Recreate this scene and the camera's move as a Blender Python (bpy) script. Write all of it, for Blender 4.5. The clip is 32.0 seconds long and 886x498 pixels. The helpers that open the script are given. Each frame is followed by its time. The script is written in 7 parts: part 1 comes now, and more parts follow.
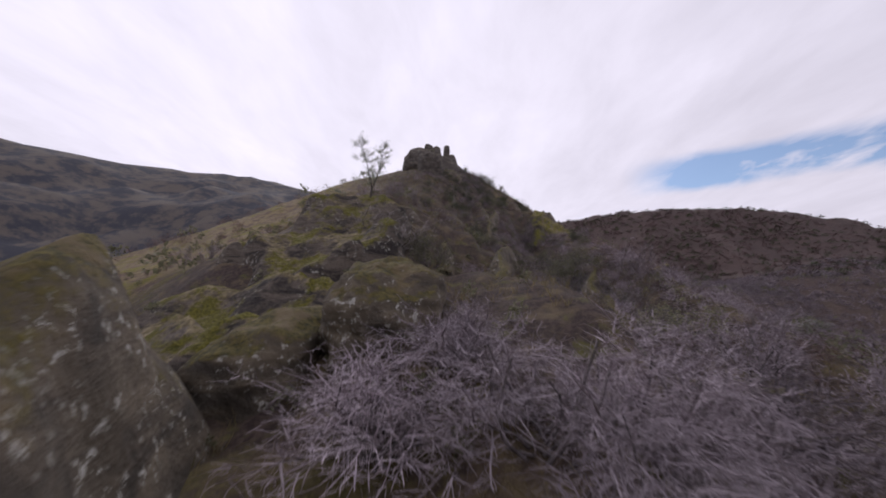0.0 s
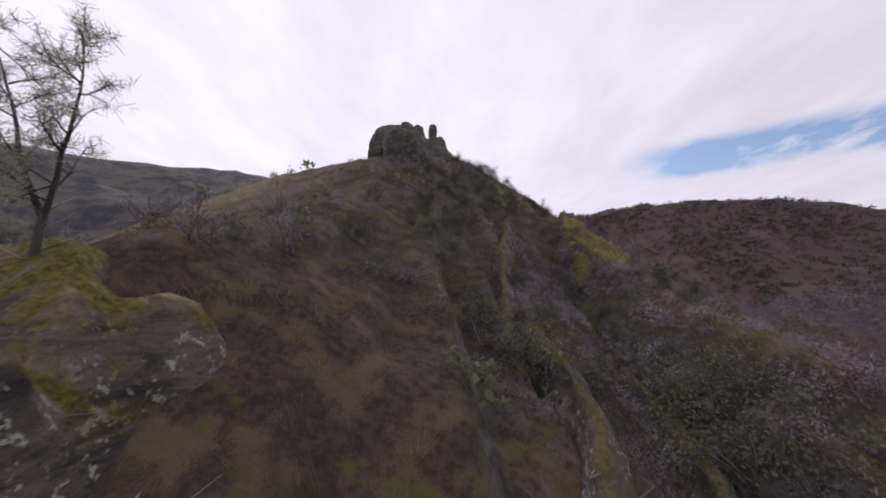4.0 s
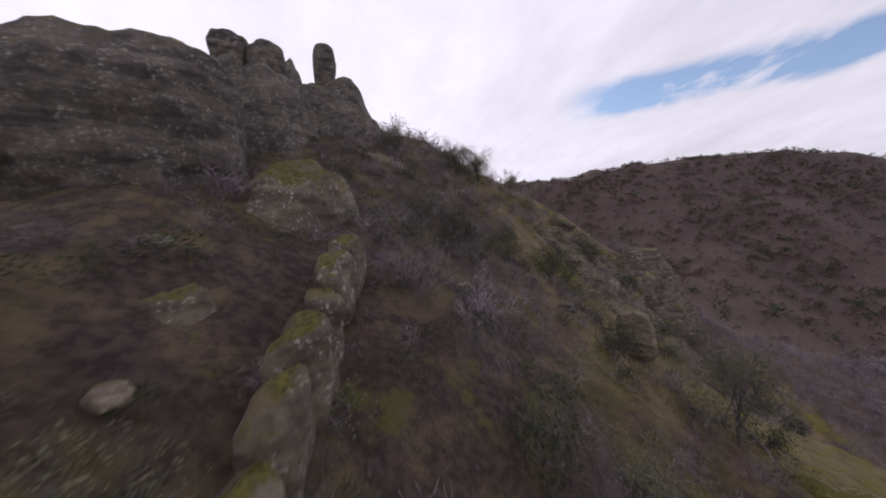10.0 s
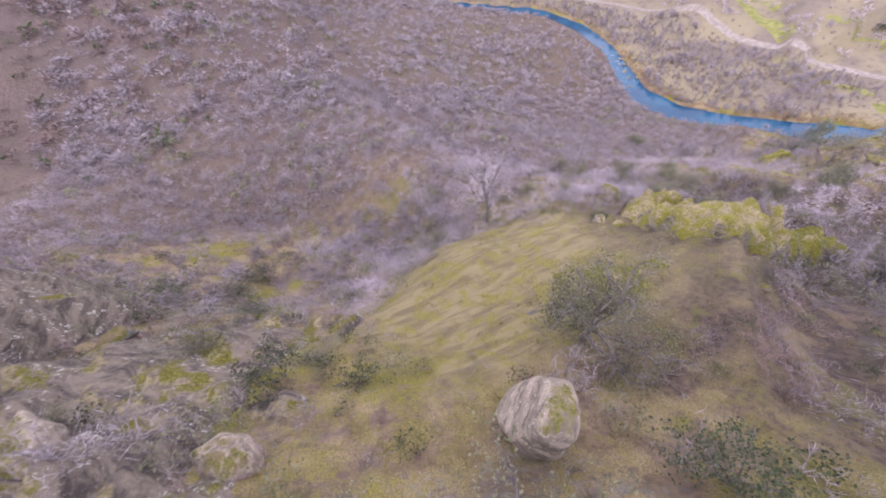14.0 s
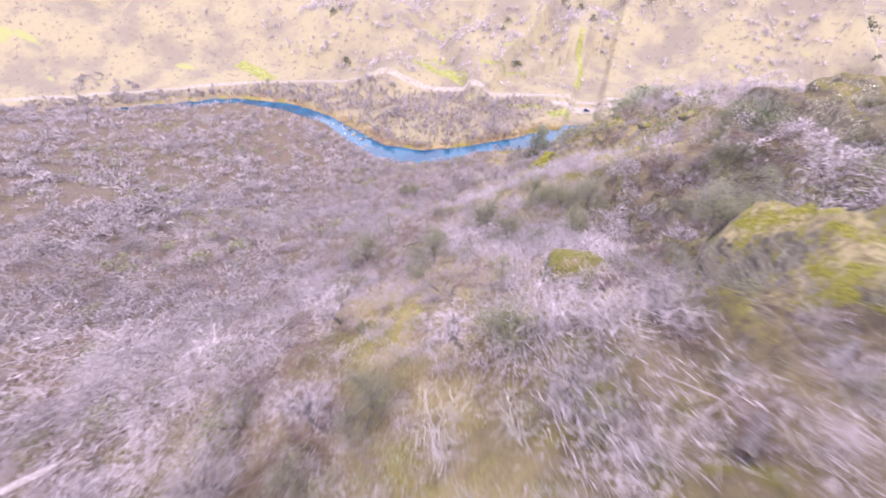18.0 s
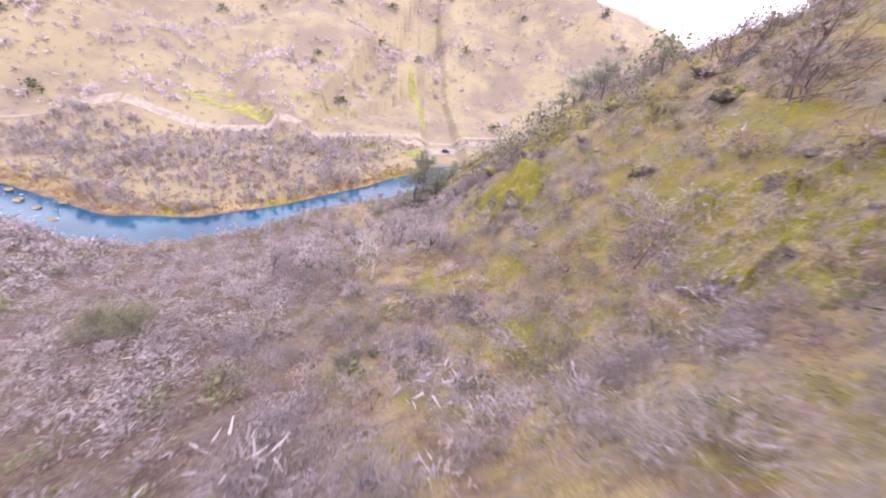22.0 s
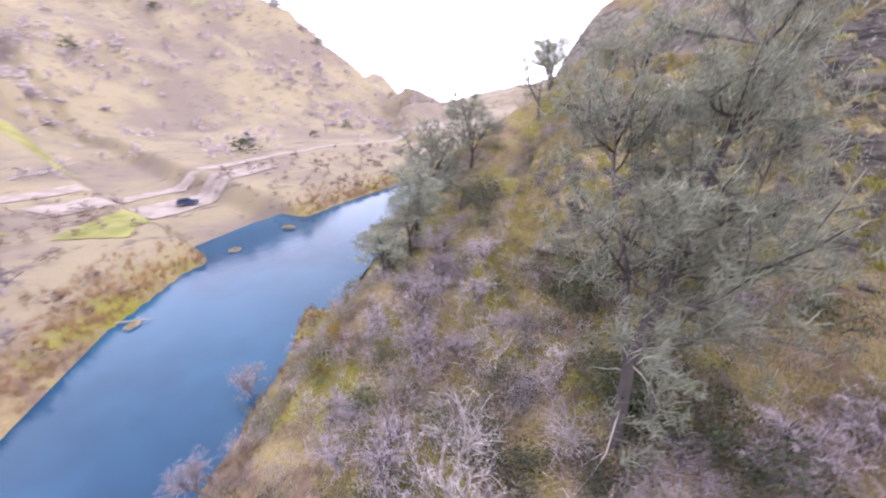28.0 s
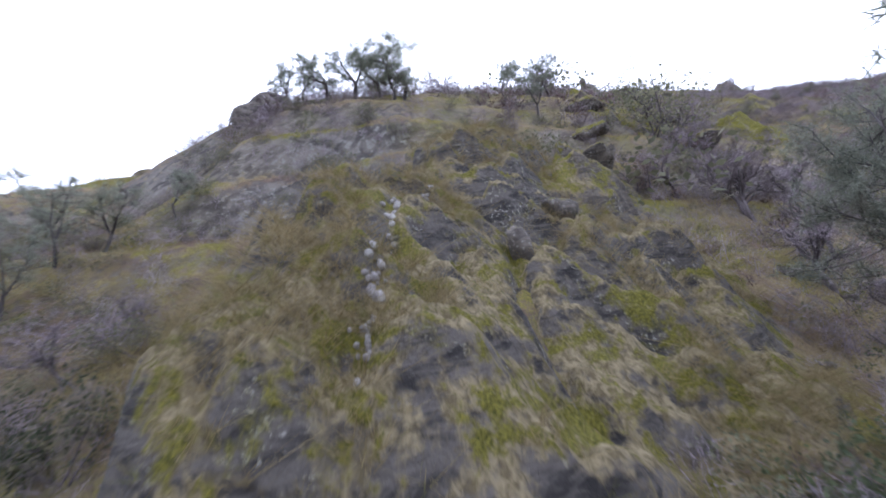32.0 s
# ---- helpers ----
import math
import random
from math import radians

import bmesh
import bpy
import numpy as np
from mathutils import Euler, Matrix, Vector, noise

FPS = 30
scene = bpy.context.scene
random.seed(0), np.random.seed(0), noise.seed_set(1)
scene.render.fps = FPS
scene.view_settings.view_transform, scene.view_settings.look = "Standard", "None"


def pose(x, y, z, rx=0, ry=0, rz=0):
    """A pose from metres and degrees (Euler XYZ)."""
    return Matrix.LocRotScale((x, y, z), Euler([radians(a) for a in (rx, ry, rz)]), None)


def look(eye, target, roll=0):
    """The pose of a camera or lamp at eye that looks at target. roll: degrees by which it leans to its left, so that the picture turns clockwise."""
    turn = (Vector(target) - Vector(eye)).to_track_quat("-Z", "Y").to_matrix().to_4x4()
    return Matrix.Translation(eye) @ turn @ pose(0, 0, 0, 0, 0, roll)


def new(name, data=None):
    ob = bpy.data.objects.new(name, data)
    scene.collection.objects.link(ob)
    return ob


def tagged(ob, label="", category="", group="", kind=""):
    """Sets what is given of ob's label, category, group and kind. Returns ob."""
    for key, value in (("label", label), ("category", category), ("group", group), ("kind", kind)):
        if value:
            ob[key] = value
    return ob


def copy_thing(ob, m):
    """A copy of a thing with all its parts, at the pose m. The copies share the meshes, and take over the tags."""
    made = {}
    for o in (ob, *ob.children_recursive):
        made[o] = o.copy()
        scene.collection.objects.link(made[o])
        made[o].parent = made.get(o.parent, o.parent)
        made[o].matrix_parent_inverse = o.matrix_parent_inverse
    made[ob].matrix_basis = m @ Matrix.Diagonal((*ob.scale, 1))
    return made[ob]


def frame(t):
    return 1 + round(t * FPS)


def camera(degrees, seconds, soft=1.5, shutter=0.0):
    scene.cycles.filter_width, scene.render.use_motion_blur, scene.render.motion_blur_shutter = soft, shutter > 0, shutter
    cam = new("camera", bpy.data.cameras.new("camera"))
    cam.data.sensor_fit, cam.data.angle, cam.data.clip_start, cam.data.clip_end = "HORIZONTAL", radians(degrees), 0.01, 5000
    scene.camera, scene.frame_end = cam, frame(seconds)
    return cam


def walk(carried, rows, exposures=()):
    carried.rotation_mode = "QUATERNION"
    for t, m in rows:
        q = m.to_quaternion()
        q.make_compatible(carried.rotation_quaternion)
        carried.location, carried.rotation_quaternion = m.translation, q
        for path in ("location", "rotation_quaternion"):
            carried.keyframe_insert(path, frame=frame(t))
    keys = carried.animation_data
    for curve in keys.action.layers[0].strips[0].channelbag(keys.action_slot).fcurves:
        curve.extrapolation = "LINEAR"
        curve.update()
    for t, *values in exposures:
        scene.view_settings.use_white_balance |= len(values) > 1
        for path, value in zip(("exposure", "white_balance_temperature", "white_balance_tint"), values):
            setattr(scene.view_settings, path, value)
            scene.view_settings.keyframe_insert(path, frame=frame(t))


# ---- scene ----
cam = camera(99.5, 32.0, soft=1.8, shutter=0.3)

# seconds, eye, target, roll
PATH = [
    (0, (-32.27, -144.28, -43.36), (-32.58, -134.37, -42.08), 2.1),
    (0.5, (-33.00, -134.99, -39.90), (-33.17, -125.05, -38.83), 0.8),
    (1, (-33.27, -126.17, -36.38), (-33.30, -116.20, -35.54), 0.0),
    (1.5, (-33.63, -117.45, -33.28), (-33.45, -107.48, -32.54), -1.6),
    (2, (-33.47, -108.79, -30.24), (-33.14, -98.82, -29.59), -2.7),
    (2.5, (-32.63, -100.29, -27.77), (-32.30, -90.32, -27.07), -2.4),
    (3, (-31.11, -90.94, -25.36), (-30.91, -80.97, -24.57), -1.3),
    (3.5, (-29.80, -82.23, -22.62), (-29.80, -72.27, -21.73), 0.0),
    (5.5, (-28.42, -56.60, -15.50), (-29.26, -46.74, -14.08), 2.5),
    (6, (-28.40, -45.62, -10.80), (-29.28, -35.75, -9.46), 2.4),
    (6.5, (-28.47, -35.05, -5.73), (-29.27, -25.15, -4.57), 2.5),
    (7, (-28.88, -24.10, -0.98), (-29.47, -14.17, 0.01), 2.5),
    (7.5, (-28.55, -13.53, 3.30), (-29.02, -3.58, 4.20), 2.2),
    (8, (-28.40, -2.98, 8.12), (-28.62, 7.00, 8.86), 1.2),
    (8.5, (-29.07, 8.62, 13.33), (-28.89, 18.61, 13.90), -0.2),
    (9, (-28.75, 19.00, 17.90), (-28.26, 28.98, 18.24), -1.5),
    (9.5, (-27.82, 29.60, 23.00), (-27.04, 39.57, 22.98), -1.9),
    (10, (-26.97, 40.15, 27.43), (-25.83, 50.08, 27.06), -3.0),
    (10.5, (-25.57, 49.47, 29.95), (-23.90, 59.31, 29.35), -5.9),
    (11, (-23.20, 60.85, 35.25), (-20.46, 70.37, 33.86), -11.3),
    (11.5, (-20.57, 70.45, 39.32), (-16.09, 79.03, 36.83), -20.3),
    (12, (-17.05, 78.30, 42.65), (-10.75, 84.83, 38.45), -27.9),
    (12.5, (-12.85, 84.30, 43.80), (-5.70, 87.86, 37.78), -28.5),
    (13, (-8.65, 88.70, 41.92), (-1.64, 89.51, 34.84), -23.0),
    (13.5, (-4.00, 91.00, 39.00), (2.41, 89.86, 31.41), -15.1),
    (15.5, (6.78, 90.57, 30.24), (11.72, 86.41, 22.61), -0.2),
    (16, (11.89, 88.56, 25.08), (16.46, 83.30, 17.90), -1.4),
    (16.5, (17.90, 84.74, 19.16), (21.93, 78.51, 12.45), -5.1),
    (17, (23.88, 78.73, 13.60), (27.38, 71.95, 7.13), -7.3),
    (17.5, (29.76, 70.79, 7.89), (32.85, 63.85, 1.38), -5.2),
    (18, (35.09, 61.97, 2.35), (37.90, 55.04, -4.28), -0.6),
    (18.5, (39.70, 53.47, -4.30), (42.25, 46.39, -10.88), 3.0),
    (19, (44.44, 44.61, -11.64), (46.53, 37.12, -17.93), 3.6),
    (19.5, (49.46, 35.09, -18.30), (50.83, 27.15, -24.22), 1.7),
    (20, (56.57, 27.97, -25.44), (57.04, 19.67, -31.00), 1.9),
    (20.5, (59.15, 15.22, -32.11), (59.19, 6.79, -37.49), 2.9),
    (21, (61.01, 3.29, -37.45), (60.77, -5.20, -42.73), 4.6),
    (21.5, (63.10, -7.73, -43.05), (62.39, -16.30, -48.16), 6.4),
    (22, (64.78, -18.32, -48.68), (63.52, -26.95, -53.58), 6.8),
    (22.5, (66.23, -29.00, -53.29), (64.34, -37.58, -58.07), 6.8),
    (23, (66.58, -40.17, -57.09), (64.24, -48.61, -61.91), 8.2),
    (23.5, (66.67, -50.00, -60.09), (64.20, -58.35, -65.01), 10.0),
    (24, (66.45, -60.70, -63.27), (64.33, -69.12, -68.23), 11.8),
    (24.5, (65.99, -70.59, -67.28), (64.43, -79.19, -72.14), 12.0),
    (26.5, (66.39, -105.50, -75.99), (66.42, -114.24, -80.86), 9.7),
    (27, (69.02, -115.63, -78.84), (66.91, -124.37, -83.21), 5.6),
    (27.5, (73.52, -124.33, -79.81), (68.34, -131.85, -83.89), 2.5),
    (28, (75.29, -132.54, -83.29), (67.65, -137.86, -86.95), -0.0),
    (28.5, (75.55, -139.42, -86.28), (66.47, -142.15, -89.47), -3.0),
    (29, (73.63, -145.62, -87.60), (64.10, -145.63, -90.64), -5.6),
    (29.5, (70.47, -149.32, -88.97), (60.96, -147.30, -91.30), -7.7),
    (30, (66.80, -151.06, -89.50), (57.60, -147.46, -91.03), -9.1),
    (30.5, (62.45, -151.27, -89.73), (53.71, -146.44, -90.21), -9.1),
    (31, (58.61, -150.30, -89.54), (50.36, -144.67, -89.04), -8.0),
    (31.5, (54.63, -148.62, -88.85), (47.01, -142.28, -87.54), -7.6),
    (32, (51.08, -146.44, -87.37), (44.19, -139.42, -85.60), -9.4),
]
EXPOSURES = [(0, 0.0, 6330, 16), (11, 0.1, 6380, 15), (12, 0.2, 6200, 16), (12.5, 0.6, 6200, 17), (13.5, 1.65, 6100, 20), (15.5, 2.6, 6080, 20), (18, 2.62, 6250, 20), (20, 2.63, 6420, 20), (22, 2.47, 6620, 20), (24, 2.46, 6550, 20), (27, 2.5, 6400, 20), (28, 2.38, 6150, 20), (29.5, 2.15, 5550, 14), (30.5, 2.25, 5400, 13), (31.2, 2.1, 5380, 12), (32, 1.57, 5380, 10)]
walk(cam, [(t, look(eye, target, roll)) for t, eye, target, roll in PATH], EXPOSURES)

# ---- world, sun, exposure -------------------------------------------------
SUN_AZIMUTH, SUN_ELEVATION = 25.0, 32.0     # degrees left of +y, and up: the bright place behind the cloud deck
world = bpy.data.worlds.new("overcast_sky")
scene.world = world
world.use_nodes = True
wn, wl = world.node_tree.nodes, world.node_tree.links
wn.clear()


def wnode(kind, **values):
    n = wn.new(kind)
    for key, v in values.items():
        n.inputs[key].default_value = v
    return n


w_out = wn.new("ShaderNodeOutputWorld")
w_sky = wn.new("ShaderNodeTexSky")
w_sky.sky_type = "NISHITA"
w_sky.sun_disc = False
w_sky.sun_elevation = radians(SUN_ELEVATION)
w_sky.sun_rotation = radians(-SUN_AZIMUTH)
w_sky.air_density, w_sky.dust_density, w_sky.ozone_density = 1.0, 0.6, 2.5
w_bg_sky = wnode("ShaderNodeBackground", Strength=0.13)
wl.new(w_sky.outputs[0], w_bg_sky.inputs[0])
w_co = wn.new("ShaderNodeTexCoord")
w_sep = wn.new("ShaderNodeSeparateXYZ")
wl.new(w_co.outputs["Generated"], w_sep.inputs[0])


def wmath(op, a, b=None, c=None):
    n = wn.new("ShaderNodeMath")
    n.operation = op
    for k, v in enumerate((a, b, c)):
        if v is None:
            continue
        if isinstance(v, (int, float)):
            n.inputs[k].default_value = v
        else:
            wl.new(v, n.inputs[k])
    return n.outputs[0]


# the deck seen in perspective: flat layer over the place
w_up = wmath("ADD", wmath("MAXIMUM", w_sep.outputs[2], 0.0), 0.16)
w_u, w_v = wmath("DIVIDE", w_sep.outputs[0], w_up), wmath("DIVIDE", w_sep.outputs[1], w_up)
w_vec = wn.new("ShaderNodeCombineXYZ")
wl.new(w_u, w_vec.inputs[0])
wl.new(wmath("MULTIPLY", w_v, 0.42), w_vec.inputs[1])
w_n1 = wnode("ShaderNodeTexNoise", Scale=1.5, Detail=6.0, Roughness=0.55, Distortion=0.6)
w_n2 = wnode("ShaderNodeTexNoise", Scale=4.5, Detail=5.0, Roughness=0.6, Distortion=0.3)
for n in (w_n1, w_n2):
    wl.new(w_vec.outputs[0], n.inputs["Vector"])


def gap(direction, tight):
    """A rift in the deck round one direction of the sky."""
    d = Vector(direction).normalized()
    dot = wn.new("ShaderNodeVectorMath")
    dot.operation = "DOT_PRODUCT"
    wl.new(w_co.outputs["Generated"], dot.inputs[0])
    dot.inputs[1].default_value = d
    m = wn.new("ShaderNodeMapRange")
    m.interpolation_type = "SMOOTHSTEP"
    m.inputs["From Min"].default_value, m.inputs["From Max"].default_value = tight, 1.0
    wl.new(dot.outputs["Value"], m.inputs["Value"])
    return m.outputs["Result"]


# one long thin rift low in the north-east, and a faint one in the south-west
w_line = wmath("ADD", wmath("MULTIPLY", w_n1.outputs[0], 0.10), 0.245)
w_band = wn.new("ShaderNodeMapRange")
w_band.interpolation_type = "SMOOTHSTEP"
w_band.inputs["From Min"].default_value, w_band.inputs["From Max"].default_value = 0.052, 0.008
wl.new(wmath("ABSOLUTE", wmath("SUBTRACT", w_sep.outputs[2], w_line)), w_band.inputs["Value"])
w_rift = wmath("MULTIPLY", w_band.outputs["Result"], wmath("MINIMUM", wmath("MULTIPLY", gap((0.78, 0.60, 0.28), 0.885), 1.8), 1.0))
w_rift = wmath("MAXIMUM", w_rift, wmath("MULTIPLY", gap((-0.85, -0.50, 0.42), 0.93), 0.3))
# in the rift the blue shows where the streaks are thin
w_thin = wn.new("ShaderNodeMapRange")
w_thin.interpolation_type = "SMOOTHSTEP"
w_thin.inputs["From Min"].default_value, w_thin.inputs["From Max"].default_value = 0.60, 0.42
wl.new(wmath("ADD", wmath("MULTIPLY", w_n1.outputs[0], 0.6), wmath("MULTIPLY", w_n2.outputs[0], 0.4)), w_thin.inputs["Value"])
w_blue = wmath("MINIMUM", wmath("MULTIPLY", wmath("MULTIPLY", w_rift, w_thin.outputs["Result"]), 1.7), 0.9)
# cloud brightness: streaks, and a brighter deck towards the hidden sun
w_ramp = wn.new("ShaderNodeMapRange")
w_ramp.inputs["From Min"].default_value, w_ramp.inputs["From Max"].default_value = 0.30, 0.72
w_ramp.inputs["To Min"].default_value, w_ramp.inputs["To Max"].default_value = 0.72, 0.98
wl.new(wmath("ADD", wmath("MULTIPLY", w_n1.outputs[0], 0.55), wmath("MULTIPLY", w_n2.outputs[0], 0.45)), w_ramp.inputs["Value"])
w_glow = gap((-math.sin(radians(SUN_AZIMUTH)) * 0.9, math.cos(radians(SUN_AZIMUTH)) * 0.9, 0.38), 0.35)
w_str = wmath("MULTIPLY", w_ramp.outputs["Result"], wmath("ADD", wmath("MULTIPLY", w_glow, 0.22), 0.92))
w_bg_cloud = wn.new("ShaderNodeBackground")
w_bg_cloud.inputs[0].default_value = (0.93, 0.90, 1.0, 1)
wl.new(w_str, w_bg_cloud.inputs[1])
w_mix = wn.new("ShaderNodeMixShader")
wl.new(w_blue, w_mix.inputs[0])
wl.new(w_bg_cloud.outputs[0], w_mix.inputs[1])
wl.new(w_bg_sky.outputs[0], w_mix.inputs[2])
wl.new(w_mix.outputs[0], w_out.inputs[0])

sun = new("sun", bpy.data.lights.new("sun", "SUN"))
sun.data.energy, sun.data.angle, sun.data.color = 0.8, radians(14), (1.0, 0.96, 0.9)
sun.matrix_basis = look((0, 0, 200), Vector((0, 0, 200)) - 100 * Vector((-math.sin(radians(SUN_AZIMUTH)) * math.cos(radians(SUN_ELEVATION)), math.cos(radians(SUN_AZIMUTH)) * math.cos(radians(SUN_ELEVATION)), math.sin(radians(SUN_ELEVATION)))))

# ---- materials ------------------------------------------------------------
class Mat:
    """A small builder for node materials in world coordinates."""

    def __init__(self, name, rough=0.9, coords="world"):
        self.size = 1.0
        self.m = bpy.data.materials.new(name)
        self.m.use_nodes = True
        self.n, self.l = self.m.node_tree.nodes, self.m.node_tree.links
        self.n.clear()
        self.out = self.n.new("ShaderNodeOutputMaterial")
        self.b = self.n.new("ShaderNodeBsdfPrincipled")
        self.b.inputs["Roughness"].default_value = rough
        self.b.inputs["Specular IOR Level"].default_value = 0.25
        self.l.new(self.b.outputs[0], self.out.inputs[0])
        geo = self.n.new("ShaderNodeNewGeometry")
        self.pos, self.normal, self.island = geo.outputs["Position"], geo.outputs["Normal"], geo.outputs["Random Per Island"]
        if coords == "object":
            self.pos = self.n.new("ShaderNodeTexCoord").outputs["Object"]
        self.random = self.n.new("ShaderNodeObjectInfo").outputs["Random"]
        sep = self.n.new("ShaderNodeSeparateXYZ")
        self.l.new(self.pos, sep.inputs[0])
        self.x, self.y, self.z = sep.outputs
        sepn = self.n.new("ShaderNodeSeparateXYZ")
        self.l.new(self.normal, sepn.inputs[0])
        self.nz = sepn.outputs[2]

    def put(self, value, socket):
        if isinstance(value, bpy.types.NodeSocket):
            self.l.new(value, socket)
        elif isinstance(value, (tuple, list)):
            socket.default_value = (*value, 1)[:4] if len(value) == 3 and len(socket.default_value) == 4 else value
        else:
            socket.default_value = value

    def math(self, op, a, b=0.0, clamp=False):
        n = self.n.new("ShaderNodeMath")
        n.operation, n.use_clamp = op, clamp
        self.put(a, n.inputs[0])
        self.put(b, n.inputs[1])
        return n.outputs[0]

    def noise(self, scale, detail=4.0, rough=0.55, squash=None, distort=0.0):
        n = self.n.new("ShaderNodeTexNoise")
        n.inputs["Scale"].default_value, n.inputs["Detail"].default_value = scale / self.size, detail
        n.inputs["Roughness"].default_value, n.inputs["Distortion"].default_value = rough, distort
        vec = self.pos
        if squash:
            mp = self.n.new("ShaderNodeMapping")
            self.l.new(vec, mp.inputs[0])
            mp.inputs["Scale"].default_value = squash
            vec = mp.outputs[0]
        self.l.new(vec, n.inputs["Vector"])
        return n.outputs[0]

    def cells(self, scale):
        n = self.n.new("ShaderNodeTexVoronoi")
        n.inputs["Scale"].default_value = scale
        self.l.new(self.pos, n.inputs["Vector"])
        return n.outputs["Distance"]

    def step(self, value, lo, hi, a=0.0, b=1.0):
        n = self.n.new("ShaderNodeMapRange")
        n.interpolation_type = "SMOOTHSTEP"
        self.put(value, n.inputs["Value"])
        n.inputs["From Min"].default_value, n.inputs["From Max"].default_value = lo, hi
        n.inputs["To Min"].default_value, n.inputs["To Max"].default_value = a, b
        return n.outputs["Result"]

    def mix(self, factor, a, b):
        n = self.n.new("ShaderNodeMix")
        n.data_type = "RGBA"
        self.put(factor, n.inputs[0])
        self.put(a, n.inputs[6])
        self.put(b, n.inputs[7])
        return n.outputs[2]

    def scale(self, colour, value):
        n = self.n.new("ShaderNodeVectorMath")
        n.operation = "SCALE"
        self.put(colour, n.inputs[0])
        self.put(value, n.inputs["Scale"])
        return n.outputs[0]

    def bump(self, height, strength, distance):
        n = self.n.new("ShaderNodeBump")
        n.inputs["Strength"].default_value, n.inputs["Distance"].default_value = strength, distance * self.size
        self.l.new(height, n.inputs["Height"])
        self.l.new(n.outputs[0], self.b.inputs["Normal"])

    def zone(self, name):
        n = self.n.new("ShaderNodeAttribute")
        n.attribute_name = name
        return n.outputs["Fac"]

    def done(self, colour):
        self.put(colour, self.b.inputs["Base Color"])
        return self.m


def ground_material():
    g = Mat("hillside_ground", 0.95)
    big, mid, fine, tiny = g.noise(0.05, 4), g.noise(0.33, 5), g.noise(1.7, 5), g.noise(9.0, 4, 0.65)
    streak = g.noise(0.8, 4, 0.6, (1.0, 0.25, 0.6), 0.8)
    soil = g.mix(g.step(fine, 0.35, 0.65), (0.085, 0.058, 0.045), (0.15, 0.105, 0.075))
    grass = g.mix(g.step(tiny, 0.35, 0.65), (0.14, 0.105, 0.052), (0.255, 0.20, 0.11))
    moss = g.mix(g.step(tiny, 0.3, 0.7), (0.065, 0.064, 0.012), (0.215, 0.19, 0.030))
    moss = g.mix(g.step(g.noise(0.9, 5, 0.7), 0.54, 0.66), moss, (0.15, 0.115, 0.06))
    rock = g.mix(g.step(streak, 0.35, 0.65), (0.075, 0.068, 0.062), (0.24, 0.215, 0.185))
    lichen = g.step(g.math("MULTIPLY", g.noise(5.0, 3, 0.7), g.step(fine, 0.45, 0.6)), 0.42, 0.52)
    rock = g.mix(lichen, g.scale(rock, 0.75), (0.24, 0.235, 0.21))
    c = g.mix(g.step(g.math("ADD", mid, g.math("MULTIPLY", tiny, 0.3)), 0.55, 0.75), soil, grass)
    c = g.mix(g.step(g.math("ADD", g.noise(0.12, 5, 0.6), g.math("MULTIPLY", fine, 0.35)), 0.66, 0.80), c, moss)
    c = g.mix(g.math("MULTIPLY", g.zone("mossy"), g.step(g.math("ADD", g.noise(0.45, 5, 0.65), g.math("MULTIPLY", tiny, 0.35)), 0.56, 0.74)), c, moss)
    steep = g.step(g.math("ADD", g.nz, g.math("MULTIPLY", g.math("SUBTRACT", fine, 0.5), 0.55)), 0.72, 0.55)
    c = g.mix(g.math("MULTIPLY", steep, g.math("SUBTRACT", 1.0, g.math("MULTIPLY", g.zone("mossy"), 0.75))), c, rock)
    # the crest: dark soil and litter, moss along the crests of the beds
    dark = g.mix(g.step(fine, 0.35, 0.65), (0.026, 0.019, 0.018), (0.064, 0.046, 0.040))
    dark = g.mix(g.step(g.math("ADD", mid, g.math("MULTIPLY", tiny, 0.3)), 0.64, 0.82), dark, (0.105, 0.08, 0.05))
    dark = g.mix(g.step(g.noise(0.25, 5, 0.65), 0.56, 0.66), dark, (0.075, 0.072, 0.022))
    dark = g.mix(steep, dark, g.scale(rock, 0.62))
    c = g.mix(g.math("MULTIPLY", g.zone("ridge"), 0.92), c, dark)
    c = g.mix(g.math("MULTIPLY", g.zone("bed_crest"), g.step(g.math("ADD", fine, g.math("MULTIPLY", tiny, 0.3)), 0.55, 0.75)), c, g.mix(g.step(mid, 0.45, 0.55), g.scale(moss, 0.7), rock))
    slab = g.mix(g.step(streak, 0.35, 0.62), (0.11, 0.088, 0.047), (0.175, 0.143, 0.076))
    slab = g.mix(g.step(g.math("ADD", g.noise(0.5, 5, 0.7), g.math("MULTIPLY", tiny, 0.12)), 0.53, 0.66), slab, g.mix(0.35, moss, slab))
    slab = g.mix(g.step(g.noise(0.22, 4, 0.6, (1, 0.4, 1)), 0.64, 0.68), slab, (0.075, 0.068, 0.072))
    c = g.mix(g.zone("slab"), c, slab)
    # the brushy eastern hills
    brush = g.mix(g.step(g.noise(0.07, 6, 0.65), 0.4, 0.62), (0.060, 0.044, 0.049), (0.168, 0.108, 0.098))
    brush = g.mix(g.step(g.noise(0.018, 4, 0.6), 0.5, 0.6), brush, (0.045, 0.038, 0.034))
    brush = g.mix(g.step(g.noise(0.6, 4, 0.6), 0.5, 0.68), brush, (0.045, 0.046, 0.040))
    brush = g.mix(g.math("MULTIPLY", g.step(g.noise(0.035, 5, 0.7, (1, 1, 0.35), 1.2), 0.57, 0.62), g.step(mid, 0.4, 0.5)), brush, (0.22, 0.16, 0.125))
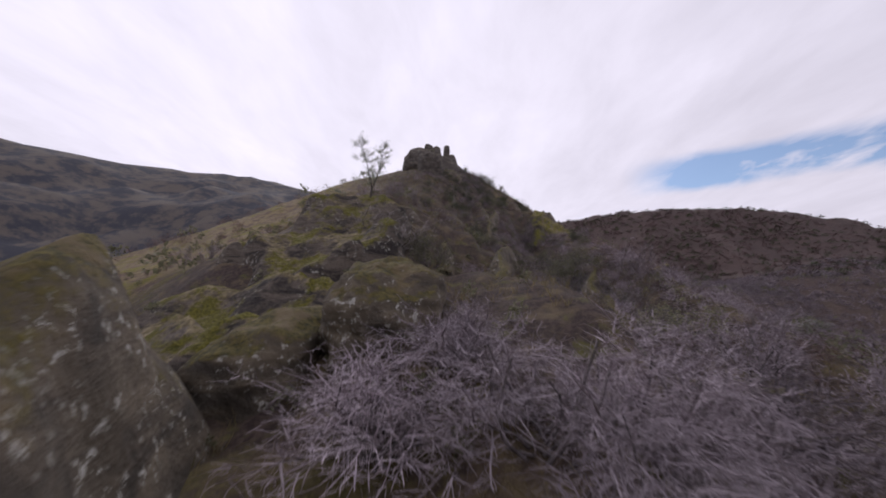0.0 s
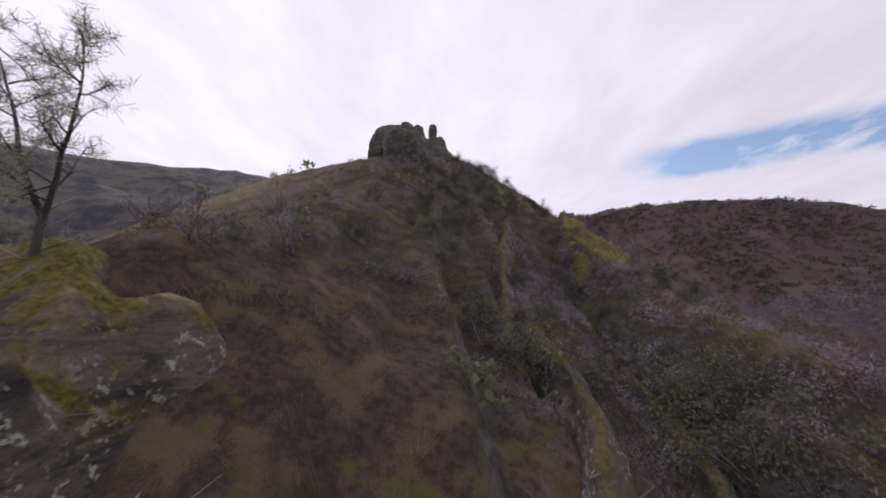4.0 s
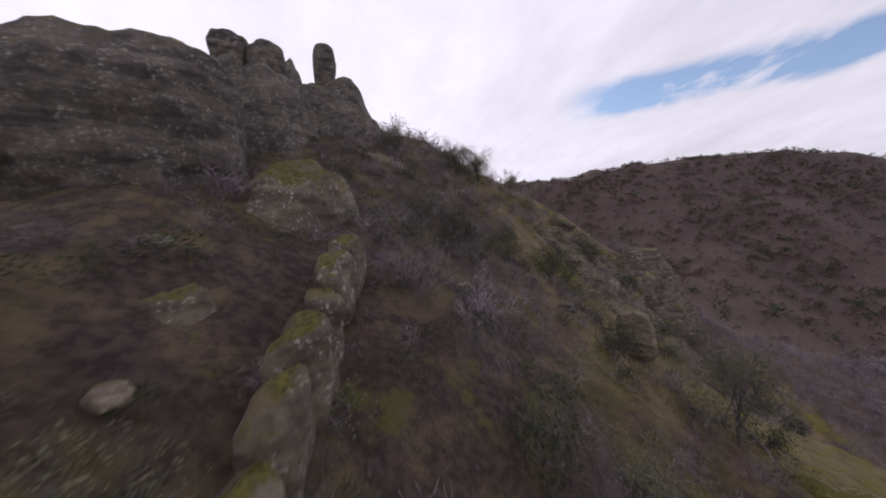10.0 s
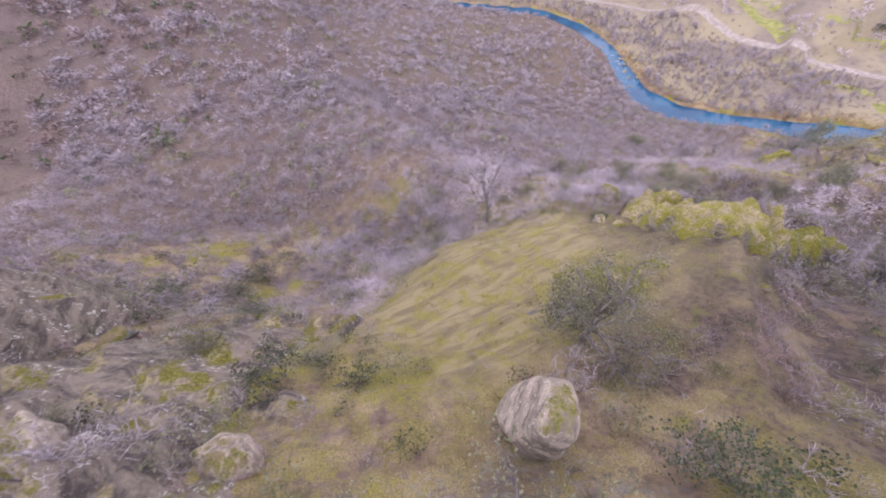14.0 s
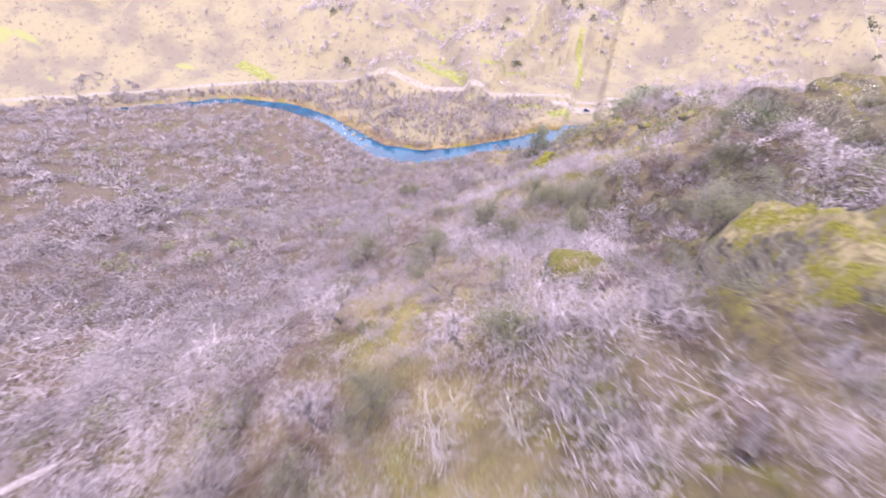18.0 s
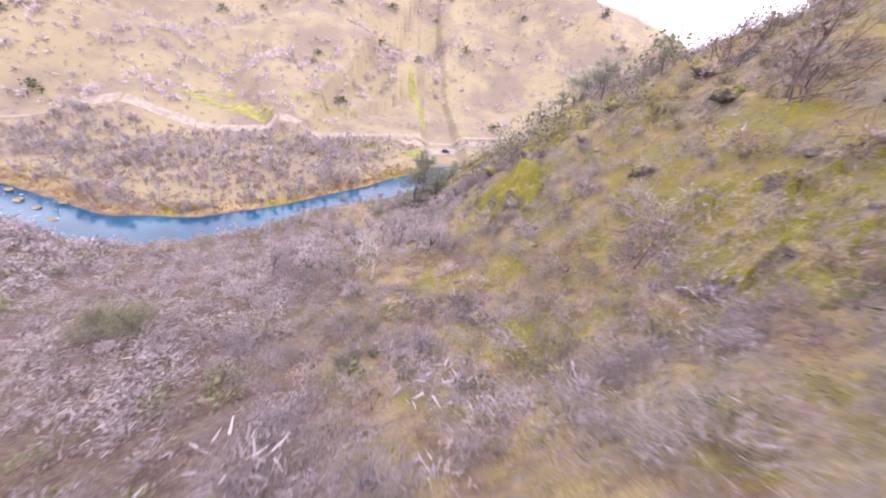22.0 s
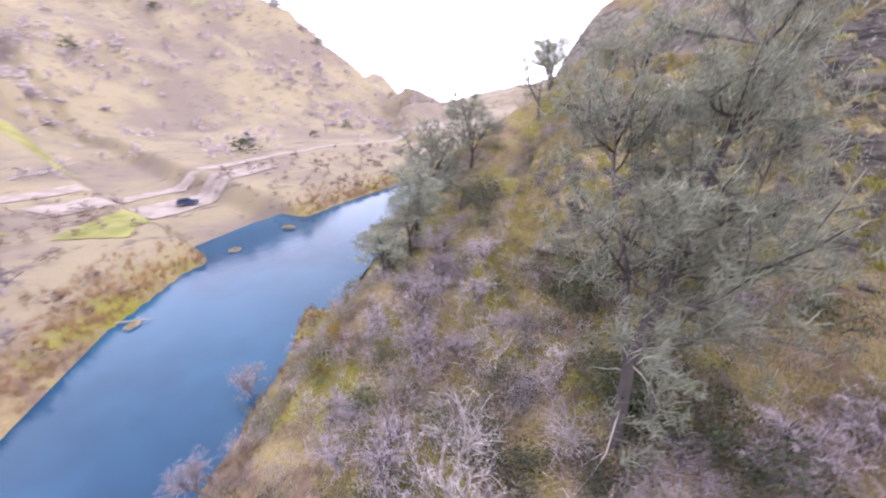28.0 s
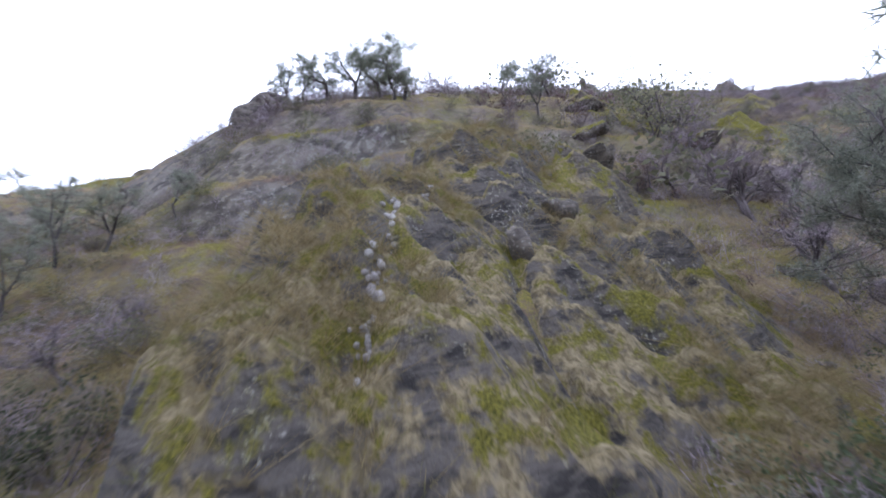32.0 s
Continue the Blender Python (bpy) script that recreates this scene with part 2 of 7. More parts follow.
    c = g.mix(g.zone("east_hill"), c, brush)
    # brown litter, its colour darkened further for shade between brush clumps
    litter = g.mix(g.step(fine, 0.35, 0.65), (0.050, 0.033, 0.030), (0.10, 0.074, 0.066))
    c = g.mix(g.zone("valley"), c, litter)
    # far western hills: brown ground with bluish distance haze put into the colour
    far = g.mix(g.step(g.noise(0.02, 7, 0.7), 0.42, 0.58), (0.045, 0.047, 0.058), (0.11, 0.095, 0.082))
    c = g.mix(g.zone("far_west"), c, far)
    # pasture and terraces beyond the river
    past = g.mix(g.step(g.noise(0.03, 6, 0.6), 0.42, 0.62), (0.175, 0.145, 0.095), (0.128, 0.103, 0.084))
    past = g.mix(g.step(g.noise(0.25, 5, 0.65), 0.56, 0.66), past, (0.095, 0.075, 0.066))
    past = g.mix(g.step(g.noise(0.021, 2, 0.4, (1, 2.4, 1)), 0.68, 0.74), past, (0.17, 0.165, 0.07))
    c = g.mix(g.zone("beyond_river"), c, past)
    g.bump(g.math("ADD", g.math("MULTIPLY", tiny, 0.4), fine), 0.8, 0.25)
    return g.done(c)


def water_material():
    g = Mat("river_water", 0.06)
    g.b.inputs["Specular IOR Level"].default_value = 0.35
    g.b.inputs["IOR"].default_value = 1.33
    ripple = g.noise(0.9, 4, 0.55, (1, 1, 1), 0.4)
    deep = g.mix(g.step(g.noise(0.06, 3), 0.35, 0.65), (0.005, 0.034, 0.074), (0.010, 0.055, 0.105))
    foam = g.math("MULTIPLY", g.step(g.noise(0.5, 4, 0.7, (1, 1, 1), 1.0), 0.63, 0.68), g.math("MULTIPLY", g.step(g.x, 152, 165), g.step(g.x, 205, 190)))
    g.put(g.math("ADD", g.math("MULTIPLY", foam, 0.6), 0.06), g.b.inputs["Roughness"])
    g.bump(ripple, 0.12, 0.12)
    return g.done(g.mix(foam, deep, (0.7, 0.75, 0.78)))


GROUND, WATERM = ground_material(), water_material()

def part(name, bm, material=None, parent=None, label=""):
    """Link a bmesh (or a mesh) as one mesh object, under a thing or on its own."""
    if isinstance(bm, bmesh.types.BMesh):
        me = bpy.data.meshes.new(name)
        bm.to_mesh(me)
        bm.free()
    else:
        me = bm
    if material is not None and not me.materials:
        me.materials.append(material)
    ob = new(name, me)
    if parent is not None:
        ob.parent = parent
    if label:
        ob["label"] = label
    return ob


def empty(name, m):
    ob = new(name)
    ob.empty_display_size = 0.2
    ob.matrix_basis = m
    return ob


# ---- relief of the ground -------------------------------------------------
WATER = -106.0


def water_level(x):
    """The pool lies flat; above the rapids the river comes down a few metres."""
    return WATER + 5.0 * np.clip((x - 140) / 60, 0, 1)


# Banks of the river, from upstream (east) to downstream (west)
SOUTH_BANK = [(700, 160), (560, 60), (457, -31), (400, -75), (350, -110), (298, -150), (245, -157), (200, -147), (173, -138), (153, -131),
              (127, -132), (104, -146), (90, -159), (77, -170), (68, -181), (57, -190), (40, -197), (20, -202), (0, -205), (-40, -208), (-150, -190), (-300, -140)]
NORTH_BANK = [(680, 175), (545, 75), (430, -20), (372, -70), (330, -100), (285, -141), (246, -145), (200, -136), (164, -118), (140, -110),
              (121, -115), (105, -126), (94, -141), (83, -147), (71, -154), (60, -161), (52, -169), (42, -176), (28, -182), (0, -187), (-45, -190), (-150, -165), (-300, -115)]

# Cross-sections of the spur, each at one y, over these x
ACROSS = (-60, -20, -6, 2, 10, 20, 32, 45, 60, 90, 140, 220)
ALONG, HEIGHTS = [], []


def section(y, *z):
    ALONG.append(y)
    HEIGHTS.append(z)


section(-190, -96, -103, -104, -104, -104, -104, -104, -104, -103, -101, -99, -95)
section(-150, -92, -78, -74.5, -74, -76, -80, -85.5, -92, -102, -104, -102, -98)
section(-120, -72, -57, -52, -51.5, -55, -61, -72, -86, -95, -101, -103, -96)
section(-95, -62, -46, -43, -44, -47, -53, -61, -74, -86, -94, -100, -92)
section(-65, -54, -33, -29, -31, -36, -44, -54, -65, -75, -85, -93, -87)
section(-40, -42, -20, -16, -20, -27, -38, -51, -63.5, -71, -78, -85, -80)
section(-20, -32, -11, -8, -11, -19, -30, -41, -50, -58, -68, -75, -75)
section(0, -26, -12, -4.2, -3.2, -11, -19, -27, -36, -45, -57, -65, -68)
section(8, -23, -10.5, -2.6, -1.4, -8, -16, -25, -33, -41, -54, -61, -64)
section(20, -17, -3, 3, 0.8, -5.5, -14, -24, -31, -38, -50, -57, -60)
section(45, -4, 8, 12, 8, 3, -5, -13, -20, -28, -40, -48, -50)
section(65, 4, 19, 22, 18, 13, 7, -1, -9, -14, -24, -35, -38)
section(85, 6, 26, 29.5, 28, 22, 15.5, 5, -1, -6, -14, -22, -25)
section(105, 4, 27, 34, 35.5, 32, 26.5, 18, 8.5, 3, -4, -8, -8)
section(150, -6, 18, 27, 29, 29, 27, 21, 14, 10, 8, 10, 18)


def hermite(xs, zs, q):
    """Smooth curve through zs (rows of values at xs, first axis), read at q."""
    xs, zs = np.asarray(xs, float), np.asarray(zs, float)
    h = np.diff(xs).reshape((-1,) + (1,) * (zs.ndim - 1))
    d = np.diff(zs, axis=0) / h
    flat = d[:-1] * d[1:] <= 0
    mid = np.where(flat, 0, 2 * d[:-1] * d[1:] / np.where(flat, 1, d[:-1] + d[1:]))
    m = np.concatenate([d[:1], mid, d[-1:]])
    q = np.clip(q, xs[0], xs[-1])
    k = np.clip(np.searchsorted(xs, q) - 1, 0, len(xs) - 2)
    hk = (xs[k + 1] - xs[k])
    t = (q - xs[k]) / hk
    sh = (-1,) + (1,) * (zs.ndim - 1)
    t, hk = t.reshape(sh), hk.reshape(sh)
    return ((1 + 2 * t) * (1 - t) ** 2 * zs[k] + t * (1 - t) ** 2 * hk * m[k] + t * t * (3 - 2 * t) * zs[k + 1] + t * t * (t - 1) * hk * m[k + 1])


def lattice(ix, iy, seed):
    n = (ix.astype(np.int64) * 374761393 + iy.astype(np.int64) * 668265263 + seed * 982451653) & 0xFFFFFFFF
    n = ((n ^ (n >> 13)) * 1274126177) & 0xFFFFFFFF
    return ((n ^ (n >> 16)) & 0xFFFF) / 65535.0


def value_noise(x, y, seed=0):
    ix, iy = np.floor(x), np.floor(y)
    fx, fy = x - ix, y - iy
    fx, fy = fx * fx * (3 - 2 * fx), fy * fy * (3 - 2 * fy)
    a, b = lattice(ix, iy, seed), lattice(ix + 1, iy, seed)
    c, d = lattice(ix, iy + 1, seed), lattice(ix + 1, iy + 1, seed)
    return (a + (b - a) * fx + (c - a) * fy + (a - b - c + d) * fx * fy) * 2 - 1


def fbm(x, y, octaves=4, seed=0, gain=0.5):
    total, amp = 0, 1.0
    for o in range(octaves):
        total = total + amp * value_noise(x * 2 ** o + 17.3 * o, y * 2 ** o - 9.1 * o, seed + o)
        amp *= gain
    return total


def near_line(x, y, line):
    """Distance to a polyline, and the third value of its points carried to the nearest place on it."""
    best, val = np.full(np.shape(x), 1e9), np.zeros(np.shape(x))
    for p, q in zip(line[:-1], line[1:]):
        dx, dy = q[0] - p[0], q[1] - p[1]
        t = np.clip(((x - p[0]) * dx + (y - p[1]) * dy) / (dx * dx + dy * dy), 0, 1)
        d = np.hypot(x - p[0] - t * dx, y - p[1] - t * dy)
        v = p[2] + t * (q[2] - p[2]) if len(p) > 2 else 0 * t
        closer = d < best
        best, val = np.where(closer, d, best), np.where(closer, v, val)
    return best, val


def smooth_max(a, b, k):
    h = np.clip(0.5 + 0.5 * (a - b) / k, 0, 1)
    return b + (a - b) * h + k * h * (1 - h)


def inside(x, y, polygon):
    hit = np.zeros(np.shape(x), bool)
    for (x0, y0), (x1, y1) in zip(polygon, polygon[1:] + polygon[:1]):
        cross = ((y0 > y) != (y1 > y)) & (x < (x1 - x0) * (y - y0) / (y1 - y0 + 1e-9) + x0)
        hit ^= cross
    return hit


RIVER = SOUTH_BANK + NORTH_BANK[::-1]
# Crest lines of the hills round the spur (x, y, z), with the slope of their sides
HILLS = [
    (0.60, [(-30, 330, 40), (20, 300, 52), (50, 262, 52), (72, 219, 47), (106, 202, 50.5), (156, 200, 51), (205, 188, 47), (245, 175, 36), (295, 170, 22), (380, 165, 10), (520, 240, 40)]),
    (0.45, [(-900, 120, 150), (-660, 330, 178), (-486, 503, 172), (-350, 606, 190), (-240, 658, 176), (0, 780, 105), (400, 900, 90), (800, 700, 60), (1100, 300, 30)]),
    (0.40, [(-330, 200, 10), (-260, 380, 70), (-120, 560, 100)]),
    (0.52, [(-330, -330, -112), (-265, -390, -78), (-211, -440, -20), (-160, -481, 12), (-90, -540, 36), (30, -600, 56), (180, -600, 60), (330, -540, 52), (450, -430, 45), (620, -300, 60), (900, -60, 120)]),
    (0.35, [(-1500, -1000, -40), (-1250, -450, 15), (-1100, -150, 60)]),
    (0.40, [(-500, -1100, 60), (300, -1300, 160), (1000, -900, 170), (1400, -200, 180)]),
    (0.32, [(10, -440, -40), (50, -345, -84)]),
    (0.32, [(150, -470, -36), (135, -345, -82)]),
    (0.32, [(320, -420, -36), (265, -320, -80)]),
]


def flank_beds(x, y):
    """Where the upturned beds stand out of the eastern flank."""
    return np.clip((y - 5) / 7, 0, 1) * np.clip((64 - y) / 12, 0, 1) * np.clip((x + 1.5) / 4, 0, 1) * np.clip((36 - x) / 8, 0, 1)


def bed_profile(x, y):
    """0 in the gullies, 1 on the crests of the beds."""
    u = (x + 0.10 * (y - 30) + 0.9 * fbm(x / 9, y / 14, 2, 41)) / 3.1
    saw = u - np.floor(u)
    lift = 0.65 + 0.5 * fbm(np.floor(u) * 3.1, y / 7, 2, 45)
    return np.where(saw < 0.76, saw / 0.76, (1 - saw) / 0.24) * np.clip(lift, 0.2, 1.2)


def relief(xs, ys):
    """Heights of the ground over a grid of xs and ys."""
    rows = hermite(ACROSS, np.array(HEIGHTS).T, xs)          # over x, station by station
    z = hermite(ALONG, rows.T, ys)                            # over y
    X, Y = np.meshgrid(xs, ys)
    # west flank falls on beyond the sections, the south side is a terrace above the river
    z = z - np.clip(-60 - X, 0, 260) * 0.30
    terrace = -101.5 + np.clip((-215 - Y) / 80, 0, 1) * 6 + np.clip((X - 90) / 150, -1, 1.4) * 3 + 0.5 * fbm(X / 30, Y / 30, 3, 5)
    south, _ = near_line(X, Y, SOUTH_BANK)
    below = inside(X, Y, SOUTH_BANK + [(-300, -3000), (3000, -3000), (3000, 400)])
    z = np.where(below, terrace, z)
    floor = np.where(Y > 150, -20.0, -200.0)
    for slope, crest in HILLS:
        d, top = near_line(X, Y, crest)
        rough = 1 + 0.35 * fbm(X / 140, Y / 140, 3, 11)
        hill = top - slope * d * rough + 7 * fbm(X / 60, Y / 60, 4, 23) * np.clip(d / 60, 0.15, 1) - 5 * np.abs(fbm(X / 44, Y / 56, 3, 29)) * np.clip(d / 25, 0, 1)
        z = smooth_max(z, hill, 10.0)
    # gullies and hummocks
    core = np.exp(-((X - 20) / 70) ** 2) * np.clip((Y + 190) / 30, 0, 1) * np.clip((140 - Y) / 40, 0, 1)
    z = z + core * (0.9 * fbm(X / 11, Y / 16, 4, 3) + 0.30 * fbm(X / 2.3, Y / 3.1, 4, 7))
    z = z + (1 - core) * 0.8 * fbm(X / 25, Y / 25, 4, 31)
    # upturned beds: long fins of rock that run down the flank of the spur
    z = z + flank_beds(X, Y) * (2.1 * bed_profile(X, Y) - 0.9)
    # the dome stands free on its west side
    z = z - 5.0 * np.clip((34.5 - X) / 4, 0, 1) * np.clip((X - 17) / 9, 0, 1) * np.clip((Y + 158) / 8, 0, 1) * np.clip((-124 - Y) / 8, 0, 1)
    fin = np.clip((Y + 150) / 10, 0, 1) * np.clip((-2 - Y) / 20, 0, 1) * np.clip((X - 8) / 10, 0, 1) * np.clip((66 - X) / 14, 0, 1)
    u = (z * 0.9 + 0.05 * Y + 1.5 * fbm(X / 16, Y / 16, 3, 43)) / 5.2
    saw = u - np.floor(u)
    z = z + fin * 1.1 * (np.where(saw < 0.8, saw / 0.8, (1 - saw) / 0.2) - 0.5)
    # the river's bed and its banks
    bank_n, _ = near_line(X, Y, NORTH_BANK)
    wet = inside(X, Y, RIVER)
    d = np.minimum(south, bank_n)
    level = water_level(X)
    bank = level + 0.25 + np.clip(d / 2.2, 0, 1) * 1.0 + 0.16 * np.clip(d - 2.2, 0, 60) + 0.7 * np.clip(d - 60, 0, 2000) * np.clip((X + 172) / 60, 0.12, 1)
    z = np.where(wet, level - 0.3 - np.clip(d, 0, 5) * 0.35, np.where(below, np.minimum(z, bank + 0.3 * fbm(X / 6, Y / 6, 3, 51)), np.maximum(np.minimum(z, bank + np.clip(d - 3, 0, 400) * 0.9), level + 0.3)))
    return z


def stretched(lo, hi, step, far, count):
    """Even steps between lo and hi, then ever wider ones out to far on both sides."""
    t = np.linspace(0, 1, count + 1)[1:]
    grow = lambda edge, end: edge + (end - edge) * (0.06 * t + 0.94 * t ** 3.2)
    return np.concatenate([grow(lo, -far)[::-1], np.arange(lo, hi, step), [hi], grow(hi, far)])


# The crest was laid out in units of its own, scaled to fit the camera's view. Each fit is (scale, its anchor, where the
# anchor lies in the world)
HEAD, CREST, SLOPE = 0, 1, 2
_crest = (2.5, (12.11, 82.43, 28.39), (-4.0, 91.0, 39.0))
_head = (2.5 * 2.1, (1.79, 13.14, 3.74), tuple(q + 2.5 * (c - p) for c, p, q in zip((1.79, 13.14, 3.74), _crest[1], _crest[2])))
VIEW_FITS = (_head, _crest, (1.0, (0.0, 0.0, 0.0), (0.0, 0.0, 0.0)))


def view_fit_of(x, y):
    """Which view fit a place of the plan belongs to: the head of the ridge, its crest, or the slope down to the river.
    """
    x, y = np.asarray(x, float), np.asarray(y, float)
    head = (y > -4) & (y < 25) & (x < 16)
    crest = ((y >= 25) & (x < np.where(y < 46, 15, np.where(y < 62, 22, 29)))) | (y > 84)
    return np.where(head, HEAD, np.where(crest, CREST, SLOPE))


def to_world(k, axis, v):
    f, p, q = VIEW_FITS[k]
    return q[axis] + f * (v - p[axis])


def from_world(k, axis, v):
    f, p, q = VIEW_FITS[k]
    return p[axis] + (v - q[axis]) / f


def view_fit_matrix(k):
    f, p, q = VIEW_FITS[k]
    return Matrix.Translation(q) @ Matrix.Diagonal((f, f, f, 1)) @ Matrix.Translation([-v for v in p])


def ramp(v, lo, hi):
    t = np.clip((v - lo) / (hi - lo), 0, 1)
    return t * t * (3 - 2 * t)


GX = stretched(-80, 98, 0.7, 2600, 84)
GY = stretched(-205, 150, 0.85, 2600, 84)
WX, WY = np.meshgrid(GX, GY)
# shares of the three view fits in the ground
_edge = np.interp(WY, [-160, -100, 0, 60], [-6, 5, 10, 8])
CREST_SHARE = np.maximum(ramp(WX, _edge + 6, _edge - 14), ramp((WY - 46) / (28 + 0.9 * np.clip(WX - 40, 0, 400)), 0, 1)) * ramp(WY, -180, -152)
HEAD_SHARE = ramp(from_world(CREST, 1, WY), 27, 17)


def spread_view_fits(values):
    """One field over the world from the three fields of the view fits, each given by a function of xs and ys."""
    head, crest, slope_ = (values(from_world(k, 0, GX), from_world(k, 1, GY), k) for k in (HEAD, CREST, SLOPE))
    return (head * HEAD_SHARE + crest * (1 - HEAD_SHARE)) * CREST_SHARE + slope_ * (1 - CREST_SHARE)


GZ = spread_view_fits(lambda xs, ys, k: to_world(k, 2, relief(xs, ys)))
# the shoulder under the smooth slab, the hollow of the upper slope, and the sheer end of the dome
GZ = GZ + 10.0 * np.exp(-((WX - 29) / 15) ** 2 - ((WY - 73) / 15) ** 2) - 9.0 * np.exp(-((WX - 13) / 15) ** 2 - ((WY - 18) / 32) ** 2)
GZ = GZ - 4.5 * ramp(-WY, 145, 149.5) * ramp(WX, 28, 34) * ramp(WX, 54, 48)


def beside_dome(x, y):
    """How far a place lies in the hollow sunk west of the dome to fit its outline in view."""
    d = np.interp(y, [-148, -145.2, -143.2, -139.9, -134.5, -131.0], [43.6, 41.0, 38.5, 37.9, 36.1, 36.6]) - x
    return ramp(d, 0, 2.2) * ramp(d, 11, 3.5) * ramp(y, -151, -147) * ramp(y, -129, -133)


# ground lowered so dome edge and bluff skyline fit the camera's view
GZ = GZ - 3.0 * beside_dome(WX, WY) - 4.5 * np.exp(-((WX - 11) / 11) ** 2 - ((WY + 143) / 8) ** 2)


def world_z(x, y):
    i = np.clip(np.searchsorted(GX, x) - 1, 0, len(GX) - 2)
    j = np.clip(np.searchsorted(GY, y) - 1, 0, len(GY) - 2)
    a, b = (x - GX[i]) / (GX[i + 1] - GX[i]), (y - GY[j]) / (GY[j + 1] - GY[j])
    return (GZ[j, i] * (1 - a) + GZ[j, i + 1] * a) * (1 - b) + (GZ[j + 1, i] * (1 - a) + GZ[j + 1, i + 1] * a) * b


def ground_z(x, y, k=None):
    """Height of the ground under a place of the plan, in its view fit's units."""
    k = int(view_fit_of(x, y)) if k is None else k
    return float(from_world(k, 2, world_z(to_world(k, 0, x), to_world(k, 1, y))))


def sheet(name, xs, ys, zs, material):
    ny, nx = zs.shape
    X, Y = np.meshgrid(xs, ys)
    co = np.stack([X, Y, zs], -1).reshape(-1, 3)
    a = (np.arange(ny - 1)[:, None] * nx + np.arange(nx - 1)[None]).ravel()
    faces = np.stack([a, a + 1, a + nx + 1, a + nx], -1)
    me = bpy.data.meshes.new(name)
    me.vertices.add(len(co))
    me.vertices.foreach_set("co", co.ravel())
    me.loops.add(faces.size)
    me.loops.foreach_set("vertex_index", faces.ravel())
    me.polygons.add(len(faces))
    me.polygons.foreach_set("loop_start", np.arange(0, faces.size, 4))
    me.polygons.foreach_set("use_smooth", np.ones(len(faces), bool))
    me.update(calc_edges=True)
    me.materials.append(material)
    return new(name, me)


def grid_z(x, y, k=SLOPE):
    """The same for many places of one view fit."""
    return from_world(k, 2, world_z(to_world(k, 0, x), to_world(k, 1, y)))


def plan_z(x, y):
    where = view_fit_of(x, y)
    return np.choose(where, [grid_z(x, y, k) for k in (HEAD, CREST, SLOPE)])


# ---- materials of plants and stones ---------------------------------------
def bark_material(name, dark, light, stretch=(1, 1, 0.25)):
    g = Mat(name, 0.9, "object")
    n = g.noise(9.0, 4, 0.6, stretch)
    c = g.mix(g.step(n, 0.3, 0.7), dark, light)
    c = g.scale(c, g.step(g.random, 0, 1, 0.78, 1.2))
    g.bump(n, 0.5, 0.03)
    return g.done(c)


def twig_material(name, a, b, spread=0.25):
    """Thin wood: colour drifts from twig to twig and from plant to plant."""
    g = Mat(name, 0.85)
    c = g.mix(g.island, a, b)
    c = g.scale(c, g.math("MULTIPLY", g.step(g.random, 0, 1, 1 - spread, 1 + spread), g.step(g.noise(0.12, 3), 0.3, 0.7, 0.75, 1.2)))
    return g.done(c)


def leaf_material(name, a, b, c_dry):
    g = Mat(name, 0.7)
    c = g.mix(g.island, a, b)
    c = g.mix(g.step(g.noise(0.8, 3), 0.55, 0.7), c, c_dry)
    c = g.scale(c, g.step(g.random, 0, 1, 0.75, 1.2))
    # light shines through thin leaves
    through_leaf = g.n.new("ShaderNodeBsdfTranslucent")
    g.put(c, through_leaf.inputs[0])
    both = g.n.new("ShaderNodeMixShader")
    both.inputs[0].default_value = 0.42
    g.l.new(g.b.outputs[0], both.inputs[1])
    g.l.new(through_leaf.outputs[0], both.inputs[2])
    g.l.new(both.outputs[0], g.out.inputs[0])
    return g.done(c)


def stone_material(name, dark, light, moss_from, moss_to, lichen=0.5, moss_colour=((0.045, 0.044, 0.014), (0.14, 0.125, 0.030)), size=1.0):
    g = Mat(name, 0.95)
    g.size = size
    big, mid, fine = g.noise(0.35, 5, 0.6, None, 0.6), g.noise(1.6, 6, 0.65, None, 0.4), g.noise(8.0, 5, 0.7)
    layer = g.noise(0.9, 5, 0.6, (0.5, 0.35, 2.2), 0.8)
    c = g.mix(g.step(g.math("ADD", g.math("MULTIPLY", layer, 0.6), g.math("MULTIPLY", mid, 0.4)), 0.36, 0.64), dark, light)
    c = g.mix(g.step(big, 0.52, 0.68), c, tuple(0.55 * v for v in light))
    spots = g.math("MULTIPLY", g.step(g.noise(6.5, 3, 0.75), 0.56, 0.62), g.step(mid, 0.44, 0.56))
    c = g.mix(g.math("MULTIPLY", spots, lichen), c, (0.46, 0.45, 0.40))
    moss = g.mix(g.step(fine, 0.35, 0.65), *moss_colour)
    moss = g.mix(g.step(g.noise(0.9, 5, 0.7), 0.48, 0.62), moss, (0.13, 0.10, 0.055))
    up = g.math("ADD", g.nz, g.math("MULTIPLY", g.math("SUBTRACT", g.math("ADD", mid, g.math("MULTIPLY", fine, 0.5)), 0.75), 1.3))
    c = g.mix(g.step(up, moss_from, moss_to), c, moss)
    g.bump(g.math("ADD", g.math("MULTIPLY", fine, 0.6), g.math("ADD", mid, g.math("MULTIPLY", layer, 0.5))), 0.8, 0.14)
    return g.done(c)


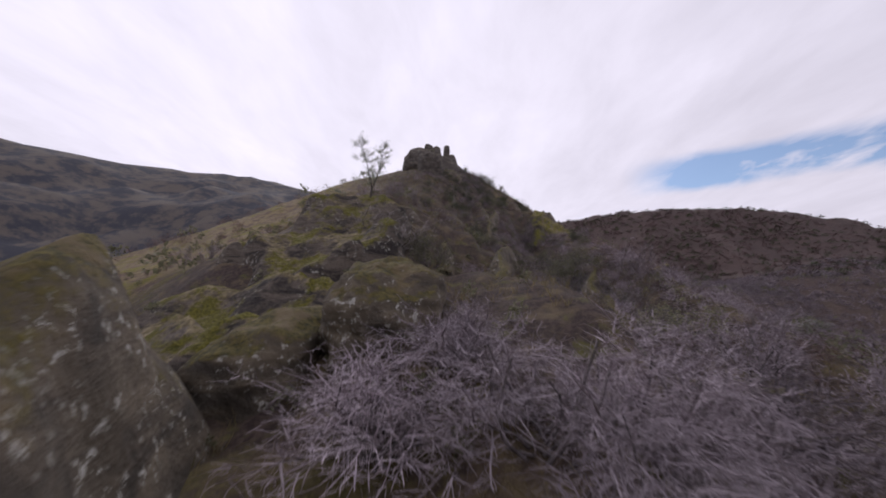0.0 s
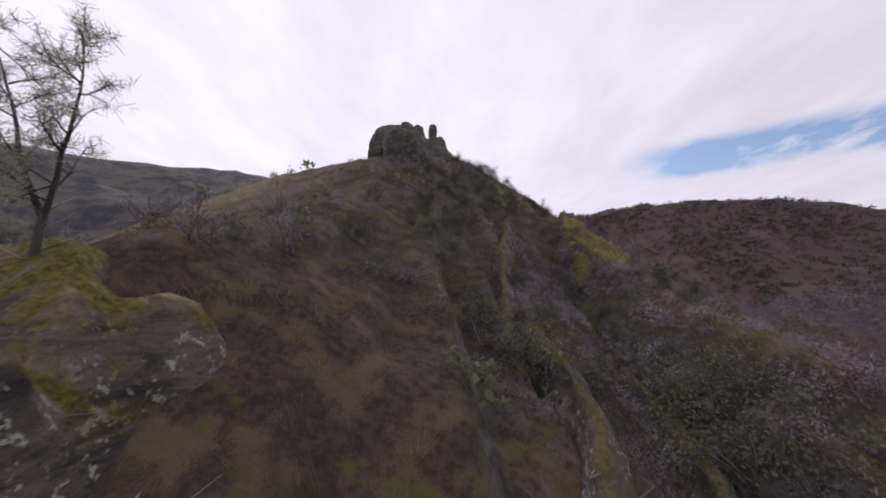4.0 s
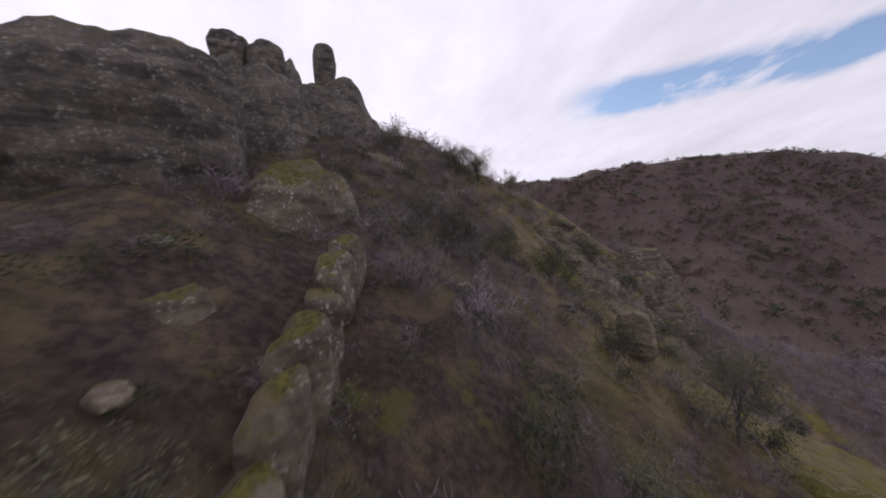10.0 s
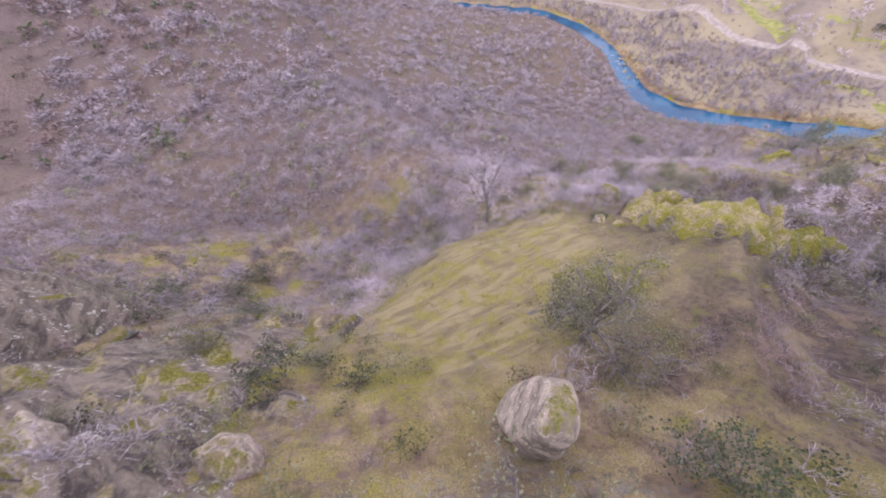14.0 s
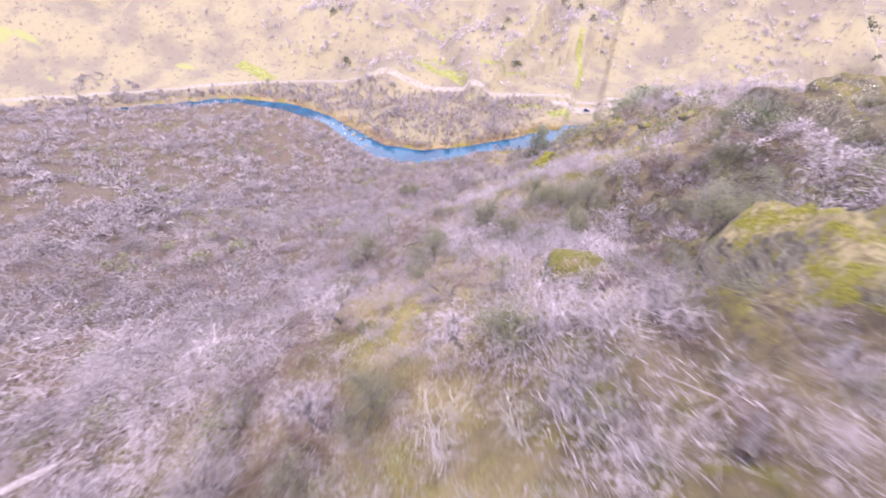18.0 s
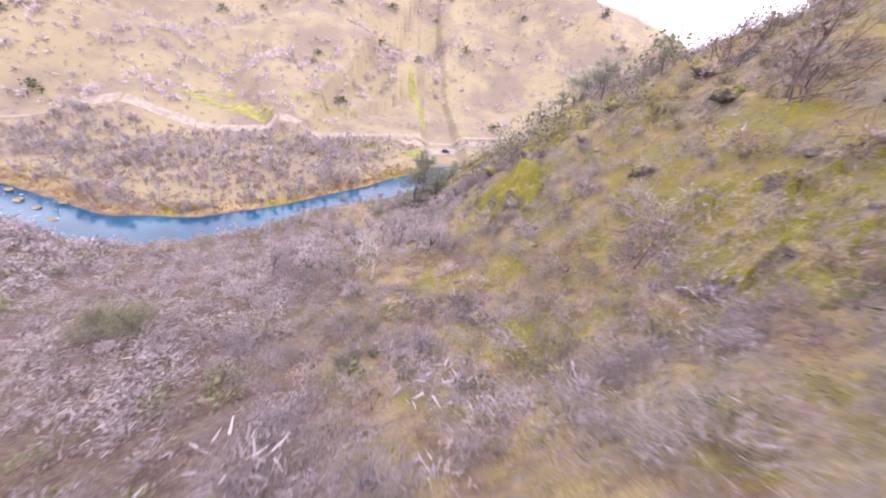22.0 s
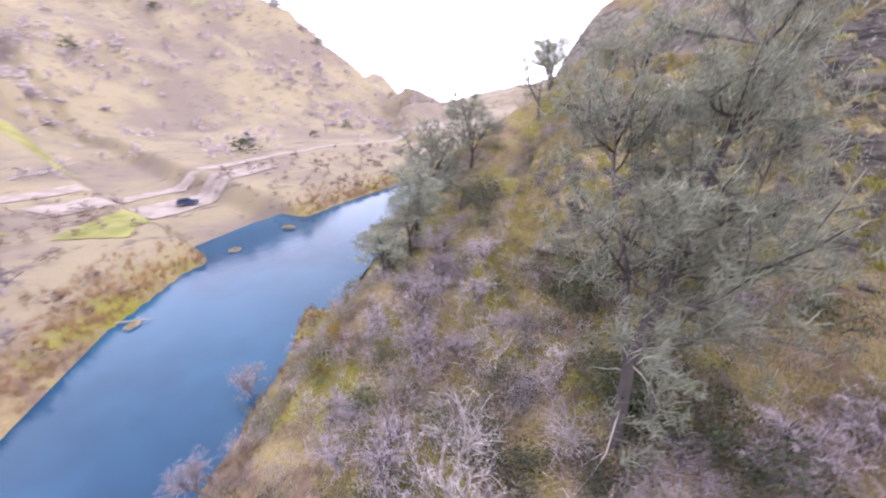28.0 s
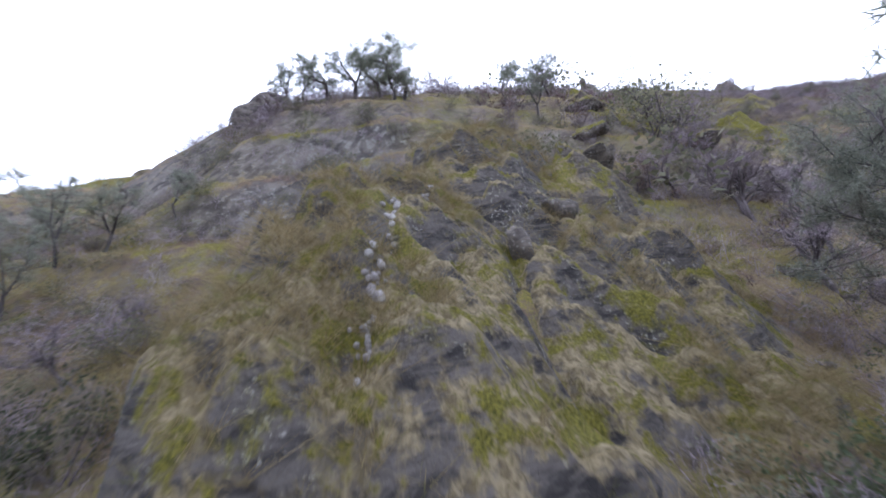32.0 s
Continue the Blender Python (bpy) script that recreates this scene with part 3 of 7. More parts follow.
BARK_PINE = bark_material("pine_bark", (0.045, 0.040, 0.042), (0.13, 0.115, 0.11))
BARK_PALE = bark_material("pale_bark", (0.16, 0.14, 0.13), (0.38, 0.34, 0.31))
BARK_BURNT = bark_material("charred_bark", (0.012, 0.011, 0.012), (0.05, 0.045, 0.045))
BARK_GREY = bark_material("grey_bark", (0.07, 0.06, 0.06), (0.19, 0.165, 0.165))
TWIG_LILAC = twig_material("lilac_grey_twigs", (0.18, 0.150, 0.164), (0.35, 0.300, 0.325))
TWIG_BROWN = twig_material("red_brown_twigs", (0.105, 0.070, 0.068), (0.22, 0.152, 0.142))
TWIG_PALE = twig_material("bleached_twigs", (0.20, 0.175, 0.175), (0.42, 0.38, 0.37))
LEAF_DARK = leaf_material("dark_green_leaves", (0.036, 0.048, 0.026), (0.10, 0.118, 0.060), (0.12, 0.12, 0.07))
LEAF_GREY = leaf_material("grey_green_leaves", (0.12, 0.124, 0.074), (0.24, 0.235, 0.145), (0.23, 0.205, 0.15))
NEEDLES = leaf_material("grey_pine_needles", (0.17, 0.185, 0.142), (0.35, 0.365, 0.28), (0.30, 0.285, 0.22))
LEAF_YELLOW = leaf_material("yellow_leaves", (0.20, 0.13, 0.02), (0.34, 0.24, 0.04), (0.28, 0.16, 0.05))
BLADES = leaf_material("dry_grass_blades", (0.13, 0.10, 0.045), (0.31, 0.25, 0.13), (0.13, 0.135, 0.035))
REEDS = leaf_material("russet_reeds", (0.15, 0.085, 0.045), (0.29, 0.19, 0.11), (0.24, 0.19, 0.07))
STONE = stone_material("weathered_sandstone", (0.060, 0.054, 0.050), (0.20, 0.175, 0.150), 0.70, 0.92)
STONE_MOSSY = stone_material("mossy_sandstone", (0.055, 0.052, 0.048), (0.19, 0.17, 0.145), 0.36, 0.72, 0.8)
STONE_PALE = stone_material("pale_sandstone", (0.10, 0.082, 0.064), (0.31, 0.255, 0.20), 0.75, 0.98, 0.6)


# ---- builders -------------------------------------------------------------
def mesh_of(name, verts, quads, material, smooth=False):
    """A mesh from arrays of places and four-cornered faces."""
    verts, quads = np.asarray(verts, np.float32), np.asarray(quads, np.int32)
    me = bpy.data.meshes.new(name)
    me.vertices.add(len(verts))
    me.vertices.foreach_set("co", verts.ravel())
    me.loops.add(quads.size)
    me.loops.foreach_set("vertex_index", quads.ravel())
    me.polygons.add(len(quads))
    me.polygons.foreach_set("loop_start", np.arange(0, quads.size, 4, dtype=np.int32))
    if smooth:
        me.polygons.foreach_set("use_smooth", np.ones(len(quads), bool))
    me.update(calc_edges=True)
    me.materials.append(material)
    return me


def grow(rng, base, way, length, radius, segs=4, wobble=0.2, lift=0.0, taper=0.35):
    """Crooked shoots from the bases: nodes (n, segs + 1, 3) and their radii."""
    n = len(base)
    nodes, rad = np.zeros((n, segs + 1, 3)), np.zeros((n, segs + 1))
    nodes[:, 0], d = base, way / np.linalg.norm(way, axis=1, keepdims=True)
    step = (np.broadcast_to(length, n) / segs)[:, None]
    for k in range(segs):
        d = d + wobble * rng.normal(size=(n, 3)) + np.array([0, 0, lift])
        d /= np.linalg.norm(d, axis=1, keepdims=True)
        nodes[:, k + 1] = nodes[:, k] + d * step
    t = np.linspace(0, 1, segs + 1)
    rad[:] = np.broadcast_to(radius, n)[:, None] * (1 - (1 - taper) * t)
    return nodes, rad


def fork(rng, nodes, rad, each, lo=0.35, spread=0.9, up=0.25):
    """Places, ways and radii for the children of shoots."""
    n, m, _ = nodes.shape
    pick = np.repeat(np.arange(n), each)
    t = rng.uniform(lo, 1.0, len(pick)) * (m - 1)
    k = np.minimum(t.astype(int), m - 2)
    f = (t - k)[:, None]
    base = nodes[pick, k] * (1 - f) + nodes[pick, k + 1] * f
    along = nodes[pick, k + 1] - nodes[pick, k]
    along /= np.linalg.norm(along, axis=1, keepdims=True)
    way = along + spread * rng.normal(size=along.shape) + np.array([0, 0, up])
    return base, way, rad[pick, k]


def segments(nodes, rad):
    a, b = nodes[:, :-1].reshape(-1, 3), nodes[:, 1:].reshape(-1, 3)
    return a, b, rad[:, :-1].ravel(), rad[:, 1:].ravel()


def tubes(nodes, rad, sides=5):
    """Round wood along the shoots, one skin for each shoot."""
    n, m, _ = nodes.shape
    d = np.gradient(nodes, axis=1)
    d /= np.linalg.norm(d, axis=2, keepdims=True) + 1e-9
    side = np.cross(d, np.array([0.31, 0.87, 0.38]))
    side /= np.linalg.norm(side, axis=2, keepdims=True) + 1e-9
    other = np.cross(d, side)
    a = np.linspace(0, 2 * math.pi, sides, endpoint=False)
    ring = side[:, :, None] * np.cos(a)[:, None] + other[:, :, None] * np.sin(a)[:, None]
    v = nodes[:, :, None] + ring * rad[:, :, None, None]
    idx = np.arange(n * m * sides).reshape(n, m, sides)
    nxt = np.roll(idx, -1, axis=2)
    q = np.stack([idx[:, :-1], nxt[:, :-1], nxt[:, 1:], idx[:, 1:]], -1).reshape(-1, 4)
    return v.reshape(-1, 3), q


def blades(rng, a, b, ra, rb):
    """Flat strips for the thinnest twigs and needles, each turned its own way."""
    d = b - a
    s = np.cross(d, rng.normal(size=d.shape))
    s /= np.linalg.norm(s, axis=1, keepdims=True) + 1e-9
    v = np.stack([a - s * ra[:, None], a + s * ra[:, None], b + s * rb[:, None], b - s * rb[:, None]], 1)
    return v.reshape(-1, 3), np.arange(len(a) * 4).reshape(-1, 4)


def leaves(rng, at, size, flat=0.3):
    """Small pointed leaves round the places given."""
    n = len(at)
    d = rng.normal(size=(n, 3))
    d[:, 2] = d[:, 2] * 0.7 + flat
    d /= np.linalg.norm(d, axis=1, keepdims=True)
    s = np.cross(d, rng.normal(size=(n, 3)))
    s /= np.linalg.norm(s, axis=1, keepdims=True)
    size = (size * rng.uniform(0.6, 1.4, n))[:, None]
    v = np.stack([at, at + d * size * 0.5 + s * size * 0.32, at + d * size, at + d * size * 0.5 - s * size * 0.32], 1)
    return v.reshape(-1, 3), np.arange(n * 4).reshape(-1, 4)


def joined(*some):
    verts, quads, n = [], [], 0
    for v, q in some:
        verts.append(v)
        quads.append(q + n)
        n += len(v)
    return np.concatenate(verts), np.concatenate(quads)


def dome_ways(rng, n, flat=0.6):
    a = rng.uniform(0, 2 * math.pi, n)
    e = rng.uniform(flat, 1.45, n)
    return np.stack([np.cos(a) * np.cos(e), np.sin(a) * np.cos(e), np.sin(e)], 1)


# Each of these gives the skins of one plant about one metre (shrubs) or one unit of height (trees) tall
def shrub_skins(seed, stems=9, rich=1.0, flat=0.5, droop=0.0):
    rng = np.random.default_rng(seed)
    base = rng.normal(size=(stems, 3)) * np.array([0.10, 0.10, 0])
    n0, r0 = grow(rng, base, dome_ways(rng, stems, flat), rng.uniform(0.55, 1.0, stems), 0.014, 4, 0.22, 0.03)
    b, w, r = fork(rng, n0, r0, int(5 * rich), 0.2, 0.75, 0.25 - droop)
    n1, r1 = grow(rng, b, w, rng.uniform(0.22, 0.5, len(b)), 0.0062, 3, 0.3, 0.02 - droop * 0.3)
    b, w, r = fork(rng, n1, r1, int(7 * rich), 0.2, 0.85, 0.2 - droop)
    n2, r2 = grow(rng, b, w, rng.uniform(0.10, 0.26, len(b)), 0.0026, 2, 0.45, -droop * 0.3, 0.5)
    wood = tubes(n0, r0, 4)
    twigs = joined(blades(rng, *segments(n1, r1)), blades(rng, *segments(n2, r2)))
    return wood, twigs, n2[:, -1], n1


def leafy_skins(seed, stems=7, size=0.075, each=4):
    rng = np.random.default_rng(seed)
    wood, twigs, tips, n1 = shrub_skins(seed, stems, 1.0, 0.35)
    at = np.repeat(tips, each, axis=0) + rng.normal(size=(len(tips) * each, 3)) * 0.055
    return joined(wood, twigs), leaves(rng, at, size)


def tree_skins(seed, limbs=7, lean=(0.1, 0, 1), trunk=0.45, spread=0.75, fine=4, up=0.25, thin=1.0, reach=1.0):
    """A bare broad-crowned tree."""
    rng = np.random.default_rng(seed)
    nt, rt = grow(rng, np.zeros((1, 3)), np.array([lean], float), trunk, 0.026 * thin, 5, 0.09, 0.05, 0.7 if thin == 1 else 0.2)
    b, w, _ = fork(rng, nt, rt, limbs, 0.55 if thin == 1 else 0.3, spread, up)
    if thin == 1:
        b[: limbs // 2] = nt[0, -1]
    n0, r0 = grow(rng, b, w, reach * rng.uniform(0.32, 0.62, len(b)), 0.013 * thin, 5, 0.24, 0.06, 0.35)
    b, w, _ = fork(rng, n0, r0, 5, 0.3, 0.75, up)
    n1, r1 = grow(rng, b, w, rng.uniform(0.14, 0.30, len(b)), 0.0068, 4, 0.3, 0.02)
    b, w, _ = fork(rng, n1, r1, 5, 0.2, 0.8, 0.1)
    n2, r2 = grow(rng, b, w, rng.uniform(0.07, 0.16, len(b)), 0.0024, 3, 0.3, 0.0, 0.5)
    b, w, _ = fork(rng, n2, r2, fine, 0.3, 0.9, 0.05)
    n3, r3 = grow(rng, b, w, rng.uniform(0.03, 0.08, len(b)), 0.0014, 1, 0.2, 0.0, 0.5)
    return tubes(nt, rt, 8), joined(tubes(n0, r0, 6), tubes(n1, r1, 4)), joined(blades(rng, *segments(n2, r2)), blades(rng, *segments(n3, r3))), n3[:, -1]


def pine_skins(seed, fork_at=0.3, limbs=42, lean=(0.05, 0, 1), tufts=15, needle=0.040, reach=0.34, tops=3):
    """A grey pine: forked trunk, bare dead limbs below, a broad loose crown of drooping needle tufts."""
    rng = np.random.default_rng(seed)
    nt, rt = grow(rng, np.zeros((1, 3)), np.array([lean], float), fork_at, 0.017, 5, 0.05, 0.03, 0.8)
    w = dome_ways(rng, tops, 1.05)
    nf, rf = grow(rng, np.repeat(nt[:, -1], tops, 0) - np.array([0, 0, 0.02]), w, rng.uniform(0.55, 0.72, tops), 0.0115, 8, 0.10, 0.10, 0.15)
    b, w, _ = fork(rng, nf, rf, limbs // tops, 0.05, 1.2, 0.1)
    w[:, 2] *= 0.5
    n0, r0 = grow(rng, b, w, rng.uniform(0.5, 1.0, len(b)) * reach * (1.25 - 0.85 * np.clip((b[:, 2] - 0.3) / 0.7, 0, 1)), 0.0042, 4, 0.16, 0.06)
    b, w, _ = fork(rng, n0, r0, 6, 0.25, 0.75, 0.2)
    n1, r1 = grow(rng, b, w, rng.uniform(0.05, 0.12, len(b)), 0.0020, 2, 0.2, 0.06)
    tip = np.concatenate([n1[:, -1], n1[:, 1], n0[:, -1], n0[:, -2]])
    at = np.repeat(tip, tufts, axis=0) + rng.normal(size=(len(tip) * tufts, 3)) * 0.008
    d = rng.normal(size=at.shape) + np.array([0, 0, 0.2])
    d /= np.linalg.norm(d, axis=1, keepdims=True)
    ln = needle * rng.uniform(0.6, 1.3, len(at))[:, None]
    crown = blades(rng, at, at + d * ln, np.full(len(at), 0.0012), np.full(len(at), 0.0005))
    b, w, _ = fork(rng, nt, rt, 9, 0.35, 1.0, -0.1)
    nd, rd = grow(rng, b, w, rng.uniform(0.10, 0.26, len(b)), 0.0030, 4, 0.25, -0.05, 0.25)
    return tubes(nt, rt, 9), joined(tubes(nf, rf, 6), tubes(n0, r0, 3), blades(rng, *segments(n1, r1))), crown, tubes(nd, rd, 3)


def plant(name, pieces):
    """A thing out of (part name, skin, material[, label]) rows, at the origin."""
    root = empty(name, Matrix())
    for row in pieces:
        pname, (v, q), material = row[:3]
        part(pname, mesh_of(pname, v, q, material, smooth=pname in ("trunk", "woody_frame", "branch_frame")), None, root, row[3] if len(row) > 3 else "")
    return root


def settle(ob, x, y, k=None):
    """Move a thing from its view fit into the world."""
    k = int(view_fit_of(x, y)) if k is None else k
    if k != SLOPE:
        ob.matrix_basis = view_fit_matrix(k) @ ob.matrix_basis
    return ob


def stand(x, y, size, turn=0.0, sink=0.05, lean=(0.0, 0.0), wide=1.0):
    """A pose with scale for a plant that stands on the ground."""
    return Matrix.Translation((x, y, ground_z(x, y) - sink)) @ pose(0, 0, 0, lean[0], lean[1], turn) @ Matrix.Diagonal((size * wide, size * wide, size, 1))


def place(proto, m, label="", group="", category=""):
    ob = copy_thing(proto, m)
    return tagged(ob, label, category, group)


def rock(name, at, radii, turn=(0, 0, 0), seed=0, rough=0.22, blocky=3.0, material=None, detail=4, label="", cuts=2, group="", view_fit=None):
    """A weathered block: rounded box, broken by cuts, cracks and pits."""
    bm = bmesh.new()
    bmesh.ops.create_icosphere(bm, subdivisions=detail, radius=1.0)
    off = Vector((seed * 3.7, seed * 1.9, seed * 5.3))
    rnd = random.Random(seed)
    planes = [(Vector((rnd.gauss(0, 1), rnd.gauss(0, 1), rnd.gauss(0, 0.6))).normalized(), rnd.uniform(0.62, 0.85)) for _ in range(cuts)]
    big = max(radii)
    for v in bm.verts:
        p = v.co.normalized()
        k = (abs(p.x) ** blocky + abs(p.y) ** blocky + abs(p.z) ** blocky) ** (-1 / blocky)
        p = p * k
        for nrm, d in planes:
            over = p.dot(nrm) - d
            if over > 0:
                p -= nrm * over * 0.85
        q = Vector((p.x * radii[0], p.y * radii[1], p.z * radii[2]))
        s = q / big
        n = noise.fractal(s * 1.3 + off, 0.9, 2.0, 4) * rough * 0.9
        crack = abs(noise.noise(Vector((s.x * 2.2, s.y * 2.2, s.z * 4.5)) + off * 1.3))
        n -= 0.16 * rough * 4 * max(0.0, 0.12 - crack)
        n += 0.35 * rough * noise.noise(q * (2.2 / max(1.0, big * 0.5)) + off)
        v.co = q * (1 + n)
    for f_ in bm.faces:
        f_.smooth = True
    ob = part(name, bm, material or STONE)
    ob.matrix_basis = pose(*at, *turn)
    settle(ob, at[0], at[1], view_fit)
    return tagged(ob, label, "rock", group)

# ---- ground and river -----------------------------------------------------
ground = tagged(sheet("ground", GX, GY, GZ, GROUND), "steep hillside of dry grass, moss, soil and rock above a river", "hillside", kind="structure")


def mark_zone(name, values):
    """Where a kind of ground lies, 0 to 1 on each corner of the sheet."""
    zone = ground.data.attributes.new(name, "FLOAT", "POINT")
    zone.data.foreach_set("value", np.clip(values, 0, 1).astype(np.float32).ravel())


def zones(xs, ys):
    """Kinds of ground over a plan, 0 to 1."""
    zx, zy = np.meshgrid(xs, ys)
    over = np.where(inside(zx, zy, SOUTH_BANK + [(-300, -3000), (3000, -3000), (3000, 400)]), 1.0, 0.0)
    over = np.where((zx < -280) & (zy < -140), 1.0, over)
    return {
        "beyond_river": over * np.clip((near_line(zx, zy, SOUTH_BANK)[0] - 2) / 5, 0, 1),
        "east_hill": (1 - over) * np.clip((zx + 0.6 * zy - 118 + 14 * fbm(zx / 20, zy / 20, 3, 81)) / 50, 0, 1) * np.clip((zy - 40) / 60, 0, 1),
        "valley": (1 - over) * np.clip((zx - np.interp(zy, [-150, -120, -60, -20, 20, 60, 100, 140], [86, 74, 70, 62, 52, 40, 38, 30]) + 5 * fbm(zx / 15, zy / 15, 2, 61)) / 8, 0, 1) * 0.85,
        # where the ground colour carries the haze tint
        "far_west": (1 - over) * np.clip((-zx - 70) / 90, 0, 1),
        "mossy": np.clip(1 - np.abs(zx - np.interp(zy, [-160, -60, 0, 60, 90], [40, 40, 40, 26, 20])) / np.interp(zy, [-160, 0, 90], [34, 26, 16]), 0, 1) * np.clip((100 - zy) / 20, 0, 1) * np.clip(fbm(zx / 9, zy / 12, 3, 83) * 1.1 + 0.55, 0, 1),
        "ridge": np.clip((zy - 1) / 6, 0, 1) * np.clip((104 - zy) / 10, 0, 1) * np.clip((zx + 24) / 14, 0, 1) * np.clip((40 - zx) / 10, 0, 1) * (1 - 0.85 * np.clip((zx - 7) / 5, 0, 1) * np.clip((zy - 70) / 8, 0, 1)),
        "bed_crest": flank_beds(zx, zy) * np.clip((bed_profile(zx, zy) - 0.62) / 0.25, 0, 1),
        "slab": np.clip((1.15 - np.hypot((zx - 23.5) / 8.0, (zy - 72) / 10.5) + 0.25 * fbm(zx / 3, zy / 3, 3, 87)) / 0.2, 0, 1),
    }


_kinds = [zones(from_world(k, 0, GX), from_world(k, 1, GY)) for k in (HEAD, CREST, SLOPE)]
for kind_ in _kinds[SLOPE]:
    fields = [np.clip(z_[kind_], 0, 1) for z_ in _kinds]
    if kind_ == "ridge":      # the darker ground tone also covers the shoulder of the slope
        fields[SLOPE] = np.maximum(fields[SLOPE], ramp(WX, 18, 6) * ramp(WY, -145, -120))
    mark_zone(kind_, spread_view_fits(lambda xs, ys, k: fields[k]))

bm = bmesh.new()
n_steps = 160
south_s = np.linspace(0, len(SOUTH_BANK) - 1, n_steps)
north_s = np.linspace(0, len(NORTH_BANK) - 1, n_steps)
row = []
for a, b in zip(south_s, north_s):
    sx, sy = (np.interp(a, range(len(SOUTH_BANK)), [p[k] for p in SOUTH_BANK]) for k in (0, 1))
    nx_, ny_ = (np.interp(b, range(len(NORTH_BANK)), [p[k] for p in NORTH_BANK]) for k in (0, 1))
    dx, dy = nx_ - sx, ny_ - sy
    pts = []
    for t in np.linspace(-0.35, 1.35, 9):
        px, py = sx + t * dx, sy + t * dy
        pts.append(bm.verts.new((px, py, float(water_level(sx + 0.5 * dx)))))
    row.append(pts)
for p, q in zip(row, row[1:]):
    for k in range(8):
        bm.faces.new((p[k], p[k + 1], q[k + 1], q[k]))
for f_ in bm.faces:
    f_.smooth = True
bmesh.ops.recalc_face_normals(bm, faces=bm.faces)
river = tagged(part("water", bm, WATERM), "blue river with a calm pool below white rapids", "river", kind="structure")

# ---- road, fields, far bank ------------------------------------------------
def draped(name, line, width, material, lift=0.10, label="", category="", steps=140):
    """A strip laid on the ground along a line."""
    t = np.linspace(0, len(line) - 1, steps)
    x, y = (np.interp(t, range(len(line)), [p[k] for p in line]) for k in (0, 1))
    for _ in range(6):
        x[1:-1], y[1:-1] = (x[:-2] + 2 * x[1:-1] + x[2:]) / 4, (y[:-2] + 2 * y[1:-1] + y[2:]) / 4
    dx, dy = np.gradient(x), np.gradient(y)
    ln = np.hypot(dx, dy)
    nx, ny = -dy / ln, dx / ln
    rows = []
    for k in np.linspace(-0.5, 0.5, 5):
        w = width * k * (1 + 0.12 * value_noise(t * 1.7, t * 0 + k, 3))
        px, py = x + nx * w, y + ny * w
        rows.append(np.stack([px, py, [ground_z(a, b, SLOPE) + lift for a, b in zip(px, py)]], 1))
    v = np.concatenate(rows)
    n = steps
    q = [(r * n + k, r * n + k + 1, (r + 1) * n + k + 1, (r + 1) * n + k) for r in range(4) for k in range(n - 1)]
    return tagged(part(name, mesh_of(name, v, q, material, True)), label, category, kind="structure")


def gravel_material():
    g = Mat("pale_gravel", 0.95)
    n, m = g.noise(0.4, 5), g.noise(6.0, 4)
    c = g.mix(g.step(n, 0.35, 0.65), (0.16, 0.132, 0.118), (0.22, 0.19, 0.17))
    c = g.mix(g.step(m, 0.55, 0.75), c, (0.15, 0.12, 0.10))
    g.bump(m, 0.4, 0.05)
    return g.done(c)


def turf_material():
    g = Mat("green_turf", 0.95)
    c = g.mix(g.step(g.noise(0.3, 5), 0.35, 0.65), (0.11, 0.115, 0.03), (0.18, 0.175, 0.06))
    c = g.mix(g.step(g.noise(4.0, 4), 0.5, 0.7), c, (0.16, 0.14, 0.065))
    return g.done(c)


GRAVEL, TURF = gravel_material(), turf_material()
draped("road", [(620, 90), (470, -50), (415, -95), (360, -132), (306, -168), (245, -205), (190, -212), (145, -219), (105, -227), (60, -242), (20, -250), (-60, -262), (-160, -250)], 5.0, GRAVEL, 0.14, "pale gravel road along the far side of the valley", "road", 200)
draped("parking_strip", [(64, -226), (48, -231), (30, -235), (12, -240)], 9.0, GRAVEL, 0.18, "pale gravel parking strip beside the river road", "pavement", 40)
for line, width in (([(132, -229), (150, -236), (168, -240), (182, -242)], 9), ([(286, -186), (305, -191), (328, -196)], 11), ([(160, -256), (172, -259)], 9), ([(182, -242), (184, -250), (176, -258)], 3),
                    ([(52, -262), (50, -285), (57, -305), (60, -325)], 4), ([(62, -206), (58, -212), (50, -217)], 9), ([(92, -262), (112, -258), (128, -252)], 3), ([(70, -218), (96, -208)], 6)):
    draped("grass_strip", line, width, TURF, 0.13, "bright green strip of turf in the dry pasture", "grass", 40)

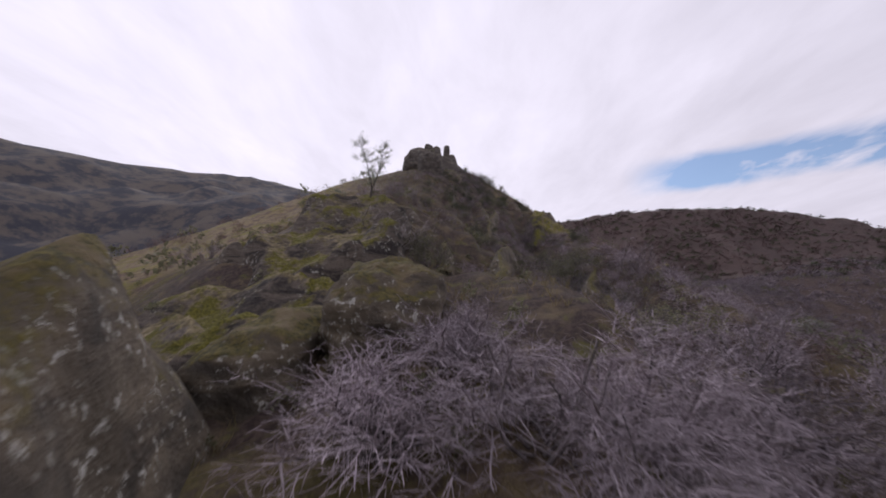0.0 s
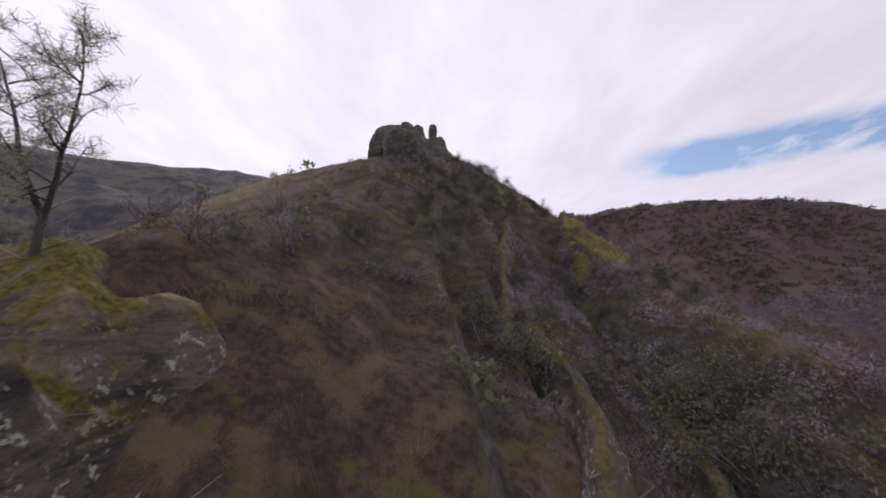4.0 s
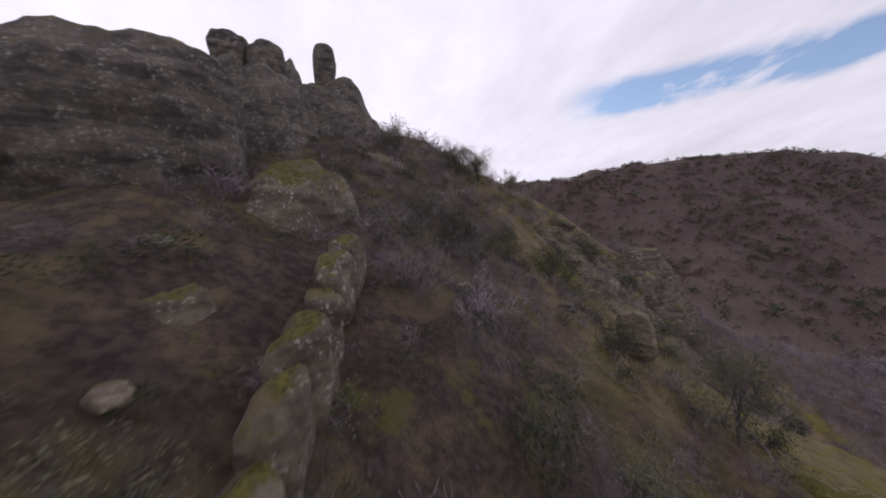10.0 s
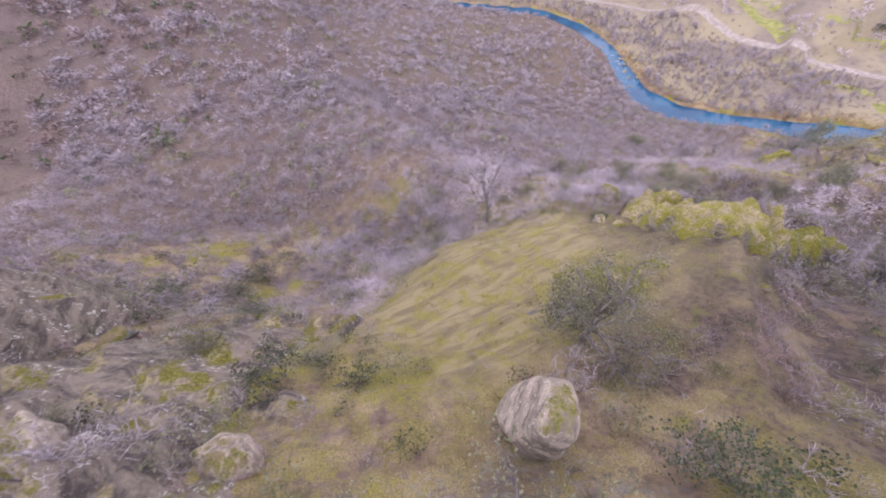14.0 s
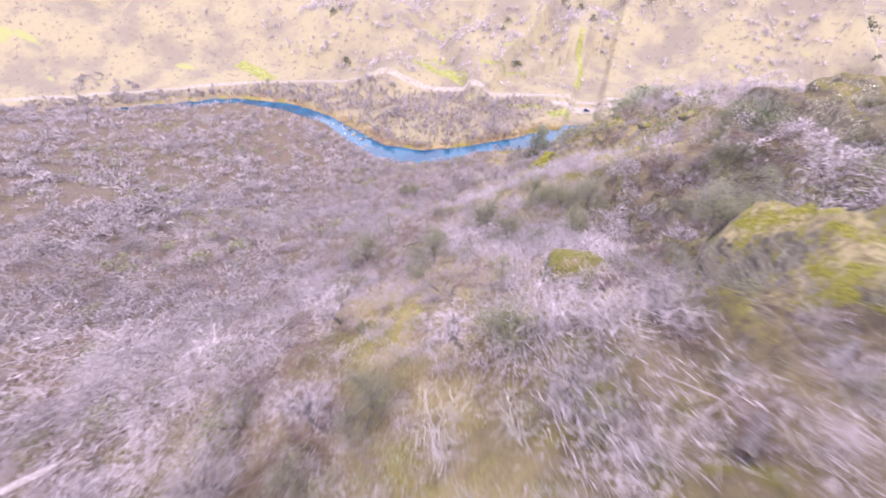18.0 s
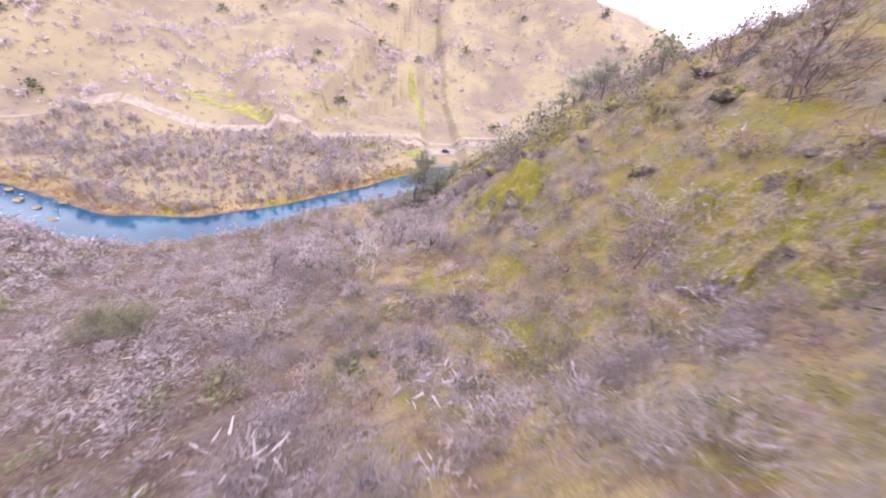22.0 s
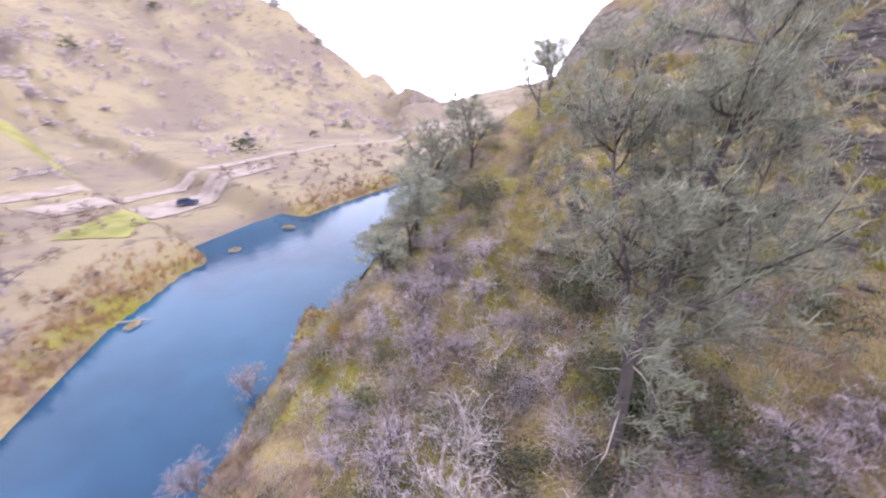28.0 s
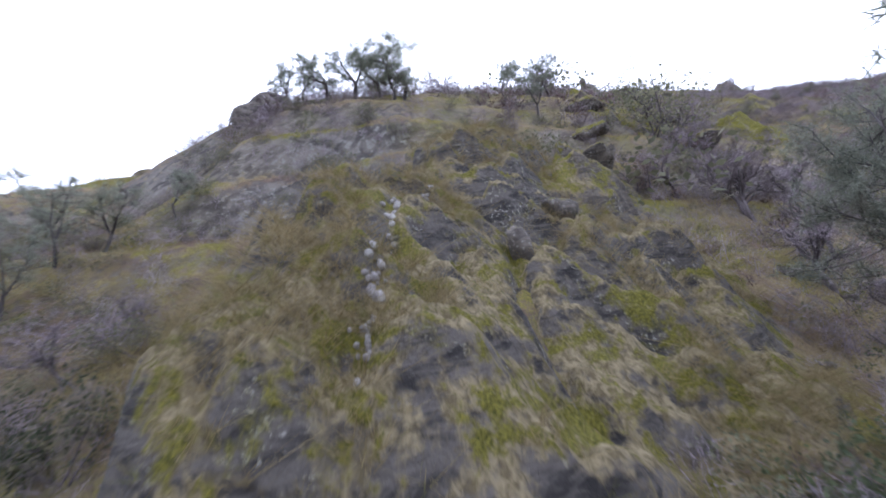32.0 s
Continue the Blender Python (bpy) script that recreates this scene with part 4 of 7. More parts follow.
def dome_material(name, rock_a, rock_b, bare, lush=1.0, size=1.0, mossy=0.62):
    """Rock with moss on its backs and dry grass in its hollows."""
    g = Mat(name, 0.95)
    g.size = size
    mid, fine, tiny = g.noise(0.7, 6, 0.65, None, 0.4), g.noise(3.0, 5, 0.65), g.noise(11.0, 4, 0.7)
    grain = g.noise(5.0, 4, 0.6, (1.0, 1.0, 0.25), 0.6)
    stone = g.mix(g.step(g.noise(1.1, 6, 0.7, (0.6, 0.6, 2.0), 0.8), 0.36, 0.62), rock_a, rock_b)
    stone = g.mix(g.math("MULTIPLY", g.step(g.noise(6.0, 3, 0.75), 0.56, 0.62), g.step(mid, 0.46, 0.56)), stone, (0.36, 0.35, 0.31))
    moss = g.mix(g.step(tiny, 0.3, 0.7), (0.060, 0.062, 0.012), (0.215, 0.19, 0.032))
    moss = g.scale(moss, lush)
    grass = g.mix(g.step(grain, 0.35, 0.65), (0.115, 0.092, 0.048), (0.26, 0.215, 0.125))
    c = g.mix(g.step(g.math("ADD", mid, g.math("MULTIPLY", fine, 0.35)), mossy, mossy + 0.12), grass, moss)
    up = g.math("ADD", g.nz, g.math("MULTIPLY", g.math("SUBTRACT", g.math("ADD", mid, g.math("MULTIPLY", fine, 0.6)), 0.8), 1.1))
    g.bump(g.math("ADD", g.math("MULTIPLY", tiny, 0.4), g.math("ADD", fine, grain)), 0.9, 0.16)
    return g.done(g.mix(g.step(up, bare - 0.1, bare + 0.14), stone, c))


STONE_DOME = dome_material("dome_rock_and_grass", (0.048, 0.043, 0.039), (0.15, 0.13, 0.105), 0.36)
STONE_TAWNY = dome_material("tawny_rock_and_moss", (0.050, 0.041, 0.036), (0.165, 0.135, 0.105), 0.80, 0.7, 2.2, 0.66)
STONE_NOSE = dome_material("tufted_dome_rock", (0.030, 0.028, 0.027), (0.125, 0.112, 0.098), 0.47, 0.85, 1.0, 0.66)
STONE_WHITE = stone_material("lichen_white_stone", (0.22, 0.20, 0.19), (0.50, 0.48, 0.45), 1.2, 1.4, 0.9)

STONE_HEAD = stone_material("lichened_ridge_rock", (0.055, 0.047, 0.038), (0.17, 0.14, 0.10), 0.52, 0.86, 0.95, ((0.04, 0.037, 0.015), (0.12, 0.10, 0.03)), 4.0)
STONE_OUTCROP = dome_material("fractured_ridge_rock", (0.030, 0.026, 0.024), (0.135, 0.112, 0.090), 0.72, 0.75, 4.0)
STONE_KNOB = stone_material("knob_sandstone", (0.050, 0.045, 0.043), (0.165, 0.142, 0.120), 0.72, 0.94, 0.5, ((0.045, 0.044, 0.014), (0.14, 0.125, 0.030)), 2.4)
STONE_FIN = stone_material("lichened_fin_rock", (0.070, 0.060, 0.046), (0.21, 0.178, 0.135), 0.55, 0.85, 0.9, ((0.045, 0.044, 0.014), (0.14, 0.125, 0.030)), 2.2)
STONE_KNOB_MOSS = dome_material("mossy_whaleback_rock", (0.035, 0.030, 0.027), (0.12, 0.10, 0.08), 0.60, 0.75, 2.4, 0.55)
STONE_CLIFFMOSS = dome_material("moss_covered_cliff", (0.048, 0.043, 0.039), (0.15, 0.13, 0.105), 0.30, 1.0, 1.0, 0.50)

# ---- rocks -------------------------------------------------------------
# start of the ridge
rock("ridge_boulder", (0.15, 8.7, -0.95), (1.15, 1.55, 1.35), (10, 0, 12), 2, 0.2, 3.2, STONE_HEAD, 6, "rounded sandstone block with lichen and a mossy top")
rock("ridge_boulder", (-1.7, 8.2, -1.6), (0.9, 1.6, 0.9), (14, 0, -8), 3, 0.2, 3, STONE_HEAD, 5, "weathered sandstone boulder beside the ridge crest")
# upturned beds that run along the flank
def bed(name, at, half, length, height, turn, seed, material, view_fit=None):
    """A bed of rock on edge: broken crest, one sheer side and one long back, ends run into the ground."""
    n, across = 72, (-1.6, -1.25, -1.0, -0.9, -0.72, -0.5, -0.2, 0.15, 0.55, 1.0, 1.6, 2.4)
    rise = (-1.2, -0.35, 0.1, 0.62, 0.9, 1.0, 0.92, 0.72, 0.42, 0.05, -0.5, -1.3)
    verts = []
    for i in range(n + 1):
        t = 2 * i / n - 1
        y = t * length
        block = math.floor(y * 0.55 + 0.6 * noise.noise(Vector((y * 0.3, seed, 0))))
        crest = (1 - abs(t) ** 2.5) * (0.72 + 0.4 * noise.noise(Vector((block * 3.7, seed * 1.3, 2.0))) + 0.16 * noise.noise(Vector((y * 1.3, seed, 5.0))))
        drift = 0.5 * noise.noise(Vector((y * 0.25, seed * 2.1, 8.0))) + 0.12 * noise.noise(Vector((block * 5.1, seed, 1.0)))
        for a, r in zip(across, rise):
            p = Vector((a * half, y * 0.9, r))
            k = noise.fractal(p * 1.1 + Vector((seed * 3.1, 0, 0)), 0.9, 2.0, 4) * 0.22
            verts.append((a * half * (0.75 + 0.4 * crest) + drift + 0.5 * k, y + 0.25 * noise.noise(p * 1.7), height * (r * crest if r > 0 else r) + k * height * 0.45))
    m = len(across)
    quads = [(i * m + j, i * m + j + 1, (i + 1) * m + j + 1, (i + 1) * m + j) for i in range(n) for j in range(m - 1)]
    ob = part(name, mesh_of(name, verts, quads, material))
    ob.matrix_basis = pose(*at, *turn)
    settle(ob, at[0], at[1], view_fit)
    return tagged(ob, "long upturned sandstone bed running along the slope", "rock", "upturned beds on the slope")


def bed_between(p, q, half, height, seed, material, name="rock_bed"):
    """A bed that climbs from one place on the ground to another."""
    d = Vector(q) - Vector(p)
    mid_ = (Vector(p) + Vector(q)) / 2
    bed(name, (mid_.x, mid_.y, mid_.z), half, d.length / 2, height, (math.degrees(math.atan2(d.z, math.hypot(d.x, d.y))), 10, -math.degrees(math.atan2(d.x, d.y))), seed, material, HEAD)


RIBS = (((2.9, 11.6), (4.2, 25.0)), ((5.0, 12.0), (7.6, 29.0)), ((7.0, 12.5), (10.6, 33.0)), ((3.2, 22.0), (5.4, 39.0)), ((9.6, 14.0), (11.4, 23.0)))
for k, ((ax, ay), (bx, by)) in enumerate(RIBS):
    bed_between((ax, ay, ground_z(ax, ay, HEAD) - 0.15), (bx, by, ground_z(bx, by, HEAD) - 0.15), 0.24 + 0.05 * (k % 3), 0.55, 400 + k, STONE_HEAD)
bed_between((1.15, 14.6, 0.7), (0.75, 21.5, 2.75), 0.30, 0.75, 420, STONE_HEAD, "ridge_fin")
bed_between((1.05, 20.0, 1.9), (0.6, 25.5, 3.7), 0.28, 0.6, 421, STONE_HEAD, "ridge_fin")
bed("whaleback", (17.4, 64.0, 8.9), 2.0, 12.0, 4.2, (22, 10, -3), 40, STONE_KNOB_MOSS)
rock("pale_outcrop", (-2.2, 52.6, 13.2), (0.32, 1.7, 0.5), (18, 0, -10), 46, 0.22, 3, STONE_FIN, 5, "long pale rock rib in the brown soil of the crest", 3)
rock("pale_outcrop", (-1.7, 49.6, 11.8), (0.35, 1.5, 0.45), (20, 0, -6), 47, 0.22, 3, STONE_FIN, 5, "long pale rock rib in the brown soil of the crest", 3)
for k, (x, y, r) in enumerate(((-3.95, 55.1, 0.36), (-3.9, 54.2, 0.42), (-2.9, 57.0, 0.25), (-1.4, 58.2, 0.3), (0.9, 55.4, 0.25))):
    rock("pale_boulder", (x, y, ground_z(x, y) + 0.5 * r), (0.8 * r, 0.7 * r, r), (0, 8, 50 * k), 60 + k, 0.2, 3, STONE_PALE, 4, "pale upright boulder on the crest", 2, "pale boulders on the crest")
# the knob
rock("cliff_block", (-4.9, 65.2, 21.9), (2.3, 3.9, 4.3), (3, -6, 12), 41, 0.12, 4.2, STONE_KNOB, 6, "overhanging cliff of tawny sandstone with dark streaks", 0)
rock("rock_dome", (-8.2, 79.6, 28.2), (4.4, 4.5, 4.2), (0, 0, 20), 45, 0.13, 2.8, STONE_KNOB, 5, "domed sandstone knob with a mossy cap", 1)
rock("knob_boulder", (-7.5, 88.5, 36.0), (1.25, 1.2, 1.75), (0, 0, 10), 48, 0.16, 2.8, STONE_KNOB, 4, "upright boulder on the skyline of the knob", 2, "skyline boulders")
rock("knob_boulder", (-5.3, 88.6, 35.6), (1.15, 1.1, 1.5), (0, 6, 40), 49, 0.16, 2.8, STONE_KNOB, 4, "upright boulder on the skyline of the knob", 2, "skyline boulders")
rock("pinnacle", (-2.7, 95.2, 38.0), (0.95, 0.9, 2.2), (0, 5, 15), 50, 0.13, 3.4, STONE_KNOB, 4, "tall sandstone pinnacle on the skyline", 2, "skyline boulders")
rock("pinnacle", (-4.9, 95.2, 36.9), (0.4, 0.45, 1.25), (0, -4, 0), 51, 0.12, 3, STONE_KNOB, 4, "small sandstone pinnacle on the skyline", 1, "skyline boulders")
rock("skyline_block", (-0.6, 96.2, 35.8), (0.8, 0.7, 0.9), (0, 0, 30), 52, 0.18, 3, STONE_KNOB, 4, "squat sandstone block on the skyline", 2, "skyline boulders")
for k in range(6):
    t = k / 5
    rock("lichen_fin", (1.40 - 0.5 * t, 72.8 - 6.3 * t, ground_z(1.40 - 0.5 * t, 72.8 - 6.3 * t) + 0.5), (0.42 + 0.05 * (k % 2), 0.85, 1.0 - 0.1 * (k % 3)), (8, 4, -6 + 9 * (k % 3)), 53 + 7 * k, 0.16, 3.6, STONE_FIN, 5, "upright block of a sandstone fin spotted with pale lichen", 2, "blocks of the fin")
rock("lichen_block", (-1.6, 70.2, 21.9), (0.8, 0.8, 1.1), (0, 0, 0), 55, 0.2, 3, STONE_FIN, 4, "grey lichen-covered sandstone block beside a fin")
rock("stone_slab", (3.4, 72.6, 20.2), (0.4, 0.5, 1.0), (0, 8, 0), 58, 0.15, 3, STONE_PALE, 3, "pale upright stone slab")
rock("ochre_ledge", (1.5, 89.5, 28.4), (2.2, 2.5, 1.3), (6, 12, 0), 59, 0.2, 3, STONE_PALE, 4, "ochre sandstone ledge with a dark hollow")
# east of the knob
for k, (x, y, s) in enumerate(((19.4, 98.5, 1.1), (19.6, 91.0, 1.0), (17.5, 87.0, 0.8), (25.5, 92.0, 0.7), (33.0, 103.5, 1.2), (17.0, 95.5, 0.7))):
    rock("outcrop_block", (x, y, ground_z(x, y) + 0.15 * s), (1.1 * s, 0.8 * s, 0.55 * s), (8 - 4 * k % 9, 12, 37 * k), 70 + k, 0.24, 3, STONE_PALE if k % 3 else STONE_MOSSY, 4, "broken sandstone block on the mossy slope", 3, "outcrop blocks east of the knob")
rock("leaning_slab", (14.9, 80.2, 18.0), (0.5, 0.85, 1.55), (0, -22, 35), 90, 0.14, 4, STONE_PALE, 4, "leaning sandstone slab with a mossy flank")
for k, (x, y, z, s) in enumerate(((53.2, -72.6, -73.6, 1.1), (54.0, -74.2, -74.8, 0.8), (52.6, -75.0, -73.4, 0.7), (54.6, -71.6, -75.0, 0.9), (49.4, -64.4, -67.4, 0.8), (55.0, -69.6, -75.2, 0.7))):
    rock("tumbled_block", (x, y, z), (0.8 * s, 0.9 * s, 1.0 * s), (10 * k, 14, 50 * k), 100 + k, 0.16, 4, STONE, 4, "tumbled squared block below a mossy cliff", 2, "blocks below the mossy cliff")
for k, (x, y, s) in enumerate(((31, -88, 2.6), (28, -82, 2.0), (34, -97, 2.2), (40, -86, 1.6), (36, -74, 1.4), (44, -95, 1.8), (24, -70, 1.8), (29, -60, 1.5), (38, -56, 1.2), (20, -48, 1.8), (15, -30, 1.6), (26, -38, 1.3), (33, -28, 1.4), (41, -34, 1.3), (24, -12, 1.5), (31, 3, 1.2),
                               (12, -60, 2.0), (38, -113, 1.9), (36, -106, 1.8), (33, -99, 2.2), (31, -94, 2.0))):
    rock("slope_outcrop", (x, y, ground_z(x, y) - 0.3 * s), (1.5 * s, 1.2 * s, 0.6 * s), (6, 22, 33 * k), 110 + k, 0.28, 3, STONE_DOME, 4, "flat mossy outcrop breaking through the grass slope", 3, "outcrops on the grass slope")
# the mossy dome at the end
rock("standing_stone", (41.4, -131.4, -85.0), (0.55, 0.6, 1.3), (6, -8, 20), 141, 0.2, 3.5, STONE, 4, "grey standing stone with worn ribs", 3)
rock("overhang_boulder", (40.2, -124.6, -82.3), (1.2, 2.3, 0.8), (0, 12, 30), 142, 0.2, 3, STONE, 4, "grey boulder lying over a dark hollow", 2)
rock("skyline_cliff", (7.6, -129.6, -60.6), (2.6, 3.4, 3.8), (0, 0, 12), 145, 0.18, 3.6, STONE, 4, "dark cliff edge on the skyline", 2)
def crag(name, cx, cy, rx, ry, rise, ledge, seed, material, label, peak=(0, 0, 0, 1), bed_step=1.5, soft=0.28, view_fit=None):
    """Rock that breaks out of the slope: stepped ledges, blocks and hollows over a patch of ground."""
    xs, ys = np.arange(cx - 1.2 * rx, cx + 1.2 * rx, 0.17), np.arange(cy - 1.2 * ry, cy + 1.2 * ry, 0.17)
    x, y = np.meshgrid(xs, ys)
    k = int(view_fit_of(cx, cy)) if view_fit is None else view_fit
    base = grid_z(x, y, k)
    edge = np.hypot((x - cx) / rx, (y - cy) / ry) + 0.22 * fbm(x / 2.6, y / 2.6, 3, seed)
    win = np.clip((1.0 - edge) / soft, 0, 1)
    win = win * win * (3 - 2 * win)
    bedding = (base * 0.9 + 0.35 * x + 0.2 * y + 1.1 * fbm(x / 4, y / 4, 3, seed + 1)) / bed_step
    saw = bedding - np.floor(bedding)
    step = np.where(saw < 0.72, saw / 0.72, (1 - saw) / 0.28)
    z = base - 0.7 * (1 - win) + win * (rise + ledge * step * np.clip(0.6 + fbm(x / 3, y / 3, 2, seed + 2), 0, 1.2) + 0.3 * ledge * fbm(x / 1.2, y / 1.2, 4, seed + 3))
    px, py, high, wide = peak
    tip = np.clip(1 - np.hypot(x - px, y - py) / wide * (1 + 0.3 * fbm(x / 1.5, y / 1.5, 2, seed + 4)), 0, 1)
    return tagged(settle(sheet(name, xs, ys, z + high * tip, material), cx, cy, k), label, "rock")


crag("mossy_boulder", -4.0, 3.8, 4.3, 3.8, 2.2, 0.5, 312, STONE_HEAD, "broad mossy sandstone slab with a bare pitted flank on the ridge", (0, 0, 0, 1), 1.5, 0.62)
crag("skyline_rock", -6.4, 89.0, 5.2, 7.0, 4.3, 1.2, 314, STONE_KNOB, "sandstone mass under a row of boulders", (0, 0, 0, 1), 1.8, 0.5)
crag("skyline_rock", -2.7, 95.6, 5.6, 5.6, 4.1, 1.0, 316, STONE_KNOB, "sandstone mass under a pinnacle", (0, 0, 0, 1), 1.8, 0.9)
crag("lichen_rock", -0.6, 78.2, 2.2, 3.6, 0.7, 0.9, 318, STONE_FIN, "big mossy rock face spotted with lichen", (0, 0, 0, 1), 1.4, 0.4)
crag("ridge_outcrop", -3.2, 15.2, 3.9, 4.6, 0.5, 0.9, 320, STONE_OUTCROP, "fractured sandstone outcrop under a yellow-green mossy ledge")
crag("ridge_shelf", -4.6, 9.6, 4.2, 4.0, 0.25, 0.7, 330, STONE_OUTCROP, "low brown sandstone shelf beside the ridge crest")
crag("mossy_shelf", 21.0, 91.0, 7.0, 8.0, 0.15, 0.6, 350, STONE_TAWNY, "broken mossy sandstone shelf on the shoulder of the ridge")
crag("mossy_spine", 39.6, -116.5, 3.4, 7.5, 1.1, 1.3, 355, STONE_DOME, "mossy spine of rock climbing above the dome", (40.0, -119.0, 1.2, 3.0), 2.0)
crag("pointed_crag", 28.4, 96.6, 5.0, 4.8, 0.2, 0.8, 340, STONE_TAWNY, "pointed tawny sandstone crag above the brush", (28.3, 96.5, 5.0, 4.3))
crag("mossy_hump", 20.5, 63.5, 5.0, 5.5, 0.9, 0.9, 360, STONE_DOME, "rounded green mossy hump of rock")
crag("mossy_ledge", 48.6, -8.5, 4.2, 6.0, 0.9, 1.5, 370, STONE_DOME, "mossy rock ledge with a bare undercut lip", (48.6, -7.0, 1.0, 3.0), 2.2)
crag("mossy_cliff", 48.2, -70.0, 6.2, 8.0, 1.5, 1.5, 380, STONE_CLIFFMOSS, "low cliff covered in yellow-green moss", (49.0, -71.0, 1.3, 5.0), 3.4, 0.5)
crag("slope_shelf", 40.0, -38.0, 6.0, 10.0, 0.4, 1.2, 390, STONE_DOME, "mossy ledges stepping down the grass slope", (0, 0, 0, 1), 2.0)
crag("slope_shelf", 36.0, -90.0, 7.0, 10.0, 0.6, 1.5, 395, STONE_DOME, "mossy ledges stepping down the grass slope", (0, 0, 0, 1), 2.4)
rnd = random.Random(5)
SPINE = [(35.6, -117), (36.5, -128), (35.2, -135.5), (37.6, -140), (41.5, -143)]
CRACK = [(37.3, -132.5), (39.0, -136.9), (42.2, -140.1), (43.6, -141.9)]
CLEFT = [(39.1, -131.3), (40.2, -130.5), (43.9, -135.5), (45.4, -137.0), (46.6, -137.4)]


def dome_z(x, y):
    """The great outcrop at the end of the slope: a blunt nose with ledges and two cracks."""
    z = plan_z(x, y)
    s = near_line(x, y, SPINE)[0]
    win = np.clip(1.15 - np.hypot((x - 40) / 10.5, (y + 131.5) / 15.5), 0, 0.3) / 0.3
    tilt = (0.75 * z + 0.25 * x + 0.12 * y + 0.9 * fbm(x / 5, y / 5, 3, 301)) / 1.7
    saw = tilt - np.floor(tilt)
    ledge = np.where(saw < 0.75, saw / 0.75, (1 - saw) / 0.25)
    lift = 0.3 + 1.5 * np.exp(-(s / 3.2) ** 2) + 1.5 * ledge * np.clip(0.5 + fbm(x / 4, y / 4, 2, 303), 0, 1.2) + 0.6 * fbm(x / 1.6, y / 1.6, 4, 305) + 0.6 * np.abs(fbm(x / 3.0, y / 3.0, 3, 307))
    for way, deep in ((CRACK, 0.55), (CLEFT, 0.75)):
        lift = lift - deep * np.exp(-(near_line(x, y, way)[0] / 0.32) ** 2)
    return z - 0.8 * (1 - win) + np.maximum(lift, -0.4) * win - 1.2 * beside_dome(x, y)


dx_, dy_ = np.arange(28.5, 51.5, 0.17), np.arange(-148, -115, 0.17)
DX, DY = np.meshgrid(dx_, dy_)
dome = sheet("mossy_dome", dx_, dy_, dome_z(DX, DY), STONE_NOSE)
tagged(dome, "great domed outcrop of sandstone under moss and dry grass", "rock")
for k in range(90):
    t = rnd.uniform(0, len(CRACK) - 1.01)
    x = float(np.interp(t, range(len(CRACK)), [p[0] for p in CRACK])) + rnd.gauss(0, 0.16)
    y = float(np.interp(t, range(len(CRACK)), [p[1] for p in CRACK])) + rnd.gauss(0, 0.16)
    s = rnd.uniform(0.04, 0.13)
    rock("lichen_stone", (x, y, float(dome_z(np.array([x]), np.array([y]))[0]) + 0.05), (s, s * 1.1, s * 1.2), (0, 0, 60 * k), 150 + k % 5, 0.25, 2.5, STONE_WHITE, 2, "small pale lichen-crusted stone in a crack of the dome", 1, "lichen stones in the crack")
# river shore
for k, (x, y, s) in enumerate(((89.5, -140.6, 1.3), (91.5, -140.0, 0.8), (87.2, -143.0, 0.7), (93.0, -139.0, 0.6), (160, -122, 1.2), (168, -128, 1.0), (175, -131, 1.3), (182, -137, 1.1), (165, -133, 0.9), (188, -140, 1.0), (36, -196, 1.0), (48, -193, 0.8), (66, -180, 0.7))):
    rock("shore_stone", (x, y, float(water_level(x)) + 0.15 * s), (1.2 * s, 0.8 * s, 0.5 * s), (0, 0, 47 * k), 160 + k, 0.2, 2.6, STONE_PALE, 3, "pale worn stone at the edge of the river", 1, "stones along the river")
# loose stones over the slopes
for k in range(110):
    y = rnd.uniform(-145, 100)
    mid = float(np.interp(y, [-145, -60, 0, 60, 100], [48, 48, 30, 8, 14]))
    x = mid + rnd.gauss(0, 11)
    s = rnd.choice((0.25, 0.3, 0.4, 0.5, 0.8))
    if ground_z(x, y) < WATER + 2 or (abs(x - 1.5) < 2.5 and -2 < y < 14):
        continue
    rock("loose_stone", (x, y, ground_z(x, y) + 0.1 * s), (1.2 * s, s, 0.8 * s), (rnd.uniform(-15, 15), rnd.uniform(-15, 15), rnd.uniform(0, 360)), 180 + k % 17, 0.25, 3, (STONE, STONE_MOSSY, STONE_PALE)[k % 3], 3, "loose lichen-spotted stone on the slope", 2, "loose stones")

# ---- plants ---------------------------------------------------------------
# the camera's way over the plan; plants near it are kept low
FLIGHT_LANE = [(1.3, 0), (2, 12), (2.3, 30), (2.2, 54), (4, 70), (10, 82), (23, 81), (39, 61), (57, 28), (65, -18), (66, -70), (70, -116), (75, -135), (70, -149), (60, -151), (51, -146), (44, -139)]


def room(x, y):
    """How tall a plant may grow here: low under the camera's flight lane along the crest and the slope."""
    d = float(near_line(np.array([x]), np.array([y]), FLIGHT_LANE)[0][0])
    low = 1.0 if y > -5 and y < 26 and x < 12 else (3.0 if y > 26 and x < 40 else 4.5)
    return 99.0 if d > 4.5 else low


